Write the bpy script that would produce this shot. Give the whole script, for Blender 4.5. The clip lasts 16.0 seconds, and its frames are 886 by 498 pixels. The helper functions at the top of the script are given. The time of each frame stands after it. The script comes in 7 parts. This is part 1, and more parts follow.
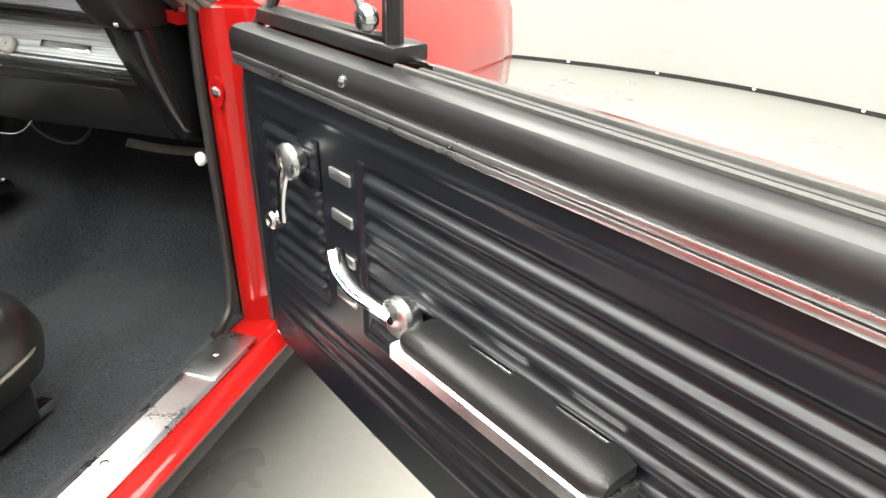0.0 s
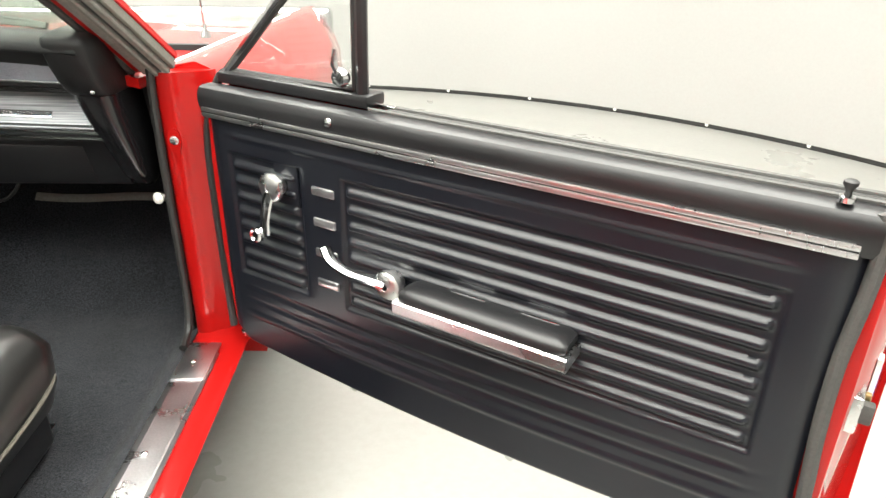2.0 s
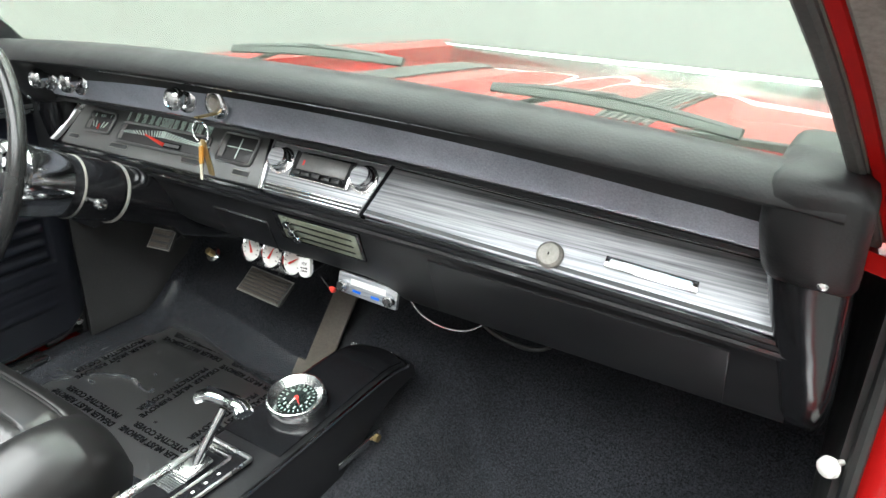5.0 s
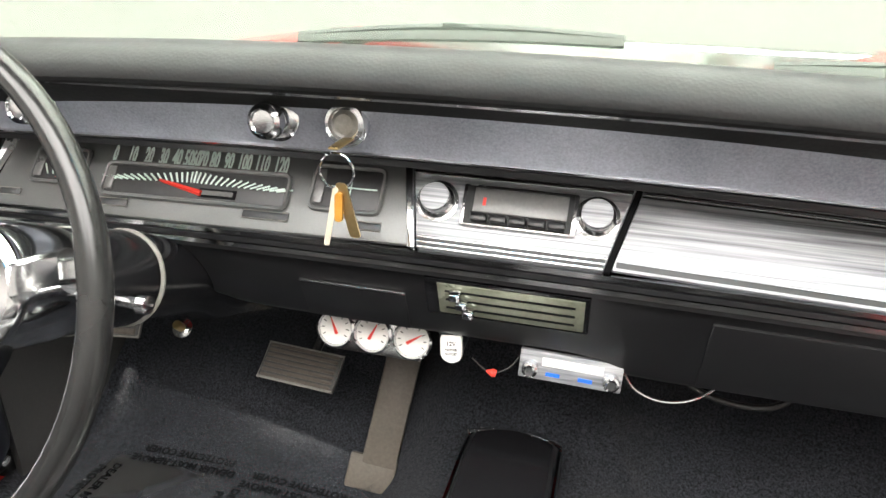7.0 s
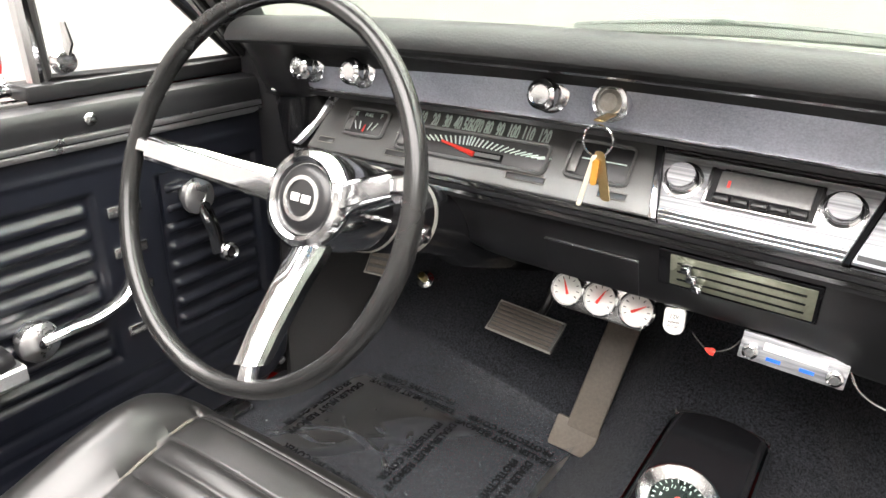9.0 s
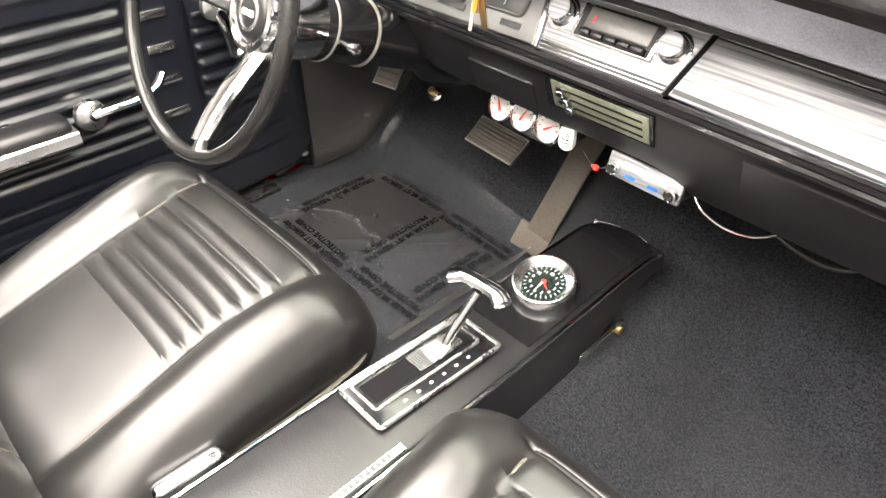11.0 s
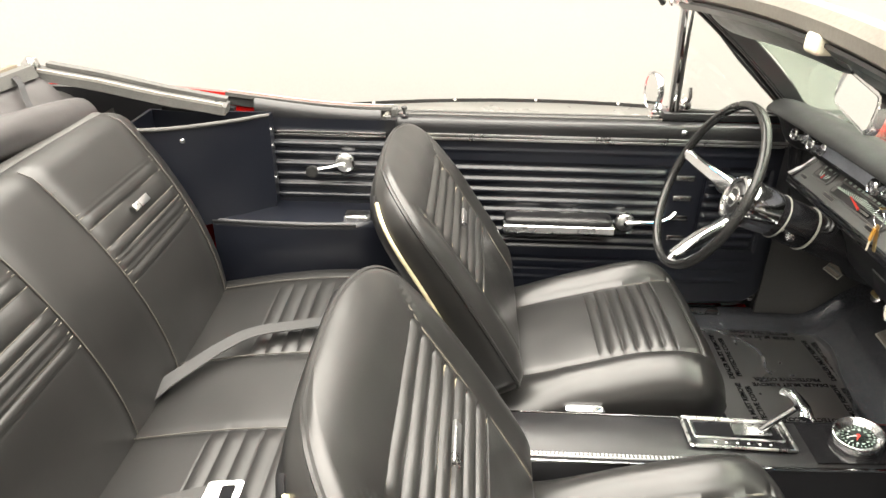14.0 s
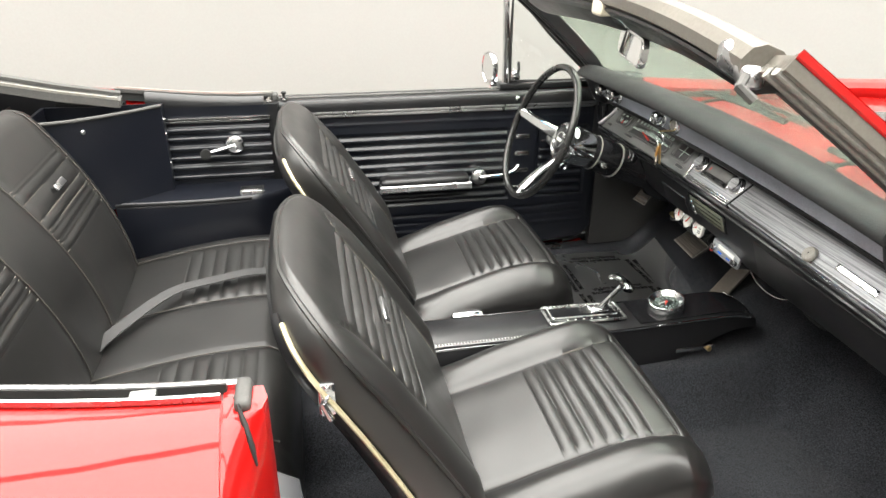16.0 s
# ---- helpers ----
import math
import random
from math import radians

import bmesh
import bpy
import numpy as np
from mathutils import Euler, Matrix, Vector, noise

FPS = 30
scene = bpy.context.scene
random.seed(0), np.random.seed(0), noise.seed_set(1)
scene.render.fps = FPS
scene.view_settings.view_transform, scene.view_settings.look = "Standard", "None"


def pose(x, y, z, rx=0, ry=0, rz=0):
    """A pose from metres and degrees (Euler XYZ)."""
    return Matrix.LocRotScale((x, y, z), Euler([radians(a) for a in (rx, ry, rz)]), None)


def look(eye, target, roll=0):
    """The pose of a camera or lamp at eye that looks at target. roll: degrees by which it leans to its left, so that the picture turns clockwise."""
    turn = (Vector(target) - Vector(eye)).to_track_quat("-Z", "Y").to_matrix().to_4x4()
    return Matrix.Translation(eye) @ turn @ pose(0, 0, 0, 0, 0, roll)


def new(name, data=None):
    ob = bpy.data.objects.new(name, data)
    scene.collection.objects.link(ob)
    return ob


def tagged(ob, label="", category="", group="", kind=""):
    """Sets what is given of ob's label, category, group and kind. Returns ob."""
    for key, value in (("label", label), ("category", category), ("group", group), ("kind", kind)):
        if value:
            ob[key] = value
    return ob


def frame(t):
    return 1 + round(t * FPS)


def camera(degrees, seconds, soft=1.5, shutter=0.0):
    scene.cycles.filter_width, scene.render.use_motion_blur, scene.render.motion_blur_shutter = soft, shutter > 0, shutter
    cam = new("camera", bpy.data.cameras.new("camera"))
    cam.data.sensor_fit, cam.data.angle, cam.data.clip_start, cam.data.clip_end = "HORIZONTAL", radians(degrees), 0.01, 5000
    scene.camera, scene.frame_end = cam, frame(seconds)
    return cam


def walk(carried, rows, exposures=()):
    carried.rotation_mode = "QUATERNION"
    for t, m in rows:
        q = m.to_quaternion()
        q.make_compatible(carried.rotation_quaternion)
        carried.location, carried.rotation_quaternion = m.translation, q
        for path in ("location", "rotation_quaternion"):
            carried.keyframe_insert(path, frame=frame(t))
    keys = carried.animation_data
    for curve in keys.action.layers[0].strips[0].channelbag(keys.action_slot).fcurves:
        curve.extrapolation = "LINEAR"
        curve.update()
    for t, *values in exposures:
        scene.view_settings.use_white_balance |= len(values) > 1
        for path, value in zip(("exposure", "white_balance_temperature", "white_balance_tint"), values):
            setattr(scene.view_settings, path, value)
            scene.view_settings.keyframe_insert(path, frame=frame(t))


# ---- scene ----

# camera and walk
cam = camera(65.6, 16.0)
PATH = [
    (0, (1.464, -0.923, 1.133), (0.93, 0.763, 0.2), 0.7),
    (0.5, (1.438, -1.052, 1.096), (1.138, 0.701, 0.182), 0.4),
    (1, (1.451, -1.187, 1.085), (1.336, 0.597, 0.188), 0.3),
    (1.5, (1.433, -1.289, 1.124), (1.426, 0.501, 0.231), 0.2),
    (2, (1.274, -1.299, 1.237), (1.315, 0.501, 0.365), 0.8),
    (2.5, (1.064, -1.305, 1.335), (0.916, 0.525, 0.542), 2.1),
    (3, (0.996, -1.259, 1.348), (0.389, 0.476, 0.559), 2.2),
    (3.5, (0.975, -1.153, 1.33), (-0.008, 0.401, 0.543), 2.1),
    (4, (0.951, -1.012, 1.309), (-0.22, 0.397, 0.507), 1.9),
    (4.2, (0.903, -0.94, 1.294), (-0.285, 0.452, 0.489), 1.8),
    (6.3, (0.282, -0.53, 1.112), (-0.128, 1.259, 0.317), 1.0),
    (6.5, (0.226, -0.55, 1.119), (-0.187, 1.237, 0.321), 1.0),
    (7, (0.114, -0.599, 1.145), (-0.352, 1.171, 0.339), 1.1),
    (7.5, (0.042, -0.643, 1.173), (-0.512, 1.096, 0.355), 1.2),
    (8, (0.005, -0.721, 1.173), (-0.674, 0.978, 0.364), 1.2),
    (8.5, (0.041, -0.765, 1.164), (-0.811, 0.855, 0.359), 1.3),
    (9, (0.129, -0.716, 1.141), (-0.892, 0.802, 0.332), 1.5),
    (9.5, (0.237, -0.583, 1.106), (-0.85, 0.86, 0.247), 1.6),
    (9.7, (0.276, -0.554, 1.104), (-0.785, 0.834, 0.13), 1.6),
    (11.8, (0.6, -0.766, 1.353), (-0.685, 0.11, 0.096), 1.0),
    (12, (0.651, -0.775, 1.376), (-0.741, 0.02, 0.181), 1.3),
    (12.5, (0.774, -0.758, 1.367), (-0.842, -0.192, 0.333), 1.5),
    (13, (0.92, -0.689, 1.35), (-0.819, -0.4, 0.406), 1.3),
    (13.5, (1.012, -0.74, 1.376), (-0.765, -0.711, 0.459), 1.0),
    (14, (1.061, -0.835, 1.493), (-0.71, -0.895, 0.566), 0.9),
    (14.5, (1.153, -0.851, 1.541), (-0.627, -0.933, 0.633), 0.9),
    (15, (1.264, -0.877, 1.542), (-0.516, -0.957, 0.633), 0.8),
    (15.5, (1.367, -0.902, 1.517), (-0.413, -0.889, 0.606), 0.7),
    (16, (1.419, -0.95, 1.479), (-0.338, -0.584, 0.596), 0.6),
]
LIGHTNESS = [(0.0, 0.36, 6600, 4), (1.0, 0.4, 6650, 4), (2.0, 0.24, 6600, 4), (3.0, 0.06, 6050, 4), (4.2, 0.16, 5950, 2), (6.3, 0.68, 6400, 9), (8.0, 0.66, 6550, 9), (9.0, 0.82, 6550, 12), (9.7, 1.15, 6600, 12), (11.8, 1.15, 7100, 11), (12.5, 1.0, 7150, 9), (13.5, 0.65, 7100, 9), (14.5, 0.25, 6800, 7), (16.0, 0.1, 6550, 7)]
walk(cam, [(t, look(eye, target, roll)) for t, eye, target, roll in PATH], LIGHTNESS)

# ---- world, lights ----
world = bpy.data.worlds.new("studio_world")
scene.world = world
world.use_nodes = True
world.node_tree.nodes["Background"].inputs[0].default_value = (0.9, 0.95, 1.0, 1)
world.node_tree.nodes["Background"].inputs[1].default_value = 0.05
scene.view_settings.exposure = 0.0

RING = Vector((0.15, -0.3, 0.0))   # middle of the round studio
RADIUS = 4.5
HEIGHT = 3.6
LIGHTS = [(-2.05, -0.3, 2.05, 6.0), (0.15, -0.3, 2.05, 8.0), (2.35, -0.3, 2.05, 6.0)]   # x, y, width, length
LIGHT_WATTS = 15.5


def lamp_panel(x, y, w, d, watts):
    data = bpy.data.lights.new("panel_light", "AREA")
    data.shape, data.size, data.size_y, data.energy = "RECTANGLE", w, d, watts
    data.color = (1.0, 0.975, 0.94)
    data.spread = radians(150)
    ob = new("panel_light", data)
    ob.matrix_world = look((x, y, HEIGHT - 0.09), (x, y, 0))
    return ob


# ---- materials ----
def nodes_of(name):
    m = bpy.data.materials.new(name)
    m.use_nodes = True
    t = m.node_tree
    return m, t, t.nodes["Principled BSDF"]


def texco(t, scale=1.0):
    c = t.nodes.new("ShaderNodeTexCoord")
    mp = t.nodes.new("ShaderNodeMapping")
    t.links.new(c.outputs["Object"], mp.inputs[0])
    mp.inputs["Scale"].default_value = (scale, scale, scale) if not hasattr(scale, "__len__") else scale
    return mp.outputs[0]


def noise_node(t, vec, scale, detail=4.0, rough=0.6):
    n = t.nodes.new("ShaderNodeTexNoise")
    n.inputs["Scale"].default_value = scale
    n.inputs["Detail"].default_value = detail
    n.inputs["Roughness"].default_value = rough
    t.links.new(vec, n.inputs["Vector"])
    return n.outputs["Fac"]


def ramp(t, fac, stops):
    r = t.nodes.new("ShaderNodeValToRGB")
    el = r.color_ramp.elements
    while len(el) < len(stops):
        el.new(0.5)
    for e, (p, c) in zip(el, stops):
        e.position, e.color = p, (*c, 1) if len(c) == 3 else c
    t.links.new(fac, r.inputs[0])
    return r.outputs[0]


def bump(t, height, strength, distance, normal=None):
    b = t.nodes.new("ShaderNodeBump")
    b.inputs["Strength"].default_value = strength
    b.inputs["Distance"].default_value = distance
    t.links.new(height, b.inputs["Height"])
    if normal is not None:
        t.links.new(normal, b.inputs["Normal"])
    return b.outputs[0]


def surface(name, c0, c1, rough=(0.4, 0.6), metal=0.0, big=3.0, fine=120.0, grain=0.15, depth=0.001, coat=0.0, spec=0.5, stretch=None, wave=0.0):
    """A material with colour and roughness varied at a large and a fine scale, and fine relief."""
    m, t, p = nodes_of(name)
    vec = texco(t, stretch or 1.0)
    f1, f2 = noise_node(t, vec, big, 5), noise_node(t, vec, fine, 3)
    mix = t.nodes.new("ShaderNodeMath")
    mix.operation = "MULTIPLY_ADD"
    t.links.new(f2, mix.inputs[0])
    mix.inputs[1].default_value = 0.45
    half = t.nodes.new("ShaderNodeMath")
    half.operation = "MULTIPLY"
    t.links.new(f1, half.inputs[0])
    half.inputs[1].default_value = 0.55
    t.links.new(half.outputs[0], mix.inputs[2])
    t.links.new(ramp(t, mix.outputs[0], [(0.3, c0), (0.7, c1)]), p.inputs["Base Color"])
    t.links.new(ramp(t, f1, [(0.3, (rough[0],) * 3), (0.7, (rough[1],) * 3)]), p.inputs["Roughness"])
    p.inputs["Metallic"].default_value = metal
    p.inputs["Specular IOR Level"].default_value = spec
    if coat:
        p.inputs["Coat Weight"].default_value = coat
        p.inputs["Coat Roughness"].default_value = 0.03
        p.inputs["Coat IOR"].default_value = 1.4
    if grain:
        nrm = bump(t, f2, grain, depth)
        if wave:
            nrm = bump(t, noise_node(t, vec, wave, 2), 0.25, 0.01, nrm)
        t.links.new(nrm, p.inputs["Normal"])
    return m


def vinyl_grain(name, c0, c1, rough=(0.36, 0.5), cell=420.0, grain=0.25, wave=0.12, spec=0.5):
    """Black vinyl with a fine pebbled grain."""
    m, t, p = nodes_of(name)
    vec = texco(t)
    v = t.nodes.new("ShaderNodeTexVoronoi")
    v.inputs["Scale"].default_value = cell
    t.links.new(vec, v.inputs["Vector"])
    f1 = noise_node(t, vec, 4.0, 5)
    t.links.new(ramp(t, f1, [(0.3, c0), (0.7, c1)]), p.inputs["Base Color"])
    t.links.new(ramp(t, noise_node(t, vec, 11.0, 4), [(0.3, (rough[0],) * 3), (0.7, (rough[1],) * 3)]), p.inputs["Roughness"])
    p.inputs["Specular IOR Level"].default_value = spec
    n1 = bump(t, v.outputs["Distance"], grain, 0.0006)
    t.links.new(bump(t, noise_node(t, vec, 16.0, 3), wave, 0.006, n1), p.inputs["Normal"])
    return m


def glass_mat(name, colour, rough=0.0):
    m, t, p = nodes_of(name)
    p.inputs["Base Color"].default_value = (*colour, 1)
    p.inputs["Roughness"].default_value = rough
    p.inputs["IOR"].default_value = 1.45
    p.inputs["Transmission Weight"].default_value = 1.0
    return m


def glow(name, colour, strength):
    m, t, p = nodes_of(name)
    p.inputs["Base Color"].default_value = (*colour, 1)
    p.inputs["Emission Color"].default_value = (*colour, 1)
    p.inputs["Emission Strength"].default_value = strength
    return m


def carpet_mat(name):
    m, t, p = nodes_of(name)
    vec = texco(t)
    f = noise_node(t, vec, 300.0, 3, 0.7)
    wide = noise_node(t, vec, 5.0, 5)
    mul = t.nodes.new("ShaderNodeMixRGB")
    mul.blend_type = "MULTIPLY"
    mul.inputs[0].default_value = 1.0
    t.links.new(ramp(t, f, [(0.36, (0.006, 0.0065, 0.008)), (0.66, (0.046, 0.049, 0.058))]), mul.inputs[1])
    t.links.new(ramp(t, wide, [(0.3, (0.6, 0.6, 0.6)), (0.7, (1.0, 1.0, 1.0))]), mul.inputs[2])
    t.links.new(mul.outputs[0], p.inputs["Base Color"])
    p.inputs["Roughness"].default_value = 0.95
    p.inputs["Sheen Weight"].default_value = 0.05
    p.inputs["Specular IOR Level"].default_value = 0.15
    n1 = bump(t, f, 0.9, 0.004)
    t.links.new(bump(t, noise_node(t, vec, 9.0, 3), 0.3, 0.02, n1), p.inputs["Normal"])
    return m


def brushed(name, c0, c1, along=(2, 900, 900), rough=(0.25, 0.4)):
    m = surface(name, c0, c1, rough, 0.7, 1.0, 1.0, 0.06, 0.0004, stretch=along)
    return m


VINYL = vinyl_grain("black_vinyl", (0.007, 0.007, 0.008), (0.012, 0.012, 0.013), (0.28, 0.4))
SEAT = vinyl_grain("seat_vinyl", (0.009, 0.0088, 0.0086), (0.0155, 0.0151, 0.0146), (0.29, 0.36), 520.0, 0.05, 0.06, 0.62)
PANEL = vinyl_grain("door_vinyl", (0.004, 0.005, 0.0085), (0.008, 0.009, 0.013), (0.28, 0.35), 620.0, 0.012, 0.02, 0.5)
# the seat vinyl again, with less sheen to imitate the shade on the bench
BENCH = vinyl_grain("seat_vinyl_dimmed", (0.009, 0.0088, 0.0086), (0.0155, 0.0151, 0.0146), (0.3, 0.36), 520.0, 0.05, 0.06, 0.48)
SATIN = surface("black_satin_paint", (0.008, 0.008, 0.009), (0.014, 0.014, 0.015), (0.28, 0.4), 0, 6, 300, 0.03, 0.0003)
GLOSS = surface("black_gloss_paint", (0.006, 0.006, 0.007), (0.01, 0.01, 0.011), (0.12, 0.2), 0, 5, 300, 0.02, 0.0002)
CRACKLE = surface("black_crackle_panel", (0.23, 0.245, 0.29), (0.54, 0.565, 0.64), (0.34, 0.44), 0.35, 8, 420, 0.5, 0.0006)
RED = surface("red_body_paint", (0.33, 0.0045, 0.0045), (0.37, 0.007, 0.006), (0.3, 0.4), 0, 3, 500, 0.01, 0.0001, coat=1.0, spec=0.1)
CHROME = surface("chrome", (0.6, 0.605, 0.615), (0.68, 0.685, 0.695), (0.08, 0.17), 1.0, 9, 160, 0.02, 0.0002)
WORNCHROME = surface("worn_chrome", (0.6, 0.6, 0.6), (0.8, 0.8, 0.8), (0.15, 0.3), 1.0, 20, 200, 0.1, 0.0004)
BRUSHED = brushed("brushed_aluminium", (0.16, 0.165, 0.175), (0.56, 0.57, 0.59), along=(2, 300, 300), rough=(0.42, 0.56))
SILL = surface("sill_aluminium", (0.55, 0.55, 0.56), (0.75, 0.75, 0.76), (0.22, 0.38), 1.0, 9, 250, 0.15, 0.0004)
RUBBER = surface("grey_rubber", (0.035, 0.035, 0.034), (0.075, 0.073, 0.068), (0.55, 0.75), 0, 14, 220, 0.3, 0.0008)
BLACKRUB = surface("black_rubber", (0.01, 0.01, 0.01), (0.025, 0.025, 0.024), (0.4, 0.6), 0, 14, 220, 0.2, 0.0006)
SEALGREY = surface("aged_seal_rubber", (0.16, 0.155, 0.14), (0.3, 0.29, 0.26), (0.5, 0.7), 0, 16, 150, 0.3, 0.0008)
DASHPAD = vinyl_grain("dash_pad_vinyl", (0.008, 0.008, 0.0085), (0.014, 0.014, 0.0145), (0.44, 0.56), 300.0, 0.25, 0.12, 0.36)
KICKGREY = surface("black_kick_panel", (0.022, 0.022, 0.022), (0.04, 0.039, 0.038), (0.42, 0.6), 0, 7, 240, 0.3, 0.0008)
AGED = surface("aged_cloth", (0.07, 0.056, 0.038), (0.15, 0.125, 0.09), (0.7, 0.9), 0, 40, 300, 0.3, 0.001)
PEDALTAN = surface("olive_rubber", (0.065, 0.054, 0.042), (0.12, 0.1, 0.08), (0.5, 0.65), 0, 9, 200, 0.2, 0.0006)
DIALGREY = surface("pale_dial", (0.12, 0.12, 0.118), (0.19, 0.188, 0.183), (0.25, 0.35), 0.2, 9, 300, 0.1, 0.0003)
CARPET = carpet_mat("black_carpet")
PLASTIC = surface("grey_plastic", (0.025, 0.025, 0.026), (0.04, 0.04, 0.041), (0.3, 0.42), 0, 8, 200, 0.05, 0.0003)
DARKFACE = surface("dial_face", (0.115, 0.117, 0.115), (0.165, 0.167, 0.163), (0.3, 0.4), 0.3, 9, 700, 0.15, 0.0003)
DIALBLACK = surface("dial_black", (0.006, 0.01, 0.009), (0.012, 0.018, 0.016), (0.2, 0.3), 0, 9, 200, 0.02, 0.0002)
THREAD = surface("tan_thread", (0.22, 0.185, 0.12), (0.36, 0.31, 0.21), (0.6, 0.8), 0, 20, 300, 0.0)
SPUN = surface("spun_metal", (0.74, 0.74, 0.74), (0.86, 0.86, 0.86), (0.22, 0.36), 1.0, 30, 400, 0.1, 0.0003)
WELT = surface("dull_welt_vinyl", (0.03, 0.028, 0.024), (0.055, 0.05, 0.043), (0.4, 0.55), 0, 20, 300, 0.1, 0.0004)
TAN = surface("worn_welt_vinyl", (0.06, 0.055, 0.045), (0.11, 0.1, 0.082), (0.45, 0.6), 0, 20, 300, 0.1, 0.0004)
RIMBLACK = surface("rim_black", (0.008, 0.008, 0.008), (0.014, 0.014, 0.014), (0.2, 0.3), 0, 9, 200, 0.03, 0.0003)
WHITE = surface("white_plastic", (0.72, 0.71, 0.67), (0.82, 0.81, 0.78), (0.3, 0.42), 0, 9, 200, 0.04, 0.0003)
CREAM = surface("cream_fabric", (0.55, 0.5, 0.38), (0.72, 0.67, 0.54), (0.7, 0.9), 0, 12, 300, 0.3, 0.001)
GOLD = surface("yellowed_trim", (0.6, 0.52, 0.3), (0.8, 0.74, 0.52), (0.25, 0.4), 0.6, 16, 120, 0.1, 0.0004)
NEEDLE = surface("red_marking", (0.7, 0.04, 0.03), (0.8, 0.06, 0.04), (0.4, 0.5), 0, 9, 200, 0.0)
MARK = surface("pale_marking", (0.62, 0.75, 0.68), (0.72, 0.84, 0.77), (0.4, 0.5), 0, 9, 200, 0.0)
INK = surface("black_print", (0.004, 0.004, 0.005), (0.008, 0.008, 0.009), (0.8, 0.9), 0, 9, 200, 0.0, spec=0.1)
BLUE = surface("blue_display", (0.02, 0.12, 0.6), (0.03, 0.17, 0.75), (0.2, 0.3), 0, 9, 200, 0.0)
AMBER = surface("amber_tag", (0.3, 0.14, 0.015), (0.42, 0.2, 0.03), (0.25, 0.35), 0, 20, 200, 0.0)
BRASS = surface("brass", (0.5, 0.36, 0.16), (0.66, 0.5, 0.25), (0.25, 0.4), 1.0, 20, 200, 0.05, 0.0003)
OLIVE = surface("heater_glass", (0.19, 0.2, 0.15), (0.3, 0.31, 0.24), (0.2, 0.32), 0.4, 14, 200, 0.03, 0.0003)
TOPCLOTH = vinyl_grain("folded_top_vinyl", (0.032, 0.030, 0.031), (0.052, 0.049, 0.049), (0.32, 0.44), 300.0, 0.2)
ALU = surface("aged_aluminium", (0.2, 0.19, 0.17), (0.4, 0.385, 0.35), (0.4, 0.6), 0.5, 22, 200, 0.15, 0.0006)
HEADERPAINT = surface("pale_header_metal", (0.1, 0.092, 0.078), (0.15, 0.14, 0.122), (0.4, 0.55), 0.0, 5, 160, 0.06, 0.0004, spec=0.25)
CASTING = surface("dull_casting", (0.42, 0.42, 0.43), (0.6, 0.6, 0.61), (0.18, 0.32), 1.0, 14, 200, 0.08, 0.0004)
WALLPAINT = surface("white_wall_paint", (0.318, 0.315, 0.301), (0.348, 0.345, 0.333), (0.6, 0.75), 0, 0.6, 60, 0.05, 0.001)
FLOORPAINT = surface("pale_floor_coating", (0.22, 0.218, 0.204), (0.265, 0.263, 0.248), (0.22, 0.4), 0, 1.3, 40, 0.04, 0.001)
GLASS = glass_mat("clear_glass", (0.97, 0.99, 0.98))


def dusty_glass(name, colour, veil, part_of):
    """Tinted glass with an even pale diffuse part that stands in for reflected haze."""
    m = glass_mat(name, colour)
    t = m.node_tree
    film = t.nodes.new("ShaderNodeBsdfDiffuse")
    film.inputs["Color"].default_value = (*veil, 1)
    mix = t.nodes.new("ShaderNodeMixShader")
    mix.inputs[0].default_value = part_of
    t.links.new(t.nodes["Principled BSDF"].outputs[0], mix.inputs[1])
    t.links.new(film.outputs[0], mix.inputs[2])
    t.links.new(mix.outputs[0], t.nodes["Material Output"].inputs["Surface"])
    return m


TINT = dusty_glass("green_tinted_glass", (0.85, 0.935, 0.85), (0.58, 0.66, 0.58), 0.17)
BLUEBAND = glass_mat("blue_shade_band", (0.12, 0.5, 0.75))
MIRROR = surface("mirror_silver", (0.88, 0.89, 0.88), (0.9, 0.9, 0.9), (0.01, 0.02), 1.0, 3, 100, 0.0)
LAMP = glow("panel_diffuser", (1.0, 0.98, 0.95), 4.0)


def clear_mat(name, wrinkle, haze_part, rough, tint):
    """A thin clear sheet: mostly see-through, glossy by its angle."""
    m, t, p = nodes_of(name)
    clear = t.nodes.new("ShaderNodeBsdfTransparent")
    clear.inputs["Color"].default_value = (*tint, 1)
    haze = t.nodes.new("ShaderNodeBsdfDiffuse")
    haze.inputs["Color"].default_value = (0.46, 0.48, 0.52, 1)
    gloss = t.nodes.new("ShaderNodeBsdfGlossy")
    gloss.inputs["Roughness"].default_value = rough
    fres = t.nodes.new("ShaderNodeFresnel")
    fres.inputs["IOR"].default_value = 1.27
    if wrinkle:
        vec = texco(t, (1.0, 2.4, 1.0))
        n1 = bump(t, noise_node(t, vec, 5.0, 3, 0.5), wrinkle, 0.04)
        t.links.new(n1, gloss.inputs["Normal"])
        t.links.new(n1, fres.inputs["Normal"])
    low = t.nodes.new("ShaderNodeMixShader")
    low.inputs[0].default_value = haze_part
    t.links.new(clear.outputs[0], low.inputs[1])
    t.links.new(haze.outputs[0], low.inputs[2])
    mix = t.nodes.new("ShaderNodeMixShader")
    t.links.new(fres.outputs[0], mix.inputs[0])
    t.links.new(low.outputs[0], mix.inputs[1])
    t.links.new(gloss.outputs[0], mix.inputs[2])
    t.links.new(mix.outputs[0], t.nodes["Material Output"].inputs["Surface"])
    t.nodes.remove(p)
    return m


FILM = clear_mat("clear_film", 0.0, 0.03, 0.3, (0.9, 0.91, 0.93))

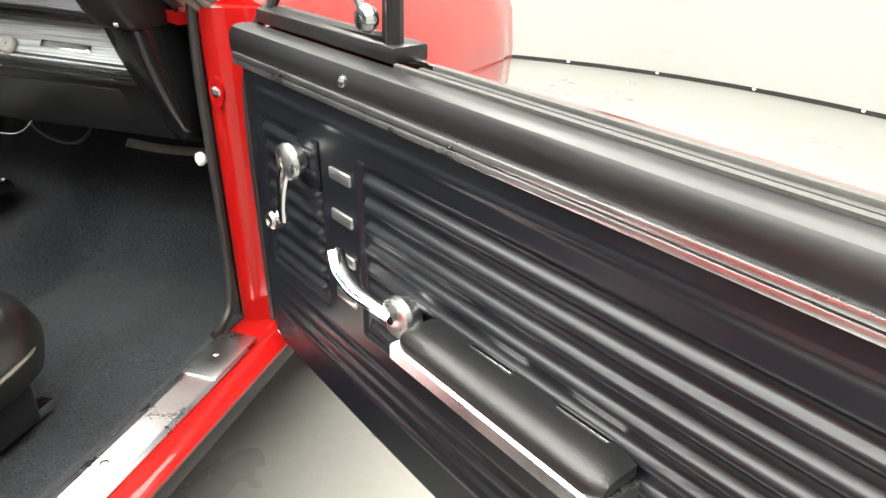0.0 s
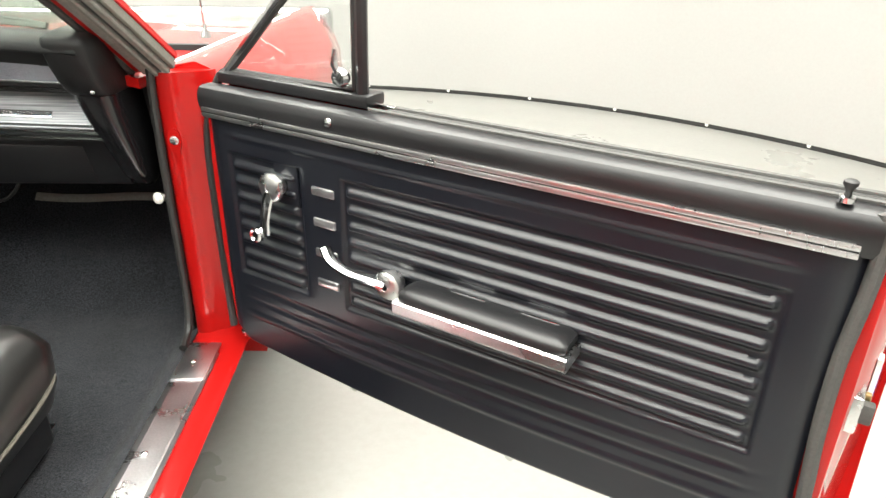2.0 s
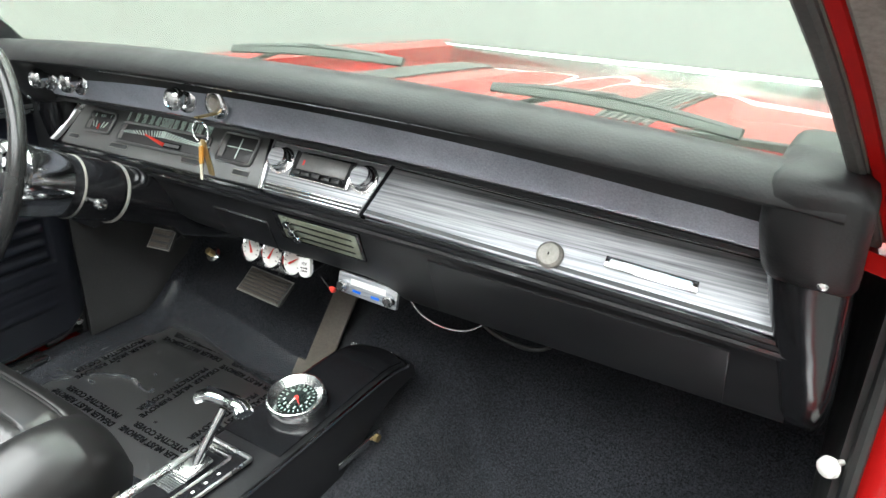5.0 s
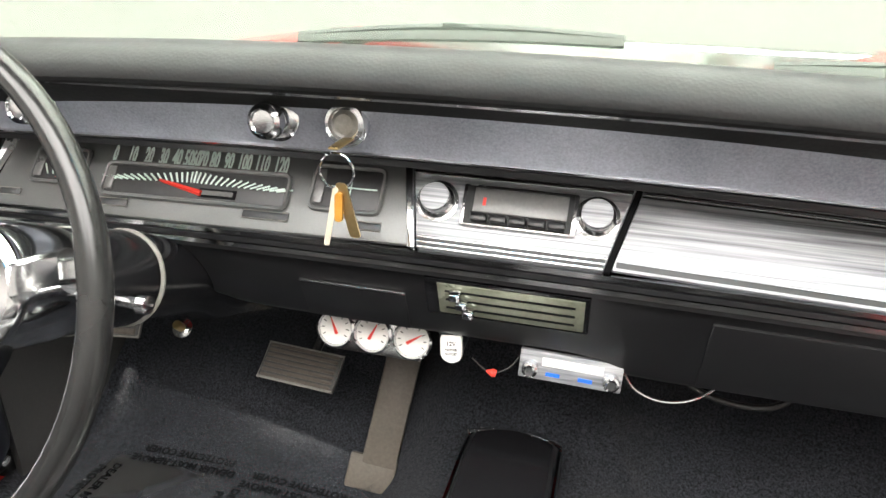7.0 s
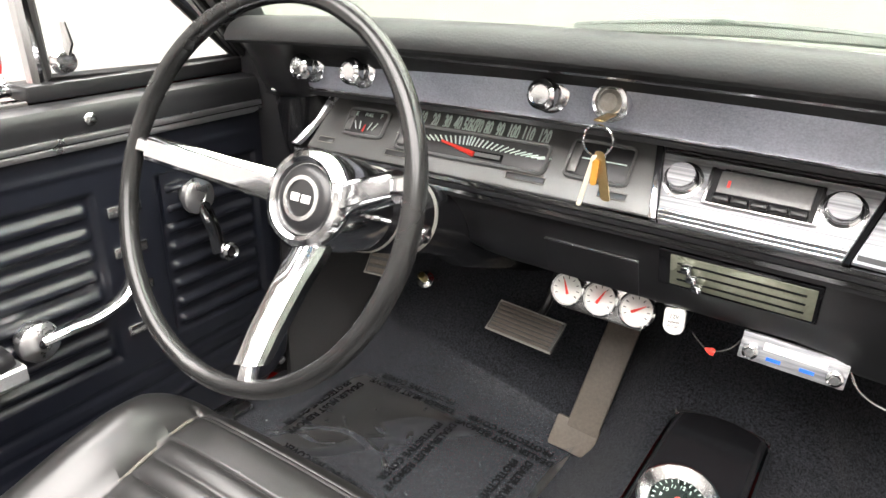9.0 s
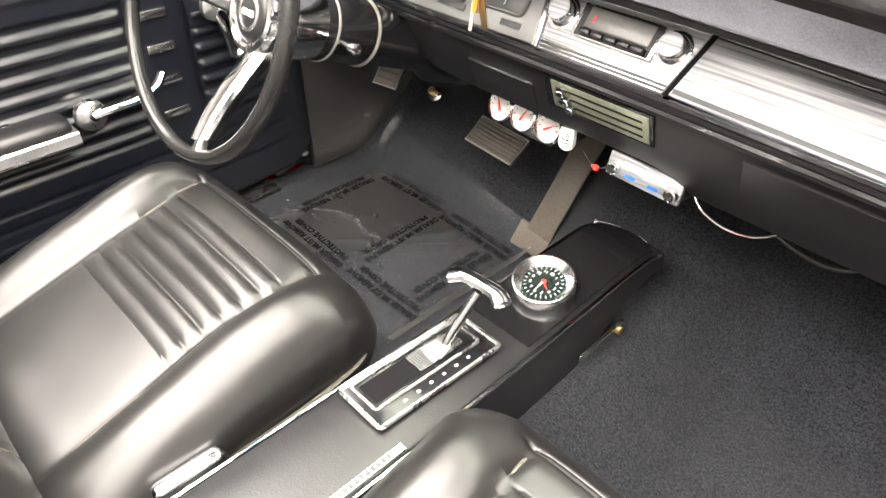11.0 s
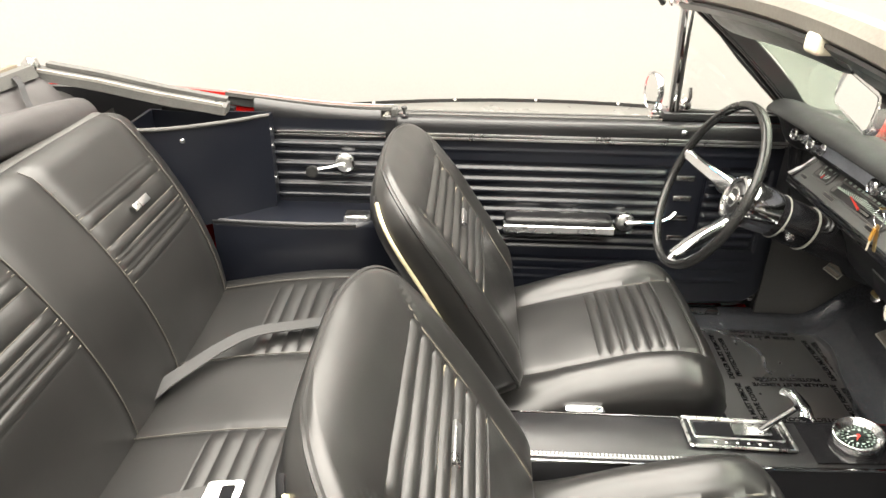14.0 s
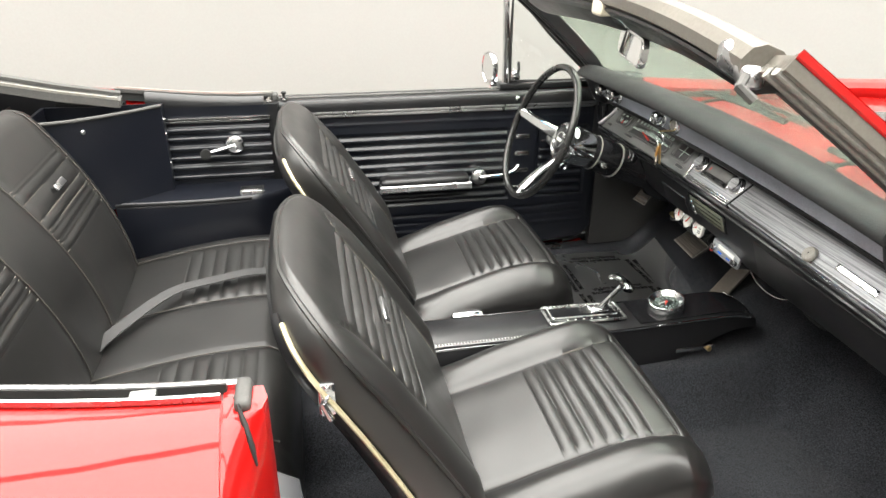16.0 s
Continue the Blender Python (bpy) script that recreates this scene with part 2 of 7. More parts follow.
# ---- builders ----
WORLD_OF, PRE = {}, {}


def thing(name, label, category, at=(0, 0, 0), m=None, pre=None, group="", kind=""):
    """An empty at the base of a thing. With pre, its parts are built in its own frame (pre may mirror); else in the world's."""
    ob = new(name)
    ob.empty_display_size = 0.05
    ob.matrix_world = m if m is not None else Matrix.Translation(at)
    WORLD_OF[ob] = ob.matrix_basis.copy()
    if pre is not None:
        PRE[ob] = pre
    return tagged(ob, label, category, group, kind)


def part(name, bm, material, parent, label="", sharp=35):
    root = parent
    while root.parent:
        root = root.parent
    m = PRE.get(root)
    if m is None:
        m = WORLD_OF[root].inverted()
    bm.transform(m)
    bmesh.ops.recalc_face_normals(bm, faces=bm.faces)
    me = bpy.data.meshes.new(name)
    bm.to_mesh(me)
    bm.free()
    me.materials.append(material)
    me.polygons.foreach_set("use_smooth", [True] * len(me.polygons))
    me.set_sharp_from_angle(angle=radians(sharp))
    ob = new(name, me)
    ob.parent = parent
    return tagged(ob, label)


def single(name, bm, material, label, category, kind="", sharp=35, group=""):
    """A thing of one mesh, built in the world's frame."""
    bmesh.ops.recalc_face_normals(bm, faces=bm.faces)
    lo = Vector([min(v.co[i] for v in bm.verts) for i in range(3)])
    hi = Vector([max(v.co[i] for v in bm.verts) for i in range(3)])
    base = Vector(((lo.x + hi.x) / 2, (lo.y + hi.y) / 2, lo.z))
    bm.transform(Matrix.Translation(-base))
    me = bpy.data.meshes.new(name)
    bm.to_mesh(me)
    bm.free()
    me.materials.append(material)
    me.polygons.foreach_set("use_smooth", [True] * len(me.polygons))
    me.set_sharp_from_angle(angle=radians(sharp))
    ob = new(name, me)
    ob.location = base
    WORLD_OF[ob] = Matrix.Translation(base)
    return tagged(ob, label, category, group, kind)


def fresh():
    return bmesh.new()


def box(x0, x1, y0, y1, z0, z1, bev=0.003, seg=2, bm=None, m=None):
    own = bmesh.new()
    bmesh.ops.create_cube(own, size=1)
    for v in own.verts:
        v.co = Vector(((x0 + x1) / 2 + v.co.x * (x1 - x0), (y0 + y1) / 2 + v.co.y * (y1 - y0), (z0 + z1) / 2 + v.co.z * (z1 - z0)))
    if bev:
        bmesh.ops.bevel(own, geom=own.edges[:], offset=bev, segments=seg, affect="EDGES", profile=0.5)
    if m is not None:
        own.transform(m)
    return merge(bm, own)


def merge(bm, own):
    if bm is None:
        return own
    me = bpy.data.meshes.new("tmp")
    own.to_mesh(me)
    own.free()
    bm.from_mesh(me)
    bpy.data.meshes.remove(me)
    return bm


def loft(rings, close=True, caps=True, bm=None):
    """Skin over rings of points, each with the same number."""
    bm = bm or bmesh.new()
    vs = [[bm.verts.new(p) for p in r] for r in rings]
    n = len(rings[0])
    for a, b in zip(vs, vs[1:]):
        for i in range(n if close else n - 1):
            j = (i + 1) % n
            bm.faces.new((a[i], a[j], b[j], b[i]))
    if close and caps:
        bm.faces.new(vs[0][::-1])
        bm.faces.new(vs[-1])
    return bm


def grid(nu, nv, f, bm=None):
    """An open sheet: f(a, b) for a and b from 0 to 1."""
    return loft([[f(i / nu, j / nv) for i in range(nu + 1)] for j in range(nv + 1)], False, False, bm)


def slab(nu, nv, f, offset, bm=None):
    """A sheet with thickness: its back lies at offset (a vector)."""
    off = Vector(offset)
    top = [[Vector(f(i / nu, j / nv)) for i in range(nu + 1)] for j in range(nv + 1)]
    bm = bm or bmesh.new()
    va = [[bm.verts.new(p) for p in r] for r in top]
    vb = [[bm.verts.new(p + off) for p in r] for r in top]
    for j in range(nv):
        for i in range(nu):
            bm.faces.new((va[j][i], va[j][i + 1], va[j + 1][i + 1], va[j + 1][i]))
            bm.faces.new((vb[j][i], vb[j + 1][i], vb[j + 1][i + 1], vb[j][i + 1]))
    for i in range(nu):
        bm.faces.new((va[0][i], vb[0][i], vb[0][i + 1], va[0][i + 1]))
        bm.faces.new((va[nv][i], va[nv][i + 1], vb[nv][i + 1], vb[nv][i]))
    for j in range(nv):
        bm.faces.new((va[j][0], va[j + 1][0], vb[j + 1][0], vb[j][0]))
        bm.faces.new((va[j][nu], vb[j][nu], vb[j + 1][nu], va[j + 1][nu]))
    return bm


def tube(pts, r, n=10, closed=False, bm=None, flat=None):
    """A round bar along points; r one radius or one for each; flat: (width, height, up) for an oval bar."""
    pts = [Vector(p) for p in pts]
    rs = list(r) if hasattr(r, "__len__") else [r] * len(pts)
    rings, up = [], None
    for i, p in enumerate(pts):
        a = pts[i - 1] if i or closed else p
        b = pts[(i + 1) % len(pts)] if i < len(pts) - 1 or closed else p
        d = (b - a).normalized()
        if flat:
            side = d.cross(Vector(flat[2])).normalized()
            top = side.cross(d)
            rings.append([p + side * (flat[0] * math.cos(2 * math.pi * k / n)) + top * (flat[1] * math.sin(2 * math.pi * k / n)) for k in range(n)])
            continue
        if up is None:
            up = d.orthogonal().normalized()
        up = (up - d * up.dot(d)).normalized()
        side = d.cross(up)
        rings.append([p + (up * math.cos(2 * math.pi * k / n) + side * math.sin(2 * math.pi * k / n)) * rs[i] for k in range(n)])
    if closed:
        rings.append(rings[0])
        bm2 = loft(rings, True, False)
        bmesh.ops.remove_doubles(bm2, verts=bm2.verts, dist=1e-6)
        return merge(bm, bm2)
    return merge(bm, loft(rings)) if bm else loft(rings)


def lathe(profile, origin, axis, n=32, bm=None):
    """A turned form: profile of (radius, height) along axis from origin."""
    q = Vector(axis).normalized().to_track_quat("Z", "Y").to_matrix()
    o = Vector(origin)
    own = bmesh.new()
    rows = []
    for r, h in profile:
        if r < 1e-6:
            rows.append([own.verts.new(o + q @ Vector((0, 0, h)))])
        else:
            rows.append([own.verts.new(o + q @ Vector((r * math.cos(2 * math.pi * k / n), r * math.sin(2 * math.pi * k / n), h))) for k in range(n)])
    for a, b in zip(rows, rows[1:]):
        for k in range(n):
            j = (k + 1) % n
            if len(a) == 1 and len(b) == 1:
                continue
            if len(a) == 1:
                own.faces.new((a[0], b[k], b[j]))
            elif len(b) == 1:
                own.faces.new((a[k], a[j], b[0]))
            else:
                own.faces.new((a[k], a[j], b[j], b[k]))
    return merge(bm, own)


def sweep(profile, path, bm=None, up=(0, 0, 1), close=True):
    """A closed 2D profile (side, up) carried along a path."""
    pts = [Vector(p) for p in path]
    rings = []
    for i, p in enumerate(pts):
        d = (pts[min(i + 1, len(pts) - 1)] - pts[max(i - 1, 0)]).normalized()
        side = d.cross(Vector(up)).normalized()
        top = side.cross(d)
        rings.append([p + side * a + top * b for a, b in profile])
    return loft(rings, close, True, bm)


def plate(poly, f, d, bm=None, bev=0.0):
    """A flat polygon (list of (a, b)) placed by f(a, b, depth), with thickness d."""
    own = bmesh.new()
    lo = [own.verts.new(f(a, b, 0)) for a, b in poly]
    hi = [own.verts.new(f(a, b, d)) for a, b in poly]
    own.faces.new(lo)
    own.faces.new(hi[::-1])
    n = len(poly)
    for i in range(n):
        own.faces.new((lo[i], hi[i], hi[(i + 1) % n], lo[(i + 1) % n]))
    if bev:
        bmesh.ops.bevel(own, geom=own.edges[:], offset=bev, segments=2, affect="EDGES", profile=0.5)
    return merge(bm, own)


def rounded(w, h, r, n=5, cx=0.0, cy=0.0):
    """The outline of a rounded rectangle."""
    out = []
    for sx, sy, a0 in ((1, 1, 0), (-1, 1, 90), (-1, -1, 180), (1, -1, 270)):
        for k in range(n + 1):
            a = radians(a0 + 90 * k / n)
            out.append((cx + sx * (w / 2 - r) + r * math.cos(a), cy + sy * (h / 2 - r) + r * math.sin(a)))
    return out


def smooth_path(pts, n=8, closed=False):
    """A Catmull-Rom curve through points."""
    p = [Vector(q) for q in pts]
    out = []
    last = len(p) if closed else len(p) - 1
    for i in range(last):
        a, b, c, d = (p[(i - 1) % len(p)] if closed or i else p[0], p[i], p[(i + 1) % len(p)], p[(i + 2) % len(p)] if closed or i + 2 < len(p) else p[-1])
        for k in range(n):
            t = k / n
            out.append(0.5 * ((2 * b) + (c - a) * t + (2 * a - 5 * b + 4 * c - d) * t * t + (3 * b - a - 3 * c + d) * t ** 3))
    if not closed:
        out.append(p[-1])
    return out


def letters(text, size, m, depth=0.0004, bold=0.0):
    """Raised letters in the built-in font, as a bmesh; m places them (x along the line, y up, z out)."""
    cu = bpy.data.curves.new("letters", "FONT")
    cu.body, cu.size, cu.align_x, cu.align_y, cu.extrude = text, size, "CENTER", "CENTER", depth
    cu.resolution_u = 2
    cu.offset = bold
    ob = bpy.data.objects.new("letters", cu)
    scene.collection.objects.link(ob)
    me = bpy.data.meshes.new_from_object(ob.evaluated_get(bpy.context.evaluated_depsgraph_get()))
    bpy.data.objects.remove(ob)
    bpy.data.curves.remove(cu)
    bm = bmesh.new()
    bm.from_mesh(me)
    bpy.data.meshes.remove(me)
    bmesh.ops.remove_doubles(bm, verts=bm.verts, dist=1e-6)
    bm.transform(m)
    return bm


def frame_of(o, x, y):
    """A matrix with origin o, x and y axes along the given ways, z across them."""
    x = Vector(x).normalized()
    z = x.cross(Vector(y)).normalized()
    y = z.cross(x)
    return Matrix(((x.x, y.x, z.x, o[0]), (x.y, y.y, z.y, o[1]), (x.z, y.z, z.z, o[2]), (0, 0, 0, 1)))


def screw(at, axis, r, parent, material=None, name="screw"):
    return part(name, lathe([(0, 0.0032), (r * 0.55, 0.003), (r, 0.0012), (r, -0.002), (0, -0.002)], at, axis, 14), material or WORNCHROME, parent)


def step(a, lo, hi):
    t = min(1.0, max(0.0, (a - lo) / (hi - lo)))
    return t * t * (3 - 2 * t)


# ---- the studio ----
def ring_pt(a, r, z):
    return (RING.x + r * math.cos(a), RING.y + r * math.sin(a), z)


NR = 96
bm = lathe([(0.0, 0.0), (1.5, 0.0), (3.0, 0.0), (RADIUS + 0.12, 0.0), (RADIUS + 0.12, -0.15), (0.0, -0.15)], (RING.x, RING.y, 0), (0, 0, 1), NR)
single("floor", bm, FLOORPAINT, "pale grey-white coated studio floor with a soft sheen", "floor", "structure")
bm = lathe([(RADIUS, 0.03), (RADIUS, HEIGHT), (RADIUS + 0.12, HEIGHT), (RADIUS + 0.12, 0.0), (RADIUS + 0.012, 0.0), (RADIUS + 0.012, 0.03), (RADIUS, 0.03)], (RING.x, RING.y, 0), (0, 0, 1), NR)
wall = single("wall_round", bm, WALLPAINT, "seamless white painted curved studio wall", "wall", "structure")
bm = lathe([(RADIUS + 0.005, 0.001), (RADIUS + 0.005, 0.03), (RADIUS + 0.011, 0.03), (RADIUS + 0.011, 0.001), (RADIUS + 0.005, 0.001)], (RING.x, RING.y, 0), (0, 0, 1), NR)
base = single("baseboard", bm, BLACKRUB, "thin black strip with pale bolts at the wall's foot", "baseboard", "structure")
for k in range(44):
    a = 2 * math.pi * k / 44
    part("bolt", lathe([(0, 0.006), (0.011, 0.004), (0.013, 0), (0, 0)], ring_pt(a, RADIUS + 0.004, 0.022), (-math.cos(a), -math.sin(a), 0), 8), WHITE, base)
bm = lathe([(0.0, HEIGHT), (RADIUS + 0.12, HEIGHT), (RADIUS + 0.12, HEIGHT + 0.15), (0.0, HEIGHT + 0.15)], (RING.x, RING.y, 0), (0, 0, 1), NR)
single("ceiling", bm, WALLPAINT, "white painted studio ceiling", "ceiling", "structure")
for x, y, w, d in LIGHTS:
    light = thing("ceiling_light", "long white flat ceiling light panel, switched on", "ceiling light", (x, y, HEIGHT - 0.08), group="ceiling lights")
    bm = box(x - w / 2 - 0.04, x + w / 2 + 0.04, y - d / 2 - 0.04, y + d / 2 + 0.04, HEIGHT - 0.05, HEIGHT - 0.002, 0.004)
    part("frame", bm, WHITE, light)
    part("diffuser", box(x - w / 2, x + w / 2, y - d / 2, y + d / 2, HEIGHT - 0.075, HEIGHT - 0.05, 0.004), LAMP, light, "glowing white diffuser")
    lamp_panel(x, y, w, d, LIGHT_WATTS * w * d)

# ---- car body ----
car = thing("convertible_car", "glossy red two-door convertible car standing with its top folded", "car", (0, -0.5, 0))


def belt(y):
    """Height of the quarter's upper edge."""
    return 0.972 + 0.045 * step(-y, 1.1, 1.72)


def sill_x(s, y):
    """Half width at which the outer belt moulding runs; the passenger's draws in towards the rear."""
    return 0.768 if s < 0 else 0.746 - 0.075 * min(0.6, max(0.0, -1.06 - y))


def quarter(s):
    rings = []
    for k in range(25):
        y = -1.07 - 1.745 * k / 24
        zb = belt(y)
        bulge = 0.015 * math.sin(min(1, k / 16) * math.pi)
        top_x = 0.752 if s < 0 else sill_x(s, y) - 0.004
        prof = [(top_x, zb - 0.004), (0.5 * top_x + 0.407, zb - 0.008), (0.79, zb - 0.014), (0.84, zb - 0.045), (0.885, zb - 0.09), (0.918, zb - 0.15), (0.93, zb - 0.24), (0.928, zb - 0.34), (0.91, 0.48), (0.885, 0.34), (0.80, 0.31), (0.76, 0.5), (0.757, 0.8)]
        rings.append([((x + (bulge if x > 0.8 else 0)) * s, y, z) for x, z in prof])
    return loft(rings)


PILLAR = [(p.x, p.y) for p in smooth_path([(0.0, 0.075, 0), (0.0, 0.045, 0), (0.012, 0.033, 0), (0.034, 0.031, 0), (0.05, 0.040, 0), (0.076, 0.048, 0), (0.1, 0.058, 0), (0.112, 0.075, 0)], 4)]
for s in (1, -1):
    part("quarter_panel", quarter(s), RED, car)
    # fender with its crest
    rings = []
    for k in range(25):
        y = 0.075 + 1.6 * k / 24
        f = k / 24
        zc = 0.972 - 0.075 * f
        w = 1 - 0.03 * step(f, 0.8, 1.0)
        prof = [(0.728, zc - 0.012), (0.77, zc - 0.004), (0.815, zc + 0.004), (0.85, zc - 0.012), (0.89, zc - 0.07), (0.925, zc - 0.16), (0.935, zc - 0.3), (0.92, 0.45), (0.89, 0.3), (0.8, 0.3), (0.76, 0.55), (0.745, 0.8)]
        rings.append([(x * w * s, y, z) for x, z in prof])
    part("fender", loft(rings), RED, car)
    # rocker below the door, with the jambs before and behind the door
    prof = [(0.80, 0.382), (0.858, 0.379), (0.868, 0.372), (0.864, 0.36), (0.83, 0.33), (0.79, 0.28), (0.75, 0.26), (0.745, 0.30), (0.745, 0.375)]
    part("rocker", loft([[(x * s, y, z) for x, z in prof] for y in (-1.07, -0.7, -0.3, 0.07)]), RED, car)
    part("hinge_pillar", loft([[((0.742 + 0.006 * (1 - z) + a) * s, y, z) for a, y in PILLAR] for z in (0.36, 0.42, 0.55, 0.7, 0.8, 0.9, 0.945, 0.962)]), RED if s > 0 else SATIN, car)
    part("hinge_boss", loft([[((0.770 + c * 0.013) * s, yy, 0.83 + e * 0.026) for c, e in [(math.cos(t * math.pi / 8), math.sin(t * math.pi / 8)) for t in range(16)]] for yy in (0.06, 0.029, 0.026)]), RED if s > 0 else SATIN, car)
    screw((0.770 * s, 0.026, 0.831), (0, -1, 0), 0.009, car)
    # jamb seal: hinge pillar, then along the floor's edge, then the lock pillar
    run = smooth_path([(0.742 * s, 0.035, 0.985), (0.74 * s, 0.028, 0.85), (0.741 * s, 0.028, 0.6), (0.742 * s, 0.022, 0.46), (0.742 * s, 0.0, 0.405), (0.745 * s, -0.05, 0.392)], 6)
    part("door_seal", tube(run, 0.0085, 8), BLACKRUB, car, "black rubber door seal")
    run = smooth_path([(0.722 * s, -1.05, 0.955), (0.735 * s, -1.045, 0.8), (0.74 * s, -1.035, 0.6), (0.742 * s, -1.015, 0.44), (0.745 * s, -0.98, 0.392)], 6)
    part("door_seal", tube(run, 0.010, 8), RUBBER, car, "grey rubber door seal")
    # belt mouldings of the quarter
    reach = 0.584 if s > 0 else 0.45
    first = 1.036 if s < 0 else 1.07
    run = [(sill_x(s, -first - reach * k / 14) * s, -first - reach * k / 14, belt(-first - reach * k / 14) + (0.004 if s > 0 else -0.001)) for k in range(15)]
    part("belt_moulding", sweep([(-0.003, -0.006), (0.004, -0.008), (0.004, 0.001), (0.0, 0.003), (-0.003, 0.002)], run), CASTING if s > 0 else SEALGREY, car, "belt moulding")
    gap = 0.028 if s < 0 else 0.050     # the passenger's channel is wide and open
    drop = 0.001 if s < 0 else -0.020
    half = 0.5 * gap - 0.004
    part("window_channel", sweep([(-half, -0.03), (half, -0.03), (half - 0.001, -0.004), (half - 0.006, -0.003), (half - 0.008, -0.016), (0.008 - half, -0.018), (0.006 - half, -0.006), (0.001 - half, -0.006)], [(x - s * 0.5 * gap, y, z - 0.002 + 0.5 * drop) for x, y, z in run]), BLACKRUB, car, "black window channel seal")
    wide = 0.003 if s < 0 else 0.006
    rail_run = [(x - s * gap, y, z + drop) for x, y, z in run]
    if s > 0:
        rail_run = [(rail_run[0][0] + 0.002, -1.045, rail_run[0][2])] + rail_run
    part("inner_moulding", sweep([(-wide, -0.008), (wide, -0.008), (wide, 0.002), (0.0, 0.003), (-wide, 0.002)], rail_run), CASTING if s > 0 else RUBBER, car, "inner belt moulding")
    if s > 0:
        part("moulding_end", box(0.692, 0.748, -1.058, -1.038, 0.945, 0.963, 0.007, 3), RUBBER, car, "aged grey end block")
        part("channel_clip", box(0.712, 0.732, -1.175, -1.145, 0.962, 0.972, 0.002), SPUN, car, "small bright clip in the window channel")
        part("drip_rubber", tube([(0.752, -1.052, 0.966), (0.762, -1.046, 0.945), (0.776, -1.040, 0.922), (0.780, -1.036, 0.895)], [0.002, 0.004, 0.0045, 0.0015], 8), BLACKRUB, car, "short black rubber drip strip")
    else:
        part("moulding_end", box(-0.768, -0.733, -1.042, -1.024, 0.948, 0.972, 0.005, 3), RUBBER, car, "aged grey end block")
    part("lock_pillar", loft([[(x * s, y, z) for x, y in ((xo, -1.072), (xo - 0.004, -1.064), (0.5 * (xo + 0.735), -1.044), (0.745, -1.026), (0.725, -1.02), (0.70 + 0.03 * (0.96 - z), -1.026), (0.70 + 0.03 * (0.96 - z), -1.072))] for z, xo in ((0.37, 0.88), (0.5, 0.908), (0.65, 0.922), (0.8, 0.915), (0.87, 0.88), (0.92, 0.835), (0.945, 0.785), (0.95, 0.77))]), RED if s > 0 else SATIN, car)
    part("striker", box(0.74 * s - 0.006, 0.74 * s + 0.006, -1.046, -1.018, 0.66, 0.69, 0.002), WORNCHROME, car)
    # wheels
    for wy in (0.85, -2.05):
        wheel = part("wheel", lathe([(0.12, -0.02), (0.19, -0.03), (0.2, -0.02), (0.2, 0.02), (0.12, 0.06), (0, 0.06), (0, -0.02)], (0.80 * s, wy, 0.33), (s, 0, 0), 28), CHROME, car)
        part("tyre", lathe([(0.2, -0.07), (0.27, -0.09), (0.32, -0.085), (0.33, -0.06), (0.33, 0.05), (0.32, 0.075), (0.27, 0.085), (0.2, 0.06), (0.2, -0.07)], (0.80 * s, wy, 0.33), (s, 0, 0), 28), BLACKRUB, wheel)


part("kick_filler", box(-0.745, -0.64, 0.045, 0.07, 0.66, 0.985, 0.004), SATIN, car)
part("pillar_filler", box(-0.752, -0.65, 0.012, 0.043, 0.70, 1.0, 0.004), SATIN, car)


# hood with two raised scoops
def hood_z(x, y):
    z = 0.934 - 0.012 * (x / 0.72) ** 2 - 0.03 * (y - 0.2) / 1.35 - 0.05 * ((y - 0.2) / 1.35) ** 2
    z += 0.012 * (1 - step(abs(x), 0.0, 0.1)) * step(y, 0.25, 0.5)
    for c in (-0.235, 0.235):
        side = step(0.165 - abs(x - c), 0.0, 0.06)
        z += 0.024 * side * step(y, 0.36, 0.52) * (1 - step(y, 0.95, 1.5))
    return z


hood = part("hood", slab(72, 60, lambda a, b: (-0.716 + 1.432 * a, 0.235 + 1.36 * b, hood_z(-0.716 + 1.432 * a, 0.235 + 1.36 * b)), (0, 0, -0.012)), RED, car)
for c in (-0.30, 0.30):
    bm = fresh()
    for k in range(7):
        x = c - 0.042 + 0.014 * k
        bm = loft([[(x - 0.004, y, hood_z(x, y) + 0.001), (x - 0.003, y, hood_z(x, y) + 0.008), (x + 0.003, y, hood_z(x, y) + 0.008), (x + 0.004, y, hood_z(x, y) + 0.001)] for y in (0.47, 0.6, 0.75, 0.9, 1.04)], bm=bm)
    louvre = part("louvre", bm, CHROME, hood, "bright ribbed hood louvre")
    part("louvre_base", slab(4, 10, lambda a, b: (c - 0.05 + 0.1 * a, 0.46 + 0.59 * b, hood_z(c - 0.05 + 0.1 * a, 0.46 + 0.59 * b) + 0.003), (0, 0, -0.004)), SATIN, hood)


def base_y(x):
    """Foot of the windshield."""
    return 0.165 - 0.13 * (abs(x) / 0.7) ** 2.4


def top_y(x):
    return -0.305 - 0.05 * (abs(x) / 0.6) ** 2


def top_z(x):
    return 1.32 - 0.024 * (abs(x) / 0.6) ** 2


# cowl between hood and windshield, with its rows of slots
part("cowl", slab(60, 6, lambda a, b: (-0.725 + 1.45 * a, base_y(-0.725 + 1.45 * a) - 0.008 + (0.27 - base_y(-0.725 + 1.45 * a)) * b * 1.0, 0.975 - 0.022 * b - 0.02 * abs(-1 + 2 * a) ** 2), (0, 0, -0.02)), RED, car)
slots = fresh()
for k in range(74):
    x = -0.62 + 1.24 * k / 73
    y = base_y(x) + 0.028
    box(x - 0.0028, x + 0.0028, y - 0.012, y + 0.014, 0.955, 0.9735 - 0.02 * abs(x / 0.725) ** 2, 0, bm=slots)
part("cowl_slots", slots, INK, car, "row of dark cowl air slots")
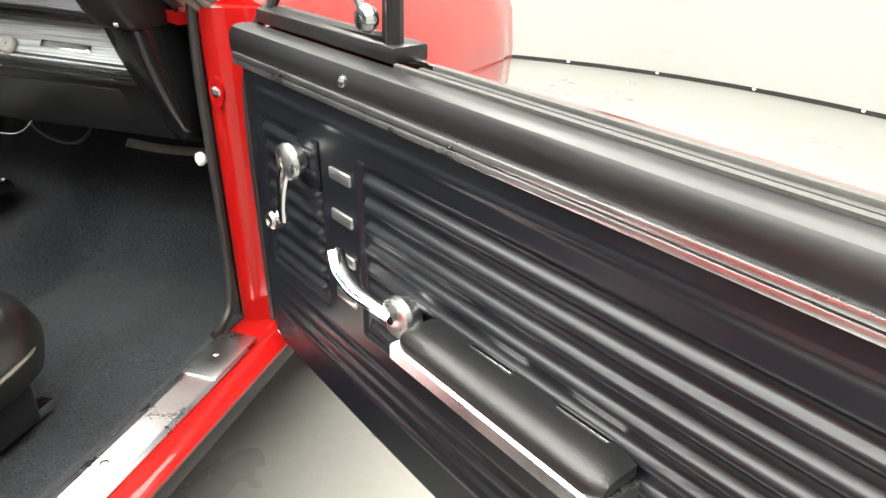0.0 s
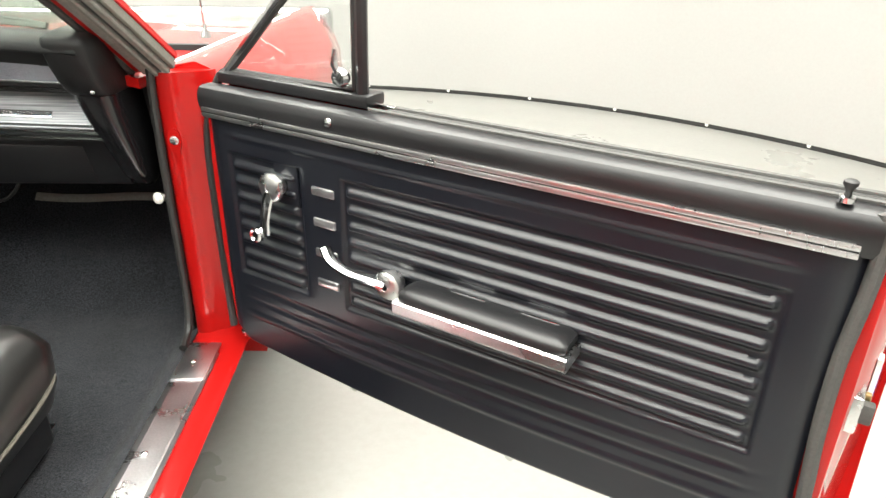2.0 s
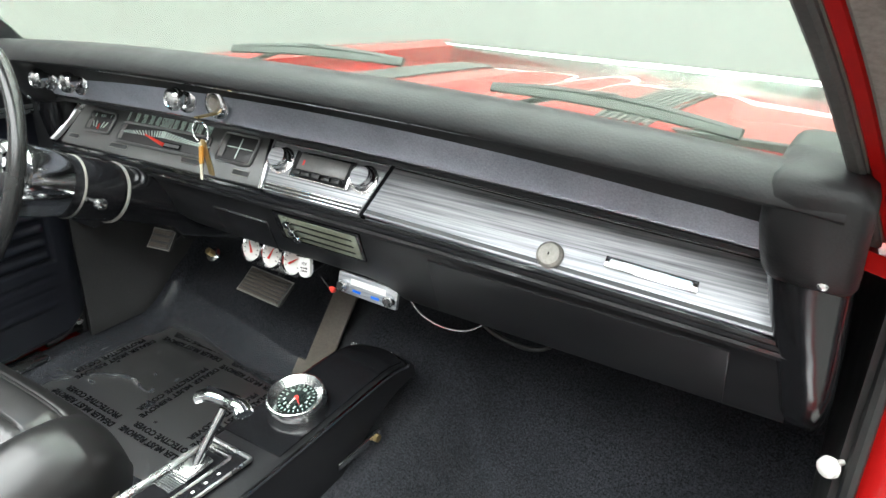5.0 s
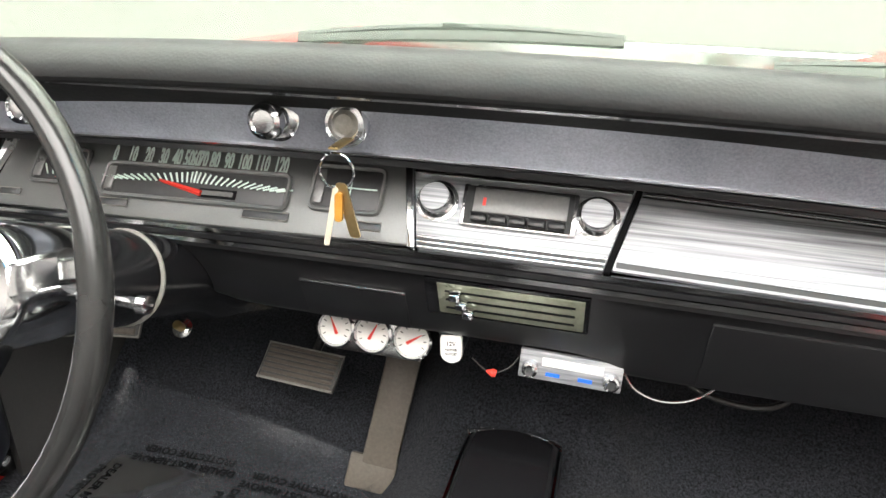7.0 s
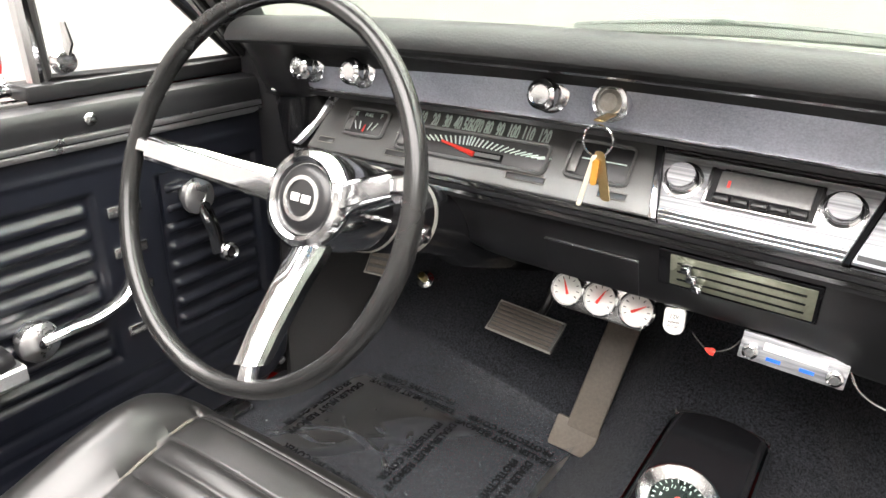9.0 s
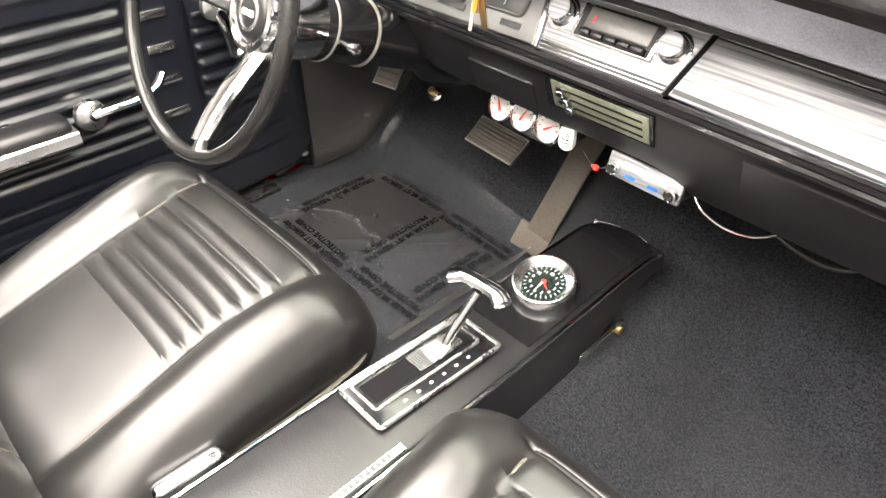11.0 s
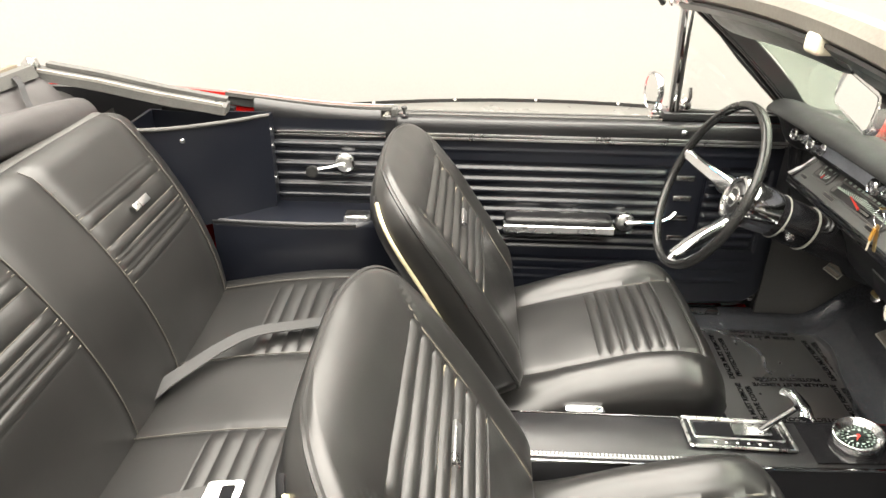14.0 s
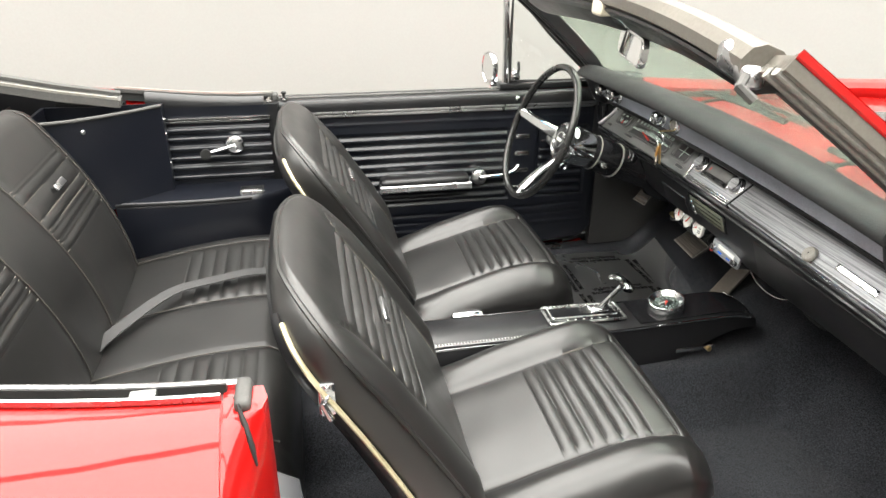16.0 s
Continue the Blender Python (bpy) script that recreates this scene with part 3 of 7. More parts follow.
part("firewall", box(-0.735, 0.735, 0.55, 0.57, 0.3, 0.93, 0.004), SATIN, car)
part("trunk_deck", slab(30, 20, lambda a, b: (-0.75 + 1.5 * a, -2.2 - 0.62 * b, 1.012 - 0.02 * (2 * a - 1) ** 2 - 0.05 * b * b), (0, 0, -0.02)), RED, car)
part("tail_panel", box(-0.9, 0.9, -2.85, -2.81, 0.35, 0.96, 0.02, 3), RED, car)
part("front_panel", box(-0.88, 0.88, 1.58, 1.66, 0.33, 0.9, 0.02, 3), CHROME, car)
part("underbody", box(-0.8, 0.8, -2.8, 1.6, 0.24, 0.285, 0.01), SATIN, car)

# ---- windshield frame ----
shield = thing("windshield", "green-tinted curved windshield in a bright metal frame", "windshield", (0, 0, 1.0))


def glass_pt(a, b):
    xa = -0.69 + 1.38 * a
    xb = -0.585 + 1.17 * a
    p = Vector((xa, base_y(xa) + 0.01, 0.975))
    q = Vector((xb, top_y(xb) + 0.012, top_z(xb) - 0.004))
    r = p.lerp(q, b)
    r.y += 0.03 * math.sin(b * math.pi)
    r.z += 0.02 * math.sin(b * math.pi)
    return r


pane = part("pane", slab(40, 16, lambda a, b: glass_pt(a, 0.88 * b), (0, 0.004, 0.004)), TINT, shield, "clear green-tinted glass")
pane.visible_shadow = False
band = part("shade_band", slab(40, 4, lambda a, b: glass_pt(a, 0.88 + 0.12 * b), (0, 0.004, 0.004)), BLUEBAND, shield, "blue shade band along the glass's top")
band.visible_shadow = False
run = [(-0.60 + 1.2 * k / 24, top_y(-0.60 + 1.2 * k / 24), top_z(-0.60 + 1.2 * k / 24)) for k in range(25)]
part("header", sweep([(-0.046, -0.022), (-0.042, 0.006), (-0.028, 0.022), (-0.004, 0.031), (0.014, 0.027), (0.027, 0.012), (0.025, -0.008), (0.0, -0.024)], run), HEADERPAINT, shield, "pale beige metal header rail")
part("header_lining", sweep([(-0.036, -0.034), (-0.036, -0.024), (0.018, -0.016), (0.018, -0.022), (0.0, -0.036)], run), SATIN, shield)
for s in (1, -1):
    foot, head = Vector((0.742 * s, 0.045, 0.965)), Vector((0.612 * s, -0.352, 1.300))
    mid = foot.lerp(head, 0.5) + Vector((0.005 * s, 0.005, 0.007))
    run = smooth_path([foot, mid, head], 8)
    out = Vector((s, 0, 0))

    def bar(name, x0, x1, d0, d1, mat, label="", run=run, s=s):
        """A bar along the pillar, from x0 to x1 outward and d0 to d1 rearward."""
        dirn = (run[-1] - run[0]).normalized()
        side = (Vector((s, 0, 0)) - dirn * dirn.x * s).normalized()
        rear = dirn.cross(side) * -s
        if rear.y > 0:
            rear = -rear
        e = 0.003
        prof = [(x0, d0 + e), (x0 + e, d0), (x1 - e, d0), (x1, d0 + e), (x1, d1 - e), (x1 - e, d1), (x0 + e, d1), (x0, d1 - e)]
        return part(name, loft([[p + side * a + rear * b for a, b in prof] for p in run]), mat, shield, label)

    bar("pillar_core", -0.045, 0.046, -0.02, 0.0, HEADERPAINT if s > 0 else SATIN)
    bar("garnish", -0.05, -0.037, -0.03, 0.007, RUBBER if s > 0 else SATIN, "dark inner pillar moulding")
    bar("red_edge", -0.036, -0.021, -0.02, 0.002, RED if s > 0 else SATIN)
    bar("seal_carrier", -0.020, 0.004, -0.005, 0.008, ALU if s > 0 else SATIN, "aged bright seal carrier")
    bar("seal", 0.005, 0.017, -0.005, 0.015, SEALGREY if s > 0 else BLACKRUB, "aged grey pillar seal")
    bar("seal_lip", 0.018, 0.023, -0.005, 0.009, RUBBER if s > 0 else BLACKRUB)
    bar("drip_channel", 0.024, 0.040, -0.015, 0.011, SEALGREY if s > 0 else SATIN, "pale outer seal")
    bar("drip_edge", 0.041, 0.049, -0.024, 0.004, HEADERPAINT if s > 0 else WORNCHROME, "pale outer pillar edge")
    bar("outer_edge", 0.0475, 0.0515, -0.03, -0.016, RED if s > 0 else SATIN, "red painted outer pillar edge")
    # bright cap where the pillar meets the header
    rings = []
    for k in range(13):
        f = k / 12
        x = 0.525 + 0.085 * f
        e = math.sqrt(max(0.02, 1 - f ** 5)) * (1 + 0.1 * math.sin(f * 9))
        rings.append([(s * x, top_y(x) - 0.004 + 0.025 * e * math.copysign(abs(math.cos(t)) ** 0.6, math.cos(t)), top_z(x) + 0.001 - 0.02 * f ** 3 + 0.021 * e * math.copysign(abs(math.sin(t)) ** 0.6, math.sin(t))) for t in [2 * math.pi * q / 18 for q in range(18)]])
    part("corner_cap", loft(rings), CASTING, shield, "dull metal corner cap of the windshield frame")
    part("corner_bracket", tube([head + Vector((s * 0.0, -0.03, -0.012)), head + Vector((s * 0.022, -0.05, -0.02)), head + Vector((s * 0.035, -0.035, -0.035))], 0.007, 8), RUBBER, shield, "dark rubber corner block")
    screw(head + Vector((-0.01 * s, -0.03, -0.028)), (0, -1, -0.3), 0.007, shield)

# ---- doors ----
RIBS = [0.6, 0.629, 0.66, 0.69, 0.72, 0.75, 0.781, 0.812]


def door_panel_z(u, z):
    """How far the panel's face stands towards the cabin."""
    h = 0.0
    for u0, u1 in ((0.045, 0.222), (0.316, 1.015)):
        if u0 - 0.012 < u < u1 + 0.012 and 0.572 < z < 0.846:
            inside = min(step(u, u0 - 0.004, u0 + 0.004), 1 - step(u, u1 - 0.004, u1 + 0.004), step(z, 0.58, 0.587), 1 - step(z, 0.83, 0.837))
            h -= 0.006 * inside
            edge = step(u, u0 + 0.006, u0 + 0.016) * (1 - step(u, u1 - 0.016, u1 - 0.006))
            for c in RIBS:
                d = (z - c) / 0.0085
                if abs(d) < 1:
                    h += 0.0085 * edge * (1 - d * d) ** 0.6
    # raised border lines and the lower sweeps
    for c, w, a in ((0.868, 0.006, 0.0025), (0.553, 0.007, -0.003), (0.523, 0.006, -0.0025), (0.49, 0.008, 0.003)):
        cc = c + 0.0 if c > 0.8 else c - 0.012 * math.sin(min(1, max(0, (u - 0.05) / 1.0)) * math.pi)
        d = (z - cc) / w
        if abs(d) < 1 and 0.03 < u < 1.05:
            h += a * (1 - d * d) * step(u, 0.03, 0.09) * (1 - step(u, 0.98, 1.05))
    return h


def bottom_z(u):
    return 0.408 - 0.022 * math.sin(min(1, max(0, u / 1.09)) * math.pi) + 0.03 * step(u, 1.02, 1.09) + 0.035 * (1 - step(u, -0.01, 0.05))


def make_door(m, pre, label, open_door):
    """A door in its own frame: x rearward from the hinge, y outward, z up."""
    d = thing("car_door", label, "car door", m=m, pre=pre)
    inside = RED if open_door else SATIN

    # vinyl panel, finely gridded so that its embossed ribs have depth
    us = [-0.005, 0.01, 0.03] + [0.037 + 0.003 * k for k in range(10)] + [0.08, 0.12, 0.16, 0.195] + [0.2 + 0.003 * k for k in range(10)] + [0.24, 0.27, 0.3] + [0.308 + 0.003 * k for k in range(12)] + [0.36 + 0.031 * k for k in range(20)] + [0.985 + 0.003 * k for k in range(14)] + [1.04, 1.06, 1.075, 1.084]
    nz = 150
    def pt(u, j):
        zb = bottom_z(u)
        z = zb + (0.897 - zb) * j / nz
        lip = 0.012 * (1 - step(z - zb, 0.0, 0.014)) + 0.012 * (1 - step(min(u + 0.005, 1.084 - u), 0.0, 0.014))
        rear = -0.006 * math.sin(step(z, 0.42, 0.88) * math.pi) * step(u, 1.0, 1.084)
        return Vector((u + rear, -door_panel_z(u, z) + lip, z))
    front = loft([[pt(u, j) for u in us] for j in range(nz + 1)], False, False)
    part("door_panel", front, PANEL, d, "black vinyl panel with embossed ribs", sharp=60)
    # metal upper roll and window sill
    prof = [(0.0, 0.898), (-0.003, 0.908), (-0.0055, 0.918), (-0.0065, 0.93), (-0.005, 0.941), (0.0, 0.9485), (0.008, 0.9515), (0.02, 0.9518), (0.031, 0.9515), (0.031, 0.898)]
    part("upper_rail", loft([[(u, y, z) for y, z in prof] for u in (-0.012, 0.2, 0.5, 0.8, 1.06, 1.09)]), SATIN, d, "black painted upper door rail")
    part("sill_trim", sweep([(-0.005, -0.006), (0.004, -0.006), (0.004, 0.002), (0.001, 0.004), (-0.004, 0.002)], [(0.355, 0.035, 0.953), (0.75, 0.035, 0.953), (1.085, 0.035, 0.953)]), RUBBER, d)
    for y0, y1, mat, lab in ((0.041, 0.05, BLACKRUB, "black felt window seal"), (0.062, 0.072, RUBBER, "rubber window seal")):
        part("window_seal", box(0.385, 1.1, y0, y1, 0.925, 0.956, 0.003), mat, d, lab)
    part("window_edge", box(0.39, 1.09, 0.0525, 0.0575, 0.9, 0.945, 0.001), GLASS, d, "lowered side window")
    part("belt_trim", box(0.2, 1.11, 0.074, 0.084, 0.936, 0.951, 0.003), WORNCHROME, d)
    # bright strip
    for k, (z0, z1) in enumerate(((0.8965, 0.9045), (0.9045, 0.9065), (0.9065, 0.9145))):
        part("trim_strip", box(-0.004, 1.072, -0.0085 + 0.002 * (k == 1), 0.004, z0, z1, 0.0012), SATIN if k == 1 else SILL, d, "dark line of the strip" if k == 1 else "bright aluminium strip")
    # outer shell
    secs = []
    for u, add in ((-0.02, -0.01), (0.1, 0), (0.4, 0.004), (0.8, 0.004), (1.08, 0), (1.14, -0.002), (1.156, -0.008)):
        lean = 0.0
        prof = [(0.086, 0.948), (0.115, 0.94), (0.155, 0.91), (0.187, 0.865), (0.2, 0.8), (0.196, 0.7), (0.172, 0.55), (0.135, 0.43), (0.1, 0.382), (0.08, 0.38)]
        secs.append([(u, y + add, z) for y, z in prof])
    bm = loft(secs, False, False)
    inner = [[(u, y - 0.006, z + (0.004 if z < 0.5 else -0.003)) for u, y, z in r] for r in secs]
    bm = loft(inner, False, False, bm)
    part("outer_skin", bm, RED, d, "red painted outer door skin")
    # inner shell: end faces and bottom
    end = [(0.02, 0.945), (0.085, 0.945), (0.15, 0.905), (0.188, 0.855), (0.196, 0.79), (0.188, 0.66), (0.135, 0.44), (0.1, 0.386), (0.06, 0.386), (0.02, 0.44), (0.014, 0.6), (0.014, 0.8)]
    part("rear_face", plate(end, lambda a, b, t: (1.088 + t + 0.25 * a, a, b), 0.018, None, 0.003), RED, d, "red painted rear end of the door")
    part("front_face", plate(end, lambda a, b, t: (-0.02 + t, a, b), 0.02, None, 0.003), inside, d)
    part("inner_skin", box(0.01, 1.088, 0.016, 0.035, 0.42, 0.945, 0.004), inside, d)
    part("bottom_face", box(-0.01, 1.1, 0.03, 0.1, 0.388, 0.4, 0.004), inside, d)
    part("panel_binding", tube([pt(us[-1], j) + Vector((0.004, 0.008, 0)) for j in range(0, nz + 1, 6)], 0.003, 6), inside, d)
    part("front_seal", tube(smooth_path([(-0.03, 0.02, 0.42), (-0.034, 0.02, 0.6), (-0.034, 0.02, 0.8), (-0.028, 0.028, 0.89), (-0.008, 0.045, 0.955), (0.01, 0.05, 0.972)], 5), 0.0085, 8), BLACKRUB, d, "black rubber edge seal")
    # seal round the end
    run = smooth_path([(1.085, 0.008, 0.952), (1.092, 0.008, 0.915), (1.091, 0.006, 0.85), (1.085, 0.005, 0.76), (1.086, 0.005, 0.66), (1.092, 0.006, 0.56), (1.096, 0.008, 0.47), (1.086, 0.012, 0.415), (1.045, 0.018, 0.398)], 6)
    part("door_seal", tube(run, 0.016, 10, flat=(0.0095, 0.011, (0, 1, 0))), RUBBER, d, "thick grey rubber door seal")
    part("seal_end", tube([(1.088, 0.03, 0.958), (1.1, 0.02, 0.945), (1.102, 0.008, 0.905)], 0.007, 8), SEALGREY, d, "yellowed torn seal end")
    # latch and rubber buffers
    latch = part("latch", box(1.1, 1.126, 0.03, 0.07, 0.645, 0.70, 0.003), WORNCHROME, d, "bare metal door latch")
    part("latch_fork", box(1.115, 1.14, 0.035, 0.05, 0.66, 0.69, 0.003), RUBBER, latch)
    part("latch_bolt", box(1.12, 1.134, 0.054, 0.062, 0.655, 0.695, 0.002), BRASS, latch)
    part("buffer", box(1.14, 1.165, 0.155, 0.183, 0.79, 0.82, 0.006), RUBBER, d, "grey rubber buffer")
    part("buffer", box(1.12, 1.142, 0.085, 0.108, 0.44, 0.465, 0.005), RUBBER, d, "grey rubber buffer")
    part("sticker", box(1.131, 1.1375, 0.095, 0.116, 0.66, 0.725, 0.0), WHITE, d, "white and blue paper sticker")
    part("sticker_print", box(1.132, 1.1382, 0.098, 0.113, 0.668, 0.712, 0.0), BLUE, d)
    # screws
    for u, z in ((0.019, 0.425), (0.32, 0.402), (0.66, 0.396), (1.045, 0.425)):
        screw((u, 0.004, z), (0, -1, 0), 0.008, d, CHROME)
    screw((0.303, -0.0075, 0.932), (0, -1, 0.2), 0.008, d, CHROME)
    # four bright slots between the ribbed fields
    for z in (0.803, 0.744, 0.684, 0.622):
        # one trim in two metals: bright for the lit open door, duller for the dim shut one
        part("slot_trim", box(0.251, 0.301, -0.004, 0.003, z - 0.008, z + 0.008, 0.0025), SILL if open_door else WORNCHROME, d, "small bright slot trim")
    # window crank
    crank = part("window_crank", lathe([(0, 0.0295), (0.006, 0.0285), (0.007, 0.0295), (0.021, 0.028), (0.0255, 0.025), (0.027, 0.018), (0.022, 0.01), (0.018, 0.0), (0, 0)], (0.172, 0.0, 0.797), (0, -1, 0), 28), SPUN, d, "polished window crank")
    part("crank_arm", tube(smooth_path([(0.172, -0.022, 0.797), (0.164, -0.028, 0.765), (0.157, -0.03, 0.735), (0.154, -0.03, 0.705)], 5), 0.008, 10, flat=(0.0115, 0.006, (0, 1, 0))), CHROME, crank)
    part("crank_knob", lathe([(0.008, 0), (0.012, 0.003), (0.0145, 0.012), (0.0145, 0.022), (0.011, 0.026), (0.007, 0.023), (0, 0.023)], (0.139, -0.018, 0.70), (0, -1, 0.1), 20), CHROME, crank, "bright ribbed crank knob")
    part("crank_stub", tube([(0.154, -0.03, 0.706), (0.140, -0.030, 0.70)], 0.007, 8), CHROME, crank)
    part("crank_escutcheon", box(0.16, 0.216, 0.001, 0.006, 0.76, 0.836, 0.002), PANEL, d)
    # pull handle
    handle = part("door_handle", lathe([(0, 0.0335), (0.006, 0.0325), (0.007, 0.0335), (0.021, 0.031), (0.0255, 0.027), (0.027, 0.018), (0.022, 0.008), (0.02, 0.0), (0, 0)], (0.428, 0.0, 0.676), (0, -1, 0), 28), SPUN, d, "polished curved door handle")
    part("handle_blade", tube(smooth_path([(0.425, -0.026, 0.678), (0.395, -0.032, 0.682), (0.355, -0.036, 0.685), (0.315, -0.032, 0.695), (0.296, -0.026, 0.712)], 6), 0.008, 10, flat=(0.008, 0.0125, (0, 1, 0))), CHROME, handle)
    screw((0.428, -0.034, 0.676), (0, -1, 0), 0.005, handle, INK)
    # armrest
    rest = part("armrest", loft([[(0.468 + 0.292 * f, -0.003 - yy * 0.053 * min(1, 0.86 + 4 * f, 0.86 + 4 * (1 - f)), 0.676 + zz * min(1, 0.6 + 8 * f, 0.6 + 8 * (1 - f))) for yy, zz in ((0, 0.018), (0.4, 0.02), (0.8, 0.018), (0.95, 0.012), (1.0, 0.004), (0.98, -0.003), (0, -0.003))] for f in (0, 0.02, 0.06, 0.2, 0.4, 0.6, 0.8, 0.94, 0.98, 1.0)]), VINYL, d, "black padded armrest with bright base")
    part("armrest_base", loft([[(0.462 + 0.303 * f, -0.002 - yy * 0.054, 0.660 + zz) for yy, zz in ((0, 0.012), (0.98, 0.013), (1.04, 0.010), (1.05, -0.006), (0.97, -0.012), (0, -0.008))] for f in (0, 0.03, 0.2, 0.5, 0.8, 0.97, 1.0)]), SILL, rest, "polished armrest base")
    for u in (0.575, 0.70):
        part("armrest_clip", box(u - 0.032, u + 0.032, -0.009, 0.0, 0.692, 0.696, 0.001), CHROME, rest)
    # lock button
    lock = part("lock_button", lathe([(0.004, 0), (0.004, 0.014), (0.008, 0.02), (0.008, 0.024), (0.005, 0.026), (0, 0.026)], (1.045, 0.012, 0.955), (0, 0, 1), 16), BLACKRUB, d, "black lock button")
    part("lock_ferrule", lathe([(0.01, 0), (0.009, 0.006), (0.0045, 0.007)], (1.045, 0.012, 0.9555), (0, 0, 1), 16), CHROME, lock)
    # vent window
    vent = part("vent_post", tube([(0.331, 0.05, 0.955), (0.334, 0.05, 1.1), (0.342, 0.05, 1.3)], 0.009, 8, flat=(0.0105, 0.011, (0, 1, 0))), CHROME if not open_door else SATIN, d, "bright vent window post")
    part("vent_frame", tube([(-0.005, 0.055, 0.962), (0.08, 0.055, 1.04), (0.172, 0.054, 1.124), (0.26, 0.052, 1.21), (0.313, 0.05, 1.268), (0.34, 0.05, 1.3)], 0.0085, 8), CHROME, vent)
    part("vent_seal", tube([(0.018, 0.055, 0.972), (0.09, 0.055, 1.036), (0.18, 0.053, 1.118), (0.318, 0.05, 1.258), (0.32, 0.05, 1.1), (0.315, 0.05, 0.978), (0.17, 0.055, 0.972), (0.024, 0.055, 0.972)], 0.006, 6), BLACKRUB, vent, "black vent window seal")
    pane = part("vent_pane", plate([(0.024, 0.976), (0.312, 0.976), (0.314, 1.236)], lambda a, b, t: (a, 0.052 + t, b), 0.004), GLASS, vent)
    pane.visible_shadow = False
    part("vent_sill", box(0.0, 0.352, 0.034, 0.084, 0.952, 0.973, 0.004), SATIN, vent)
    catch = part("vent_catch", lathe([(0.006, 0), (0.013, 0.004), (0.017, 0.014), (0.013, 0.022), (0, 0.024)], (0.302, 0.045, 0.998), (0, -1, 0), 18), CHROME, vent, "polished vent catch")
    part("vent_lever", tube([(0.302, 0.03, 0.998), (0.295, 0.025, 1.02), (0.298, 0.025, 1.045)], [0.006, 0.006, 0.004], 8), CHROME, catch)
    return d


HINGE = Vector((0.859, -0.030, 0.0))
DU = Vector((0.838, -0.546, 0.0)).normalized()
door_open = make_door(frame_of(HINGE, DU, (-DU.y, DU.x, 0)), Matrix.Identity(4), "open passenger door with black ribbed vinyl panel and red edges", True)
door_shut = make_door(frame_of((-0.718, 0.04, 0.0), (0, -1, 0), (1, 0, 0)), Matrix.Diagonal((1, -1, 1, 1)), "closed driver's door with black ribbed vinyl panel", False)

# ---- dashboard ----
dash = thing("dashboard", "black padded dashboard with brushed metal and dark crackle trim", "dashboard", (0, 0.05, 0.7))
LX, RX = -0.615, 0.655


def across(prof, x0=LX, x1=RX, n=24, bow=0.0):
    """A profile of (y, z) carried across the car."""
    return loft([[(x0 + (x1 - x0) * k / n, y + bow * (2 * k / n - 1) ** 2, z) for y, z in prof] for k in range(n + 1)])


pad_prof = [(0.2, 0.955), (0.17, 0.98), (0.11, 1.015), (0.06, 1.04), (0.01, 1.056), (-0.03, 1.0635), (-0.05, 1.0655), (-0.064, 1.0635), (-0.076, 1.0585), (-0.085, 1.051), (-0.0905, 1.043), (-0.0905, 1.0365), (-0.086, 1.0325), (-0.07, 1.031), (-0.05, 1.031), (-0.03, 1.0), (0.1, 0.955)]
rings = []
for k in range(41):
    x = -0.655 + 1.325 * k / 40
    e = (abs(x - 0.01) / 0.66) ** 2.4
    rings.append([(x, (y - 0.13 * e * step(y, -0.02, 0.12)) if y > 0 else y, z - 0.006 * e) for y, z in pad_prof])
part("dash_pad", loft(rings), DASHPAD, dash, "black padded dash top")
# upper crackle panel
part("upper_panel", across([(-0.041, 1.021), (-0.014, 0.962), (-0.004, 0.962), (-0.03, 1.023)], -0.592, 0.648), CRACKLE, dash, "dark crackle-finished upper panel")
for z, y in ((1.021, -0.0425), (0.9625, -0.0135)):
    part("trim_line", across([(y - 0.003, z), (y, z - 0.003), (y + 0.004, z), (y, z + 0.003)], -0.59, 0.652), CHROME, dash, "thin bright line")
part("recess_top", across([(-0.012, 0.958), (0.06, 0.952), (0.06, 0.946), (-0.012, 0.952)]), SATIN, dash)


def face(x, f, d=0.0):
    """A point on the sloping middle tier: f 0 at its foot, 1 at its head; d out of it towards the seats."""
    a, b = Vector((x, -0.010, 0.872)), Vector((x, 0.052, 0.949))
    n = Vector((0, -0.779, 0.627))
    return a.lerp(b, f) + n * d


def face_plate(x0, x1, f0, f1, d0, d1, bev=0.0015, skew=0.0):
    bm = fresh()
    bmesh.ops.create_cube(bm, size=1)
    for v in bm.verts:
        f = f0 + (f1 - f0) * (v.co.z + 0.5)
        v.co = face(x0 + (x1 - x0) * (v.co.x + 0.5) + skew * (f - 0.5), f, d0 + (d1 - d0) * (0.5 - v.co.y))
    if bev:
        bmesh.ops.bevel(bm, geom=bm.edges[:], offset=bev, segments=2, affect="EDGES", profile=0.5)
    return bm


FACE_AX = (Vector((1, 0, 0)), Vector((0, 0.627, 0.779)), Vector((0, -0.779, 0.627)))


def face_m(x, f, d):
    return frame_of(face(x, f, d), FACE_AX[0], FACE_AX[1])


part("tier_back", face_plate(LX, RX, -0.05, 1.05, -0.02, -0.004), SATIN, dash)
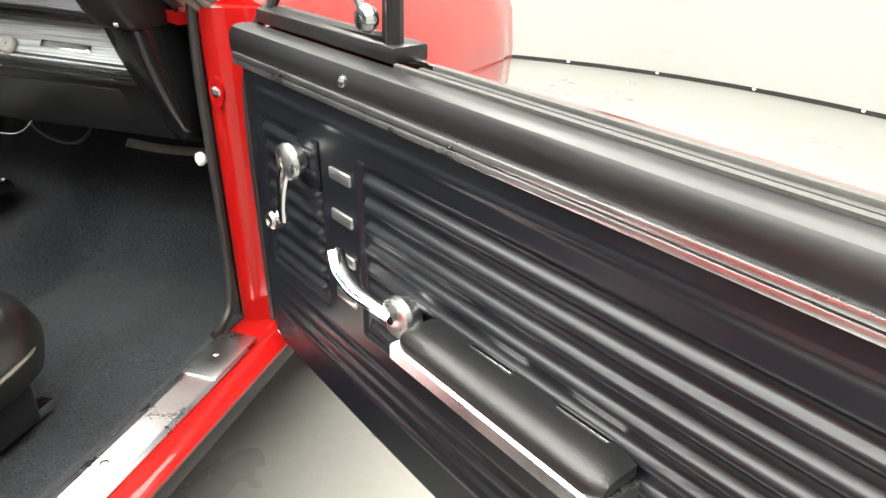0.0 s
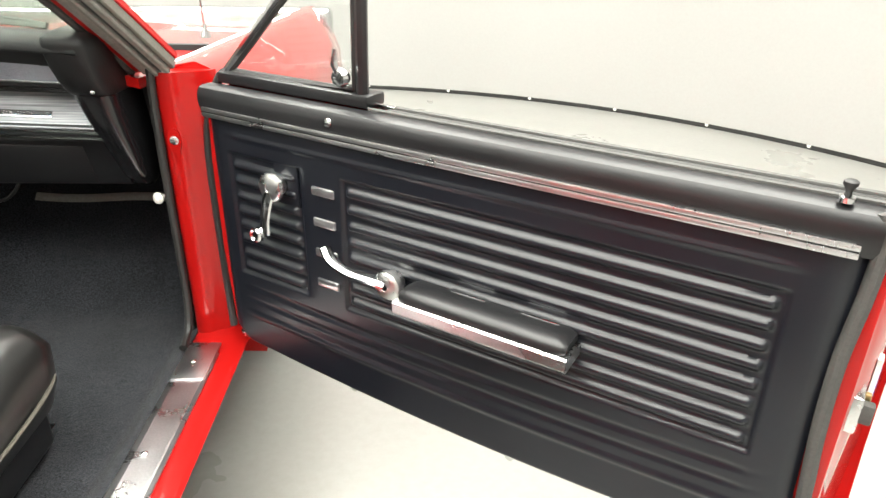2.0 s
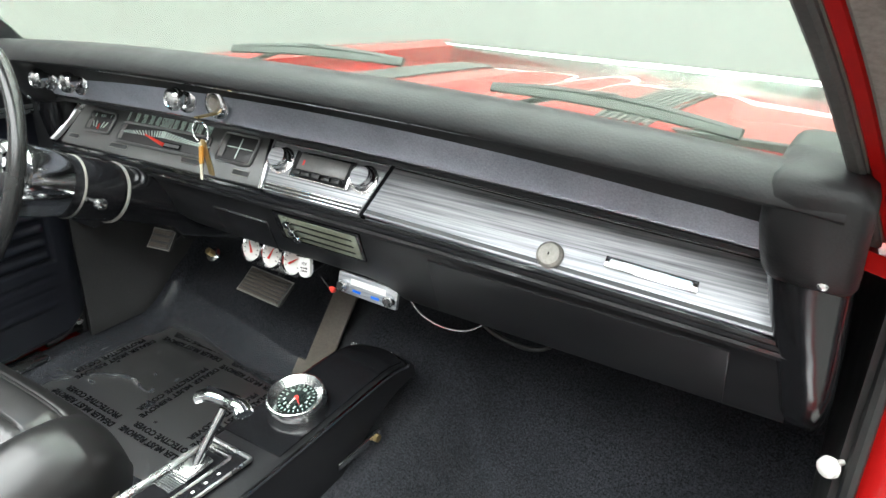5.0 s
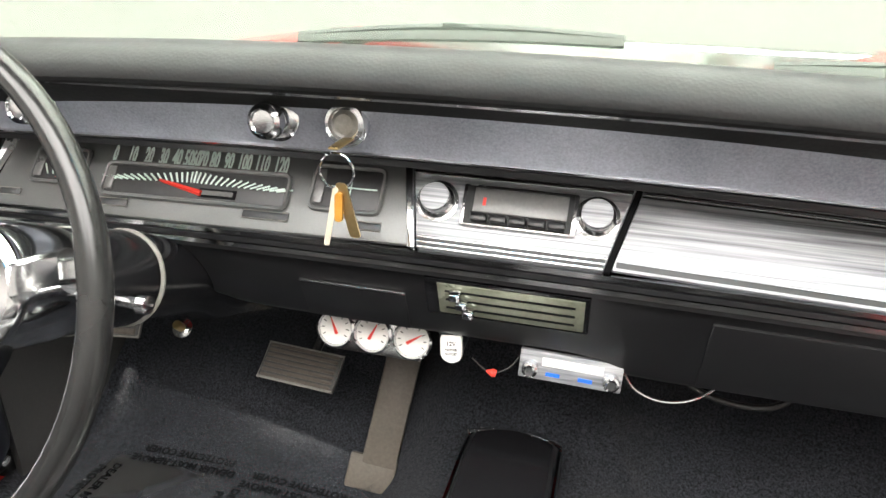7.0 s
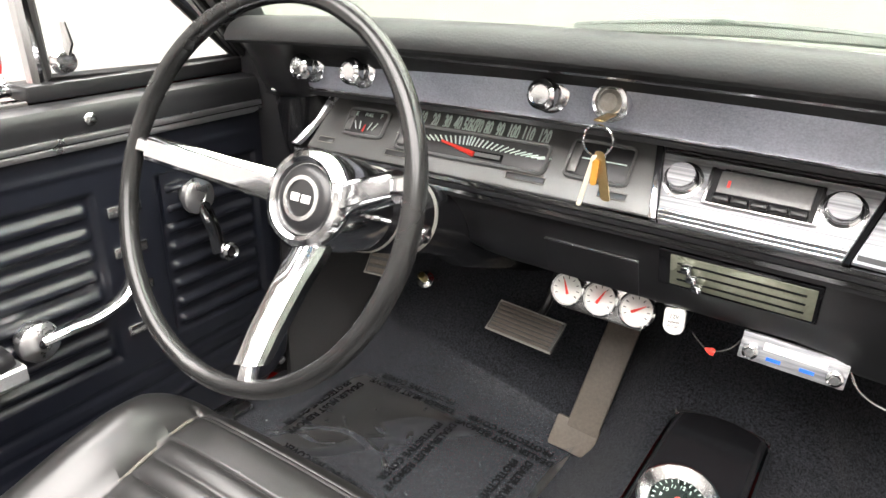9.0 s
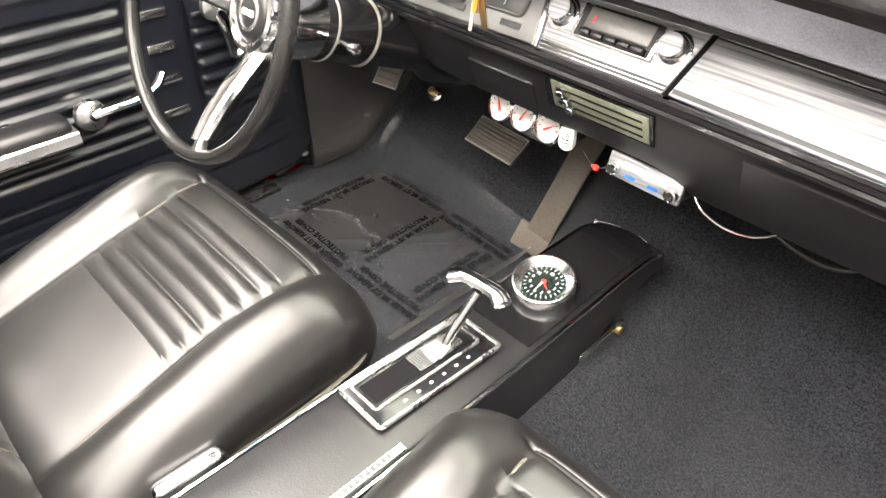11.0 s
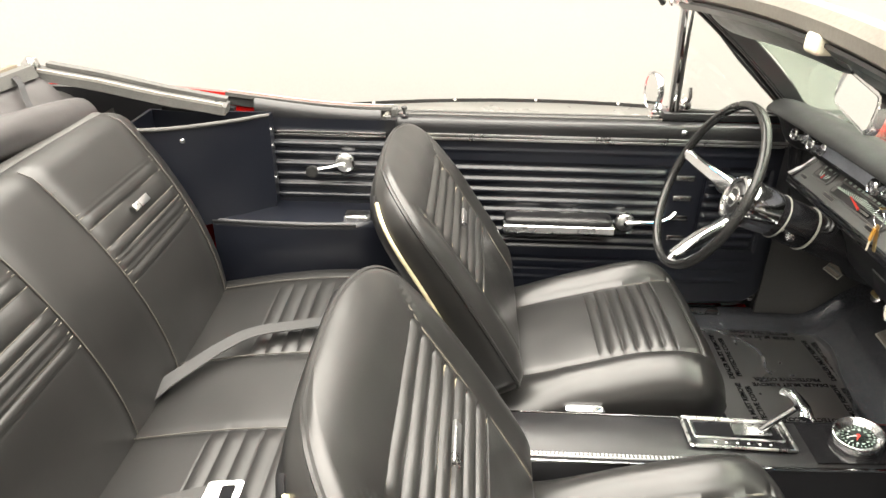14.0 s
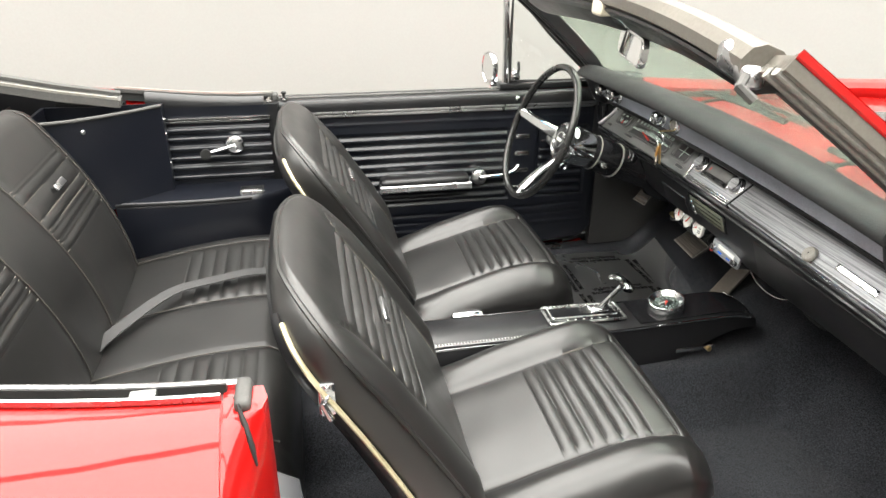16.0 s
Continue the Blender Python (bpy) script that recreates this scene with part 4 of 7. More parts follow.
# instrument cluster
def face_quad(low, high, f0, f1, d0, d1, bev=0.0015):
    """A plate on the tier between low = (x0, x1) at its foot and high = (x0, x1) at its head."""
    bm = fresh()
    bmesh.ops.create_cube(bm, size=1)
    for v in bm.verts:
        g = v.co.z + 0.5
        x0, x1 = low[0] + (high[0] - low[0]) * g, low[1] + (high[1] - low[1]) * g
        v.co = face(x0 + (x1 - x0) * (v.co.x + 0.5), f0 + (f1 - f0) * g, d0 + (d1 - d0) * (0.5 - v.co.y))
    if bev:
        bmesh.ops.bevel(bm, geom=bm.edges[:], offset=bev, segments=2, affect="EDGES", profile=0.5)
    return bm


cluster = part("instrument_panel", face_quad((-0.592, -0.076), (-0.572, -0.096), 0.0, 0.93, -0.004, 0.003, 0.002), DARKFACE, dash, "grey instrument cluster with dials")


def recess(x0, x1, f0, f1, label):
    """A dark dial window behind a soft raised rim; a paler strip paints light on one inner wall."""
    ob = part("dial_recess", face_plate(x0, x1, f0, f1, 0.003, 0.0042, 0.001), PLASTIC, cluster, label)
    c = [(x0, f0), (x1, f0), (x1, f1), (x0, f1)]
    rim = []
    for k in range(4):
        p, q, r = c[k - 1], c[k], c[(k + 1) % 4]
        for g in (0.0, 0.35, 0.7, 1.0):
            e0 = (q[0] + max(-0.008, min(0.008, p[0] - q[0])), q[1] + max(-0.08, min(0.08, p[1] - q[1])))
            e1 = (q[0] + max(-0.008, min(0.008, r[0] - q[0])), q[1] + max(-0.08, min(0.08, r[1] - q[1])))
            m0 = (e0[0] + (q[0] - e0[0]) * g, e0[1] + (q[1] - e0[1]) * g)
            m1 = (q[0] + (e1[0] - q[0]) * g, q[1] + (e1[1] - q[1]) * g)
            rim.append(face(m0[0] + (m1[0] - m0[0]) * g, m0[1] + (m1[1] - m0[1]) * g, 0.005))
    part("dial_rim", tube(rim, 0.0026, 6, closed=True), DARKFACE, cluster)
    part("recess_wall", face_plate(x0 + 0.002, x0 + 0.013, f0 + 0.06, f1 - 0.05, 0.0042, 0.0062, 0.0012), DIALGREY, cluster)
    return ob


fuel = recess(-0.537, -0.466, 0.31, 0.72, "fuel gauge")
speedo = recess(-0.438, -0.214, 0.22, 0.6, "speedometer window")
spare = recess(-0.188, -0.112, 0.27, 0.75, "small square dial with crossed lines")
for x, f, w in ((-0.56, 0.12, 0.03), (-0.425, 0.09, 0.048), (-0.234, 0.1, 0.052), (-0.124, 0.1, 0.034)):
    lens = part("indicator", face_plate(x - w / 2, x + w / 2, f, f + 0.085, 0.003, 0.0038, 0.0005), PLASTIC, cluster)
    part("indicator_frame", tube([face(p, q, 0.0036) for p, q in ((x - w / 2, f), (x + w / 2, f), (x + w / 2, f + 0.085), (x - w / 2, f + 0.085))], 0.0007, 4, closed=True), ALU, lens)
for k, text in enumerate(("0", "10", "20", "30", "40", "50", "60", "70", "80", "90", "100", "110", "120")):
    x = -0.434 + 0.205 * (0.5 + 0.5 * math.copysign(abs(k / 6 - 1) ** 1.35, k - 6))
    part("numeral", letters(text, 0.0195, face_m(x, 0.695, 0.0036) @ Matrix.Diagonal((0.56, 1.45, 1, 1)), bold=0.0007), MARK, cluster)
for k in range(31):
    q = k / 15 - 1
    x = -0.325 + 0.098 * math.copysign(abs(q) ** 1.2, q)
    f0 = 0.355 - 0.02 * abs(q)
    lean = 0.018 * q
    part("tick", tube([face(x, f0 + 0.07, 0.0052), face(x + lean, f0 + (0.2 - 0.1 * abs(q)), 0.0052)], 0.0011, 4), MARK, cluster)
part("needle", tube([face(-0.312, 0.305, 0.007), face(-0.366, 0.42, 0.007)], [0.0034, 0.0016], 5), NEEDLE, speedo)
part("odometer", face_plate(-0.316, -0.272, 0.27, 0.37, 0.0045, 0.006, 0.0004), INK, speedo)
part("odometer_digits", face_plate(-0.313, -0.275, 0.295, 0.345, 0.006, 0.0066, 0.0), DIALGREY, speedo, "row of pale odometer bars")
for x, t in ((-0.522, "E"), (-0.5, "FUEL"), (-0.478, "F")):
    part("numeral", letters(t, 0.009 if t != "FUEL" else 0.007, face_m(x, 0.63, 0.0056)), MARK, fuel)
part("needle", tube([face(-0.5, 0.36, 0.007), face(-0.499, 0.47, 0.007)], [0.0018, 0.0009], 5), NEEDLE, fuel)
for q in (-1, -0.5, 0.5, 1):
    part("tick", tube([face(-0.5 + 0.014 * q, 0.4, 0.006), face(-0.5 + 0.021 * q, 0.52, 0.006)], 0.0009, 4), MARK, fuel)
part("cross_line", tube([face(-0.146, 0.34, 0.006), face(-0.146, 0.68, 0.006)], 0.0009, 4), MARK, spare)
part("cross_line", tube([face(-0.172, 0.52, 0.006), face(-0.118, 0.52, 0.006)], 0.0009, 4), MARK, spare)
rings = []
for k in range(11):
    f = k / 10
    x = -0.612 + 0.036 * f ** 0.75
    rings.append([face(x - 0.008, f, 0.003), face(x - 0.006, f, 0.009), face(x, f, 0.012), face(x + 0.006, f, 0.009), face(x + 0.008, f, 0.003)])
part("cluster_end_trim", loft(rings), SILL, dash, "curved bright end moulding")
part("divider", face_quad((-0.076, -0.068), (-0.096, -0.088), -0.03, 0.95, -0.004, 0.008, 0.0015), CHROME, dash)

# radio
radio = part("radio", face_quad((-0.067, 0.111), (-0.087, 0.135), -0.02, 0.93, -0.004, 0.004, 0.0015), BRUSHED, dash, "bright brushed radio face plate")
for f in (0.91, 0.86, 0.81, 0.76, 0.1, 0.05, 0.0):
    g = (f + 0.02) / 0.95
    part("radio_band", face_plate(-0.066 - 0.02 * g, 0.110 + 0.024 * g, f - 0.012, f + 0.012, 0.004, 0.0062, 0.0006, 0), CHROME, radio)
for f in (0.885, 0.835, 0.785, 0.075, 0.025):
    g = (f + 0.02) / 0.95
    part("radio_groove", face_plate(-0.066 - 0.02 * g, 0.110 + 0.024 * g, f - 0.012, f + 0.012, 0.004, 0.0045, 0.0, 0), SATIN, radio)
bezel = part("radio_bezel", face_plate(-0.029, 0.082, 0.25, 0.68, 0.004, 0.010, 0.002), WORNCHROME, radio, "thin bright radio frame")
part("bezel_inset", face_plate(-0.025, 0.078, 0.27, 0.66, 0.010, 0.0106, 0.0), SATIN, bezel)
part("radio_dial", face_plate(-0.017, 0.073, 0.39, 0.64, 0.0106, 0.012, 0.001), DIALGREY, bezel, "pale radio dial glass")
for k in range(5):
    part("radio_button", face_plate(-0.017 + 0.0184 * k, -0.001 + 0.0184 * k, 0.285, 0.36, 0.0106, 0.019, 0.0015), SATIN, radio)
part("dial_mark", face_plate(-0.008, -0.005, 0.46, 0.54, 0.012, 0.0124, 0.0), NEEDLE, bezel)
for x in (-0.0545, 0.1):
    knob = part("radio_knob", lathe([(0.0175, 0), (0.0175, 0.003), (0.0152, 0.005), (0.0146, 0.013), (0.013, 0.0155), (0, 0.0155)], face(x, 0.48, 0.004), FACE_AX[2], 28), CHROME, radio, "polished radio knob")
    part("knob_collar", lathe([(0.0215, 0), (0.0215, 0.002), (0.018, 0.003)], face(x, 0.48, 0.003), FACE_AX[2], 28), WORNCHROME, knob)
    part("knob_cap", lathe([(0.0145, 0), (0.014, 0.0012), (0, 0.0016)], face(x, 0.48, 0.0195), FACE_AX[2], 24), BRUSHED, knob, "flat satin knob face")

# glove box panel
glove = part("glove_door", face_quad((0.118, 0.648), (0.142, 0.606), 0.0, 0.93, -0.004, 0.004, 0.002), BRUSHED, dash, "brushed metal glove box door")
for f in (0.76, 0.81, 0.86, 0.905):
    part("glove_line", face_plate(0.118 + 0.026 * f, 0.646 - 0.045 * f, f, f + 0.014, 0.004, 0.0056, 0.0004), CHROME, glove)
    part("glove_groove", face_plate(0.118 + 0.026 * f, 0.646 - 0.045 * f, f - 0.024, f - 0.006, 0.004, 0.0044, 0.0), SATIN, glove, "dark groove between the bright lines")
part("glove_groove", face_plate(0.122, 0.643, 0.03, 0.085, 0.004, 0.0046, 0.0), SATIN, glove, "dark groove along the door's foot")
lock = part("glove_lock", lathe([(0.0165, 0), (0.016, 0.004), (0.013, 0.007), (0.0, 0.0078)], face(0.389, 0.15, 0.004), FACE_AX[2], 24), ALU, glove, "bright glove box lock")
part("lock_slot", face_plate(0.3882, 0.3898, 0.132, 0.168, 0.0105, 0.0122, 0.0), INK, lock)
part("badge_plate", face_plate(0.453, 0.556, 0.19, 0.33, 0.004, 0.0065, 0.001), CHROME, glove, "small bright script plate")
part("badge_bar", face_plate(0.459, 0.55, 0.215, 0.305, 0.0065, 0.0072, 0.0), WORNCHROME, glove)
part("glove_gap", face_quad((0.112, 0.117), (0.136, 0.141), -0.02, 0.95, -0.004, 0.003, 0.0), INK, dash)
# stepped lip under the tier
for k, (y, z, mat) in enumerate(((-0.014, 0.8665, CHROME), (-0.016, 0.86, SATIN), (-0.0155, 0.8535, CHROME), (-0.012, 0.8475, SATIN))):
    part("lip_line", across([(y, z - 0.0025), (y, z + 0.0025), (y + 0.03, z + 0.0025), (y + 0.03, z - 0.0025)], LX, RX + 0.005), mat, dash, "bright line" if mat is CHROME else "")
# lower panel
rings = []
for k in range(41):
    x = -0.62 + (RX + 0.63) * k / 40
    zb = 0.757 - 0.024 * step(x, 0.1, 0.16) + 0.012 * step(-x, 0.28, 0.34)
    rings.append([(x, y, z) for y, z in ((-0.004, 0.846), (0.004, 0.82), (0.004 + (0.82 - zb) * 0.4 - 0.004, zb + 0.008), (0.004 + (0.82 - zb) * 0.4 + 0.004, zb), (0.1, zb + 0.004), (0.11, 0.79), (0.05, 0.846))])
low = part("lower_panel", loft(rings), SATIN, dash, "black painted lower dash")


def low_pt(x, z, d=0.0):
    """A point on the lower panel's face."""
    y = 0.004 + (0.82 - z) * 0.4
    return Vector((x, y, z)) + Vector((0, -0.928, -0.371)) * d


def low_plate(x0, x1, z0, z1, d0, d1, bev=0.001):
    bm = fresh()
    bmesh.ops.create_cube(bm, size=1)
    for v in bm.verts:
        v.co = low_pt(x0 + (x1 - x0) * (v.co.x + 0.5), z0 + (z1 - z0) * (v.co.z + 0.5), d0 + (d1 - d0) * (0.5 - v.co.y))
    if bev:
        bmesh.ops.bevel(bm, geom=bm.edges[:], offset=bev, segments=2, affect="EDGES", profile=0.5)
    return bm


heater = part("heater_control", low_plate(-0.062, 0.104, 0.793, 0.842, -0.004, 0.003, 0.002), GLOSS, dash, "heater control panel with sliding levers")
part("heater_face", low_plate(-0.048, 0.099, 0.798, 0.838, 0.003, 0.0045, 0.001), OLIVE, heater, "pale olive control face")
for z, x in ((0.829, -0.028), (0.818, -0.022), (0.807, -0.016)):
    part("lever_track", low_plate(-0.04, 0.09, z - 0.0012, z + 0.0012, 0.0045, 0.0054, 0.0003), INK, heater)
    part("heater_lever", low_plate(x - 0.006, x + 0.006, z - 0.004, z + 0.005, 0.005, 0.015, 0.002), CHROME, heater)
part("ash_door", low_plate(-0.205, -0.085, 0.762, 0.815, 0.0, 0.0025, 0.001), SATIN, dash)
part("ash_line", low_plate(-0.205, -0.085, 0.813, 0.8155, 0.0022, 0.0035, 0.0003), WORNCHROME, dash)
part("glove_bin", low_plate(0.215, 0.60, 0.738, 0.83, -0.003, 0.002, 0.002), SATIN, dash)
# padded ends: a soft corner above, a glossy moulded panel below
def end_rings(x, s, rows, back=0.0):
    rings = []
    for z, y0, w in rows:
        g = s * 0.045 * step(1.03 - z, 0.0, 0.28) - s * 0.04
        sec = []
        for k in range(9):
            t = math.pi * k / 8
            cx = -math.copysign(abs(math.cos(t)) ** 0.55, math.cos(t)) * w
            cy = y0 + back + 0.05 - 0.05 * abs(math.sin(t)) ** 0.55
            sec.append((cx, cy))
        sec = [(-w, 0.1)] + sec + [(w, 0.1)]
        rings.append([(x + q + g * (1 if q * s < 0 else 0.35), yy, z) for q, yy in sec])
    return rings


for s, x in ((1, 0.675), (-1, -0.64)):
    back = 0.0 if s > 0 else 0.022     # the driver's end stands back behind the pillar
    dz = 0.0 if s > 0 else 0.022
    part("end_pad", loft(end_rings(x, s, ((1.064 - dz, -0.05, 0.008), (1.061 - dz, -0.078, 0.02), (1.054 - dz, -0.092, 0.027), (1.04 - 0.7 * dz, -0.093, 0.031), (1.005, -0.08, 0.032), (0.975, -0.066, 0.032), (0.955, -0.052, 0.032), (0.948, -0.045, 0.03)), back)), DASHPAD if s > 0 else SATIN, dash, "black padded dash end", sharp=60)
    panel = part("end_panel", loft(end_rings(x, s, ((0.949, -0.04, 0.029), (0.9, -0.03, 0.029), (0.86, -0.02, 0.029), (0.8, 0.0, 0.029), (0.76, 0.02, 0.028), (0.735, 0.04, 0.026), (0.724, 0.06, 0.02), (0.72, 0.075, 0.01)), back)), GLOSS, dash, "glossy black moulded dash end", sharp=60)
    screw((x - 0.008 * s, -0.052 + back, 0.958), (0, -1, 0.3), 0.005, dash)
# knobs on the upper panel
for x, kind in ((-0.553, "knob"), (-0.464, "knob"), (-0.196, "lighter"), (-0.127, "lock")):
    o = Vector((x, -0.028, 0.994))
    n = Vector((0, -0.9, 0.1))
    if kind == "lock":
        ig = part("ignition_switch", lathe([(0.0215, 0), (0.0215, 0.005), (0.0185, 0.01), (0.015, 0.011), (0.0135, 0.008), (0, 0.01)], o, n, 28), CHROME, dash, "bright ignition switch")
        part("switch_face", lathe([(0.013, 0), (0.009, 0.003), (0, 0.003)], o + n * 0.009, n, 24), ALU, ig)
        continue
    k1 = part("dash_knob", lathe([(0.0215, 0), (0.0215, 0.003), (0.017, 0.007), (0.010, 0.008), (0.010, 0.015), (0.0155, 0.017), (0.0175, 0.022), (0.016, 0.029), (0.012, 0.032), (0.010, 0.0305), (0, 0.031)], o, n, 28), CHROME, dash, "bright stepped dash knob")
    part("knob_face", lathe([(0.0095, 0), (0.008, 0.001), (0, 0.0015)], o + n * 0.0305, n, 20), DIALBLACK, k1)
    part("knob_mark", box(o.x - 0.006, o.x + 0.006, o.y - 0.0305, o.y - 0.0288, 0.994, 0.9965, 0.0003), WHITE, k1)

# the whole dash bows: highest in the middle, lower towards its ends
for ob in dash.children_recursive:
    for v in ob.data.vertices:
        v.co.z += (0.004 - 0.012 * (v.co.x / 0.55) ** 2) * step(v.co.z, 0.08, 0.2)

# ---- steering wheel and column ----
TH = radians(22.5)
WN = Vector((0, -math.cos(TH), math.sin(TH)))       # towards the driver
WU = Vector((0, math.sin(TH), math.cos(TH)))
HUB = Vector((-0.368, -0.238, 0.896))


def on_wheel(r, a, d):
    a = radians(a)
    return HUB + Vector((1, 0, 0)) * (r * math.cos(a)) + WU * (r * math.sin(a)) + WN * d


column = thing("steering_column", "glossy black steering column with a bright stalk under the dash", "steering column", (-0.368, 0.1, 0.7))
part("column_tube", lathe([(0.046, 0.0), (0.05, 0.01), (0.05, 0.10), (0.046, 0.105), (0.046, 0.24), (0.06, 0.26), (0.06, 0.52), (0, 0.52)], HUB - WN * 0.075, -WN, 32), GLOSS, column)
for h in (0.03, 0.105):
    part("column_band", lathe([(0.0485, 0), (0.0515, 0.001), (0.0515, 0.004), (0.0485, 0.005)], HUB - WN * (0.075 + h), -WN, 32), SEALGREY, column, "thin worn band")
stalk = part("signal_stalk", tube([HUB - WN * 0.1 + Vector((-0.045, 0, 0)), HUB - WN * 0.1 + Vector((-0.10, 0, 0.01))], 0.004, 8), CHROME, column)
knob = part("hazard_knob", tube([HUB - WN * 0.11 + Vector((0.04, 0, -0.01)), HUB - WN * 0.11 + Vector((0.075, 0, -0.012))], 0.0055, 10), CHROME, column, "small bright column knob")
part("knob_tip", lathe([(0.005, 0), (0.009, 0.003), (0.009, 0.012), (0.005, 0.014), (0, 0.014)], HUB - WN * 0.11 + Vector((0.073, 0, -0.012)), (1, 0, 0), 16), CHROME, knob)

wheel = thing("steering_wheel", "black steering wheel with three polished spokes and a round badge", "steering wheel", HUB)
n = 72
rings = []
for k in range(n):
    a = 360 * k / n
    ring = []
    for q in range(14):
        t = 2 * math.pi * q / 14
        grip = 0.0022 * (0.5 + 0.5 * math.cos(radians(a) * 72)) * max(0, math.sin(t)) * (1 if (60 < a < 160 or 190 < a < 260 or 300 < a < 380 or a < 20) else 0)
        r = 0.0094
        dr = r * math.cos(t)
        dd = r * math.sin(t)
        ring.append(on_wheel(0.1875 + dr - (grip if math.cos(t) < 0 else 0), a, 0.073 + dd * 1.12 - (grip if math.sin(t) < 0 else 0)))
    rings.append(ring)
rings.append(rings[0])
bm = loft(rings, True, False)
bmesh.ops.remove_doubles(bm, verts=bm.verts, dist=1e-6)
part("rim", bm, RIMBLACK, wheel, "black moulded rim with finger grips")
for a in (176, 13, 285):
    prof = lambda w, h: [(-w, 0), (-w * 0.8, h * 0.7), (-w * 0.6, h), (w * 0.6, h), (w * 0.85, h * 0.7), (w, 0), (w * 0.85, -h * 1.3), (-w * 0.85, -h * 1.3)]
    side = Vector((1, 0, 0)) * -math.sin(radians(a)) + WU * math.cos(radians(a))
    rings = []
    for r, d, w, h in ((0.045, -0.012, 0.0185, 0.012), (0.06, -0.003, 0.018, 0.013), (0.09, 0.02, 0.0165, 0.012), (0.13, 0.048, 0.0155, 0.011), (0.165, 0.069, 0.0145, 0.009)):
        c = on_wheel(r, a, d)
        rings.append([c + side * x + WN * y for x, y in prof(w * (1.25 if a == 285 else 1.0), h)])
    spoke = part("spoke", loft(rings), CHROME, wheel, "polished metal spoke")
    rings = []
    for r, d, w, h in ((0.163, 0.068, 0.0085, 0.006), (0.176, 0.072, 0.0085, 0.006), (0.187, 0.073, 0.011, 0.007)):
        c = on_wheel(r, a, d)
        rings.append([c + side * x + WN * y for x, y in prof(w, h)])
    part("spoke_end", loft(rings), WORNCHROME, spoke)
hub = part("hub", lathe([(0.05, -0.09), (0.0535, -0.07), (0.0545, -0.04), (0.0545, -0.022), (0.0525, -0.014), (0.055, -0.009), (0.0545, -0.003), (0.05, 0.004), (0.044, 0.006), (0.0395, 0.004), (0.0375, 0.0), (0, 0.0)], HUB, WN, 40), CHROME, wheel, "polished hub")
part("hub_face", lathe([(0.037, 0), (0.034, 0.003), (0.028, 0.005), (0, 0.006)], HUB, WN, 36), SATIN, hub)
part("hub_ring", lathe([(0.0245, 0.004), (0.024, 0.0065), (0.0195, 0.0068), (0.019, 0.005)], HUB, WN, 36), WORNCHROME, hub)
for x in (-0.0075, 0.0075):
    part("badge_shape", box(-0.006, 0.006, -0.0042, 0.0042, 0.005, 0.0072, 0.001, m=frame_of(HUB + Vector((x, 0, 0)), (1, 0, 0), WU)), WHITE, hub, "pale emblem shape")

# ---- bucket seats ----
SY = -0.48


